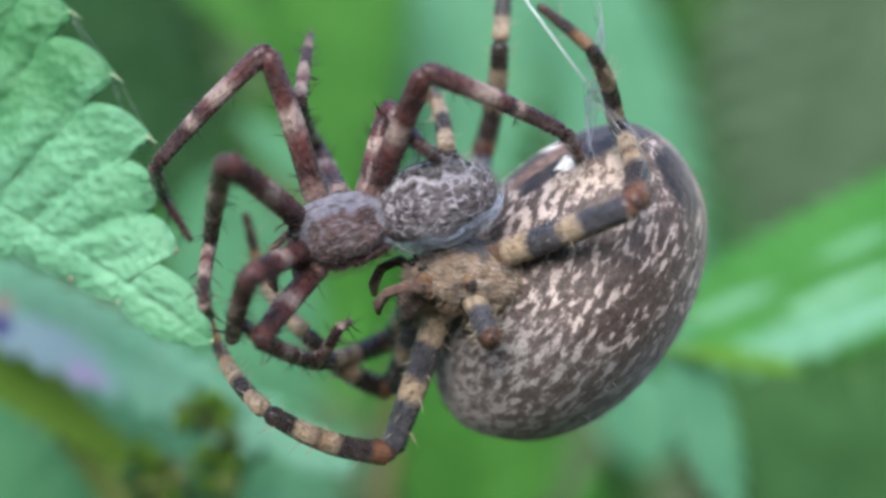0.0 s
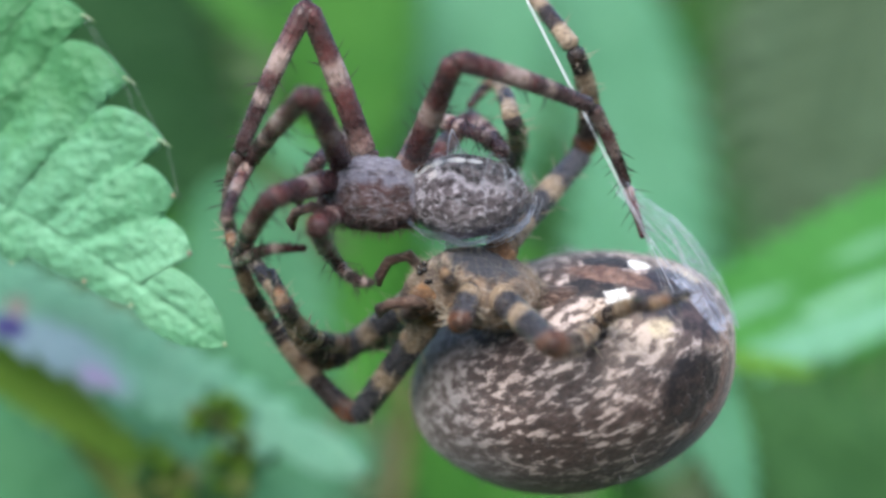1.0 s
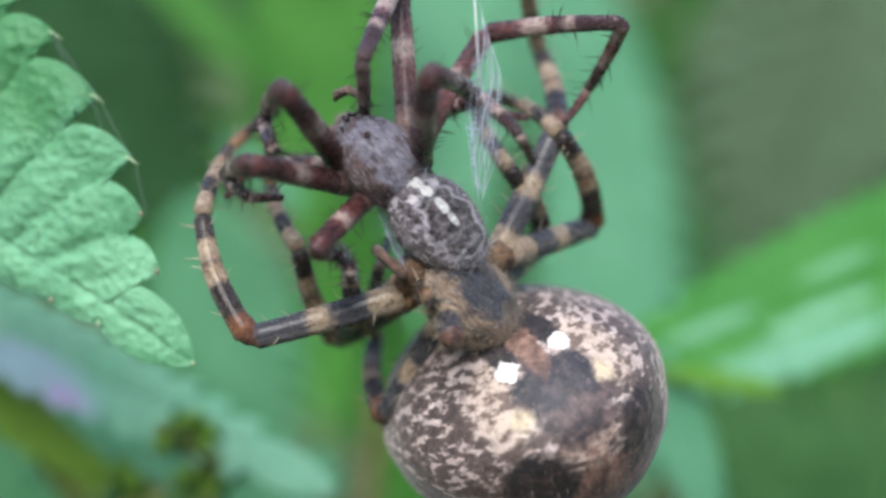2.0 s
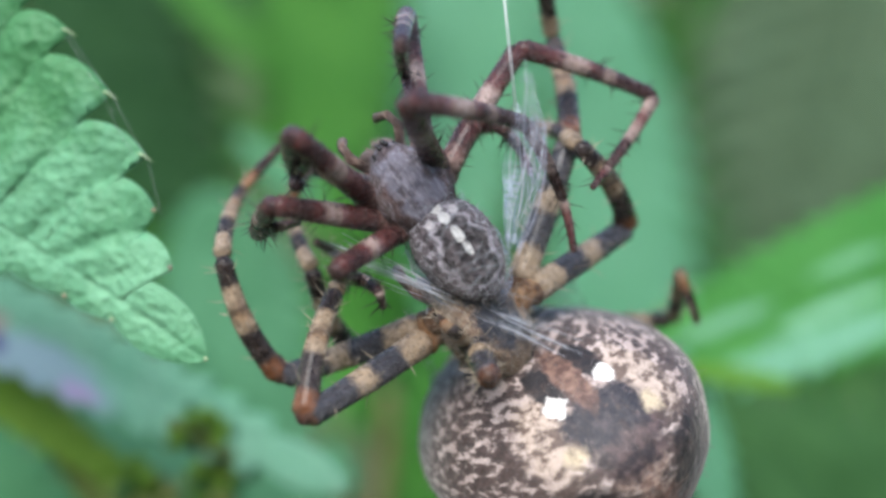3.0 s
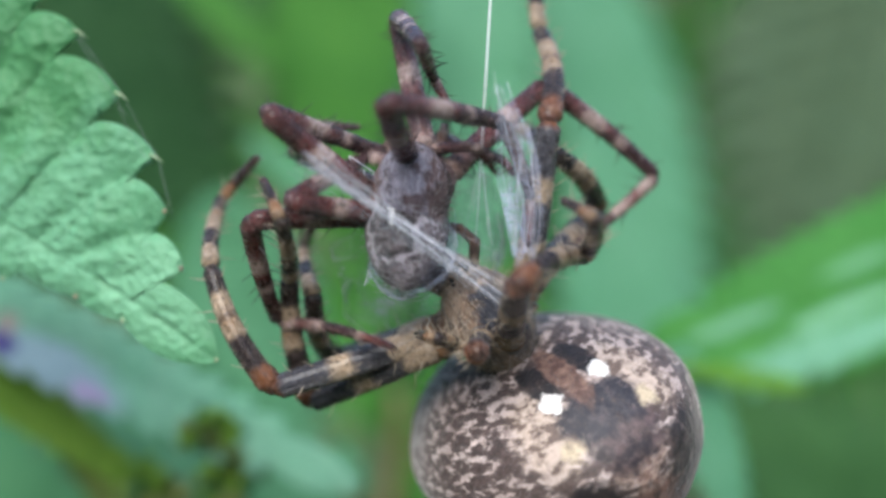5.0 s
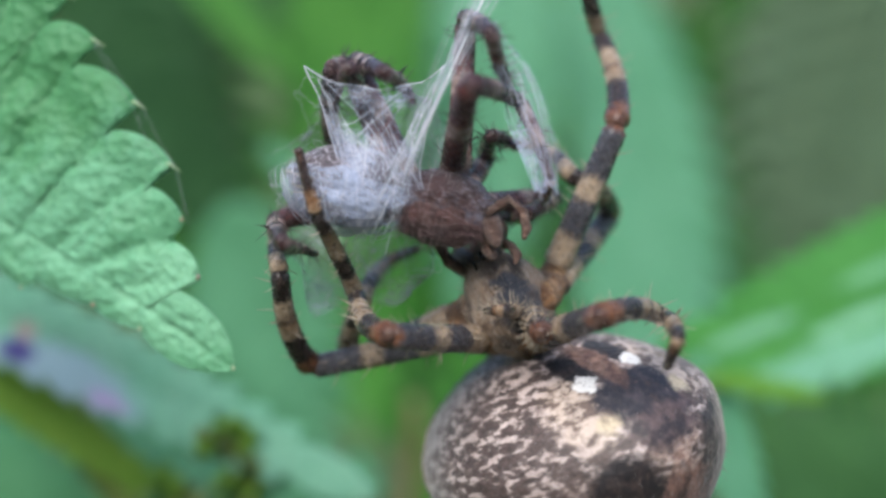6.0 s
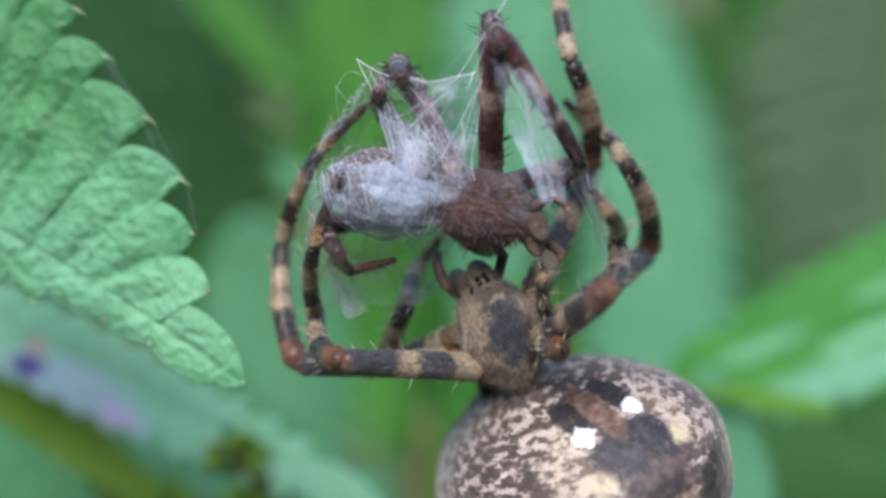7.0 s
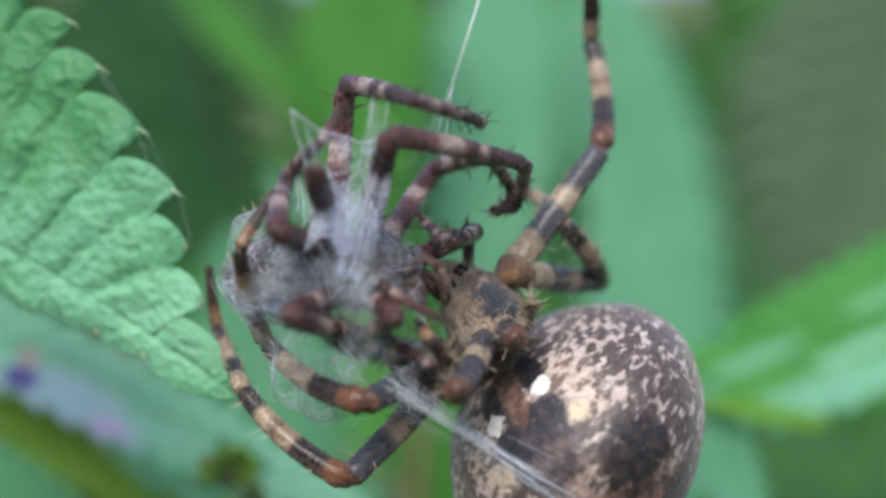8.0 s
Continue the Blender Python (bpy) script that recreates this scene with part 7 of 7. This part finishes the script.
    bend(leg, 0, (-4.05, -1.29, 1.98), (-5.46, 3.65, 4.41), (-5.65, -1.85, 5.80), (-5.58, 1.03, 8.32), (-5.63, 2.80, 9.16))
    bend(leg, 0.5, (-2.99, -1.18, 2.01), (-3.10, 4.19, 3.86), (-3.73, -1.26, 5.33), (-4.44, 2.27, 6.61), (-4.41, 0.31, 6.63))
    bend(leg, 1, (-3.62, -1.07, 3.25), (-4.58, 4.22, 5.07), (-5.54, -1.15, 3.51), (-6.37, 2.50, 2.78), (-6.64, 0.64, 2.23))
    bend(leg, 1.5, (-3.70, -0.75, 3.90), (-5.52, 4.56, 4.75), (-6.85, -0.92, 4.11), (-8.20, 2.45, 2.92), (-8.31, 1.46, 1.22))
    bend(leg, 2, (-2.49, -0.80, 4.05), (-5.65, 3.89, 4.61), (-6.26, -1.73, 3.98), (-7.60, 1.85, 3.99), (-8.08, 0.26, 2.96))
    bend(leg, 3.5, (-1.69, -0.94, 2.28), (-5.33, 2.92, 4.32), (-5.18, -2.57, 2.83), (-4.94, 1.08, 3.95), (-4.67, -0.84, 4.28))
    bend(leg, 4, (-2.20, -0.75, 3.08), (-5.07, 3.93, 4.56), (-6.41, -1.60, 4.60), (-4.91, 1.92, 4.65), (-4.53, 0.02, 4.96))
    bend(leg, 4.5, (-2.18, -0.80, 2.77), (-6.61, 2.27, 4.57), (-5.15, -3.16, 3.73), (-5.03, 0.55, 4.67), (-5.08, 2.47, 5.06))
    bend(leg, 6, (-2.22, -1.73, 3.17), (-5.51, 2.17, 5.68), (-5.16, -2.99, 8.05), (-4.69, 0.73, 8.82), (-3.87, -0.99, 8.33))
    bend(leg, 6.5, (-1.59, -1.79, 3.73), (-4.36, 1.78, 7.17), (-4.61, -3.86, 6.50), (-4.46, -0.06, 6.03), (-4.59, -1.34, 4.54))
    bend(leg, 7, (-0.92, -1.82, 3.86), (-3.75, 1.58, 7.43), (-3.61, -4.10, 7.38), (-3.39, -0.55, 8.77), (-3.06, -2.48, 8.93))
    bend(leg, 7.5, (-4.16, -1.48, 2.78), (-5.11, 3.39, 5.55), (-3.34, -1.97, 6.19), (-2.12, 1.49, 7.28), (-1.15, -0.16, 6.84))
    bend(leg, 8, (-5.24, -2.43, 2.09), (-6.73, -7.90, 2.49), (-6.97, -2.78, 4.94), (-5.32, -6.09, 5.89), (-4.83, -4.64, 7.12))
    glide_leg(leg)


motions()
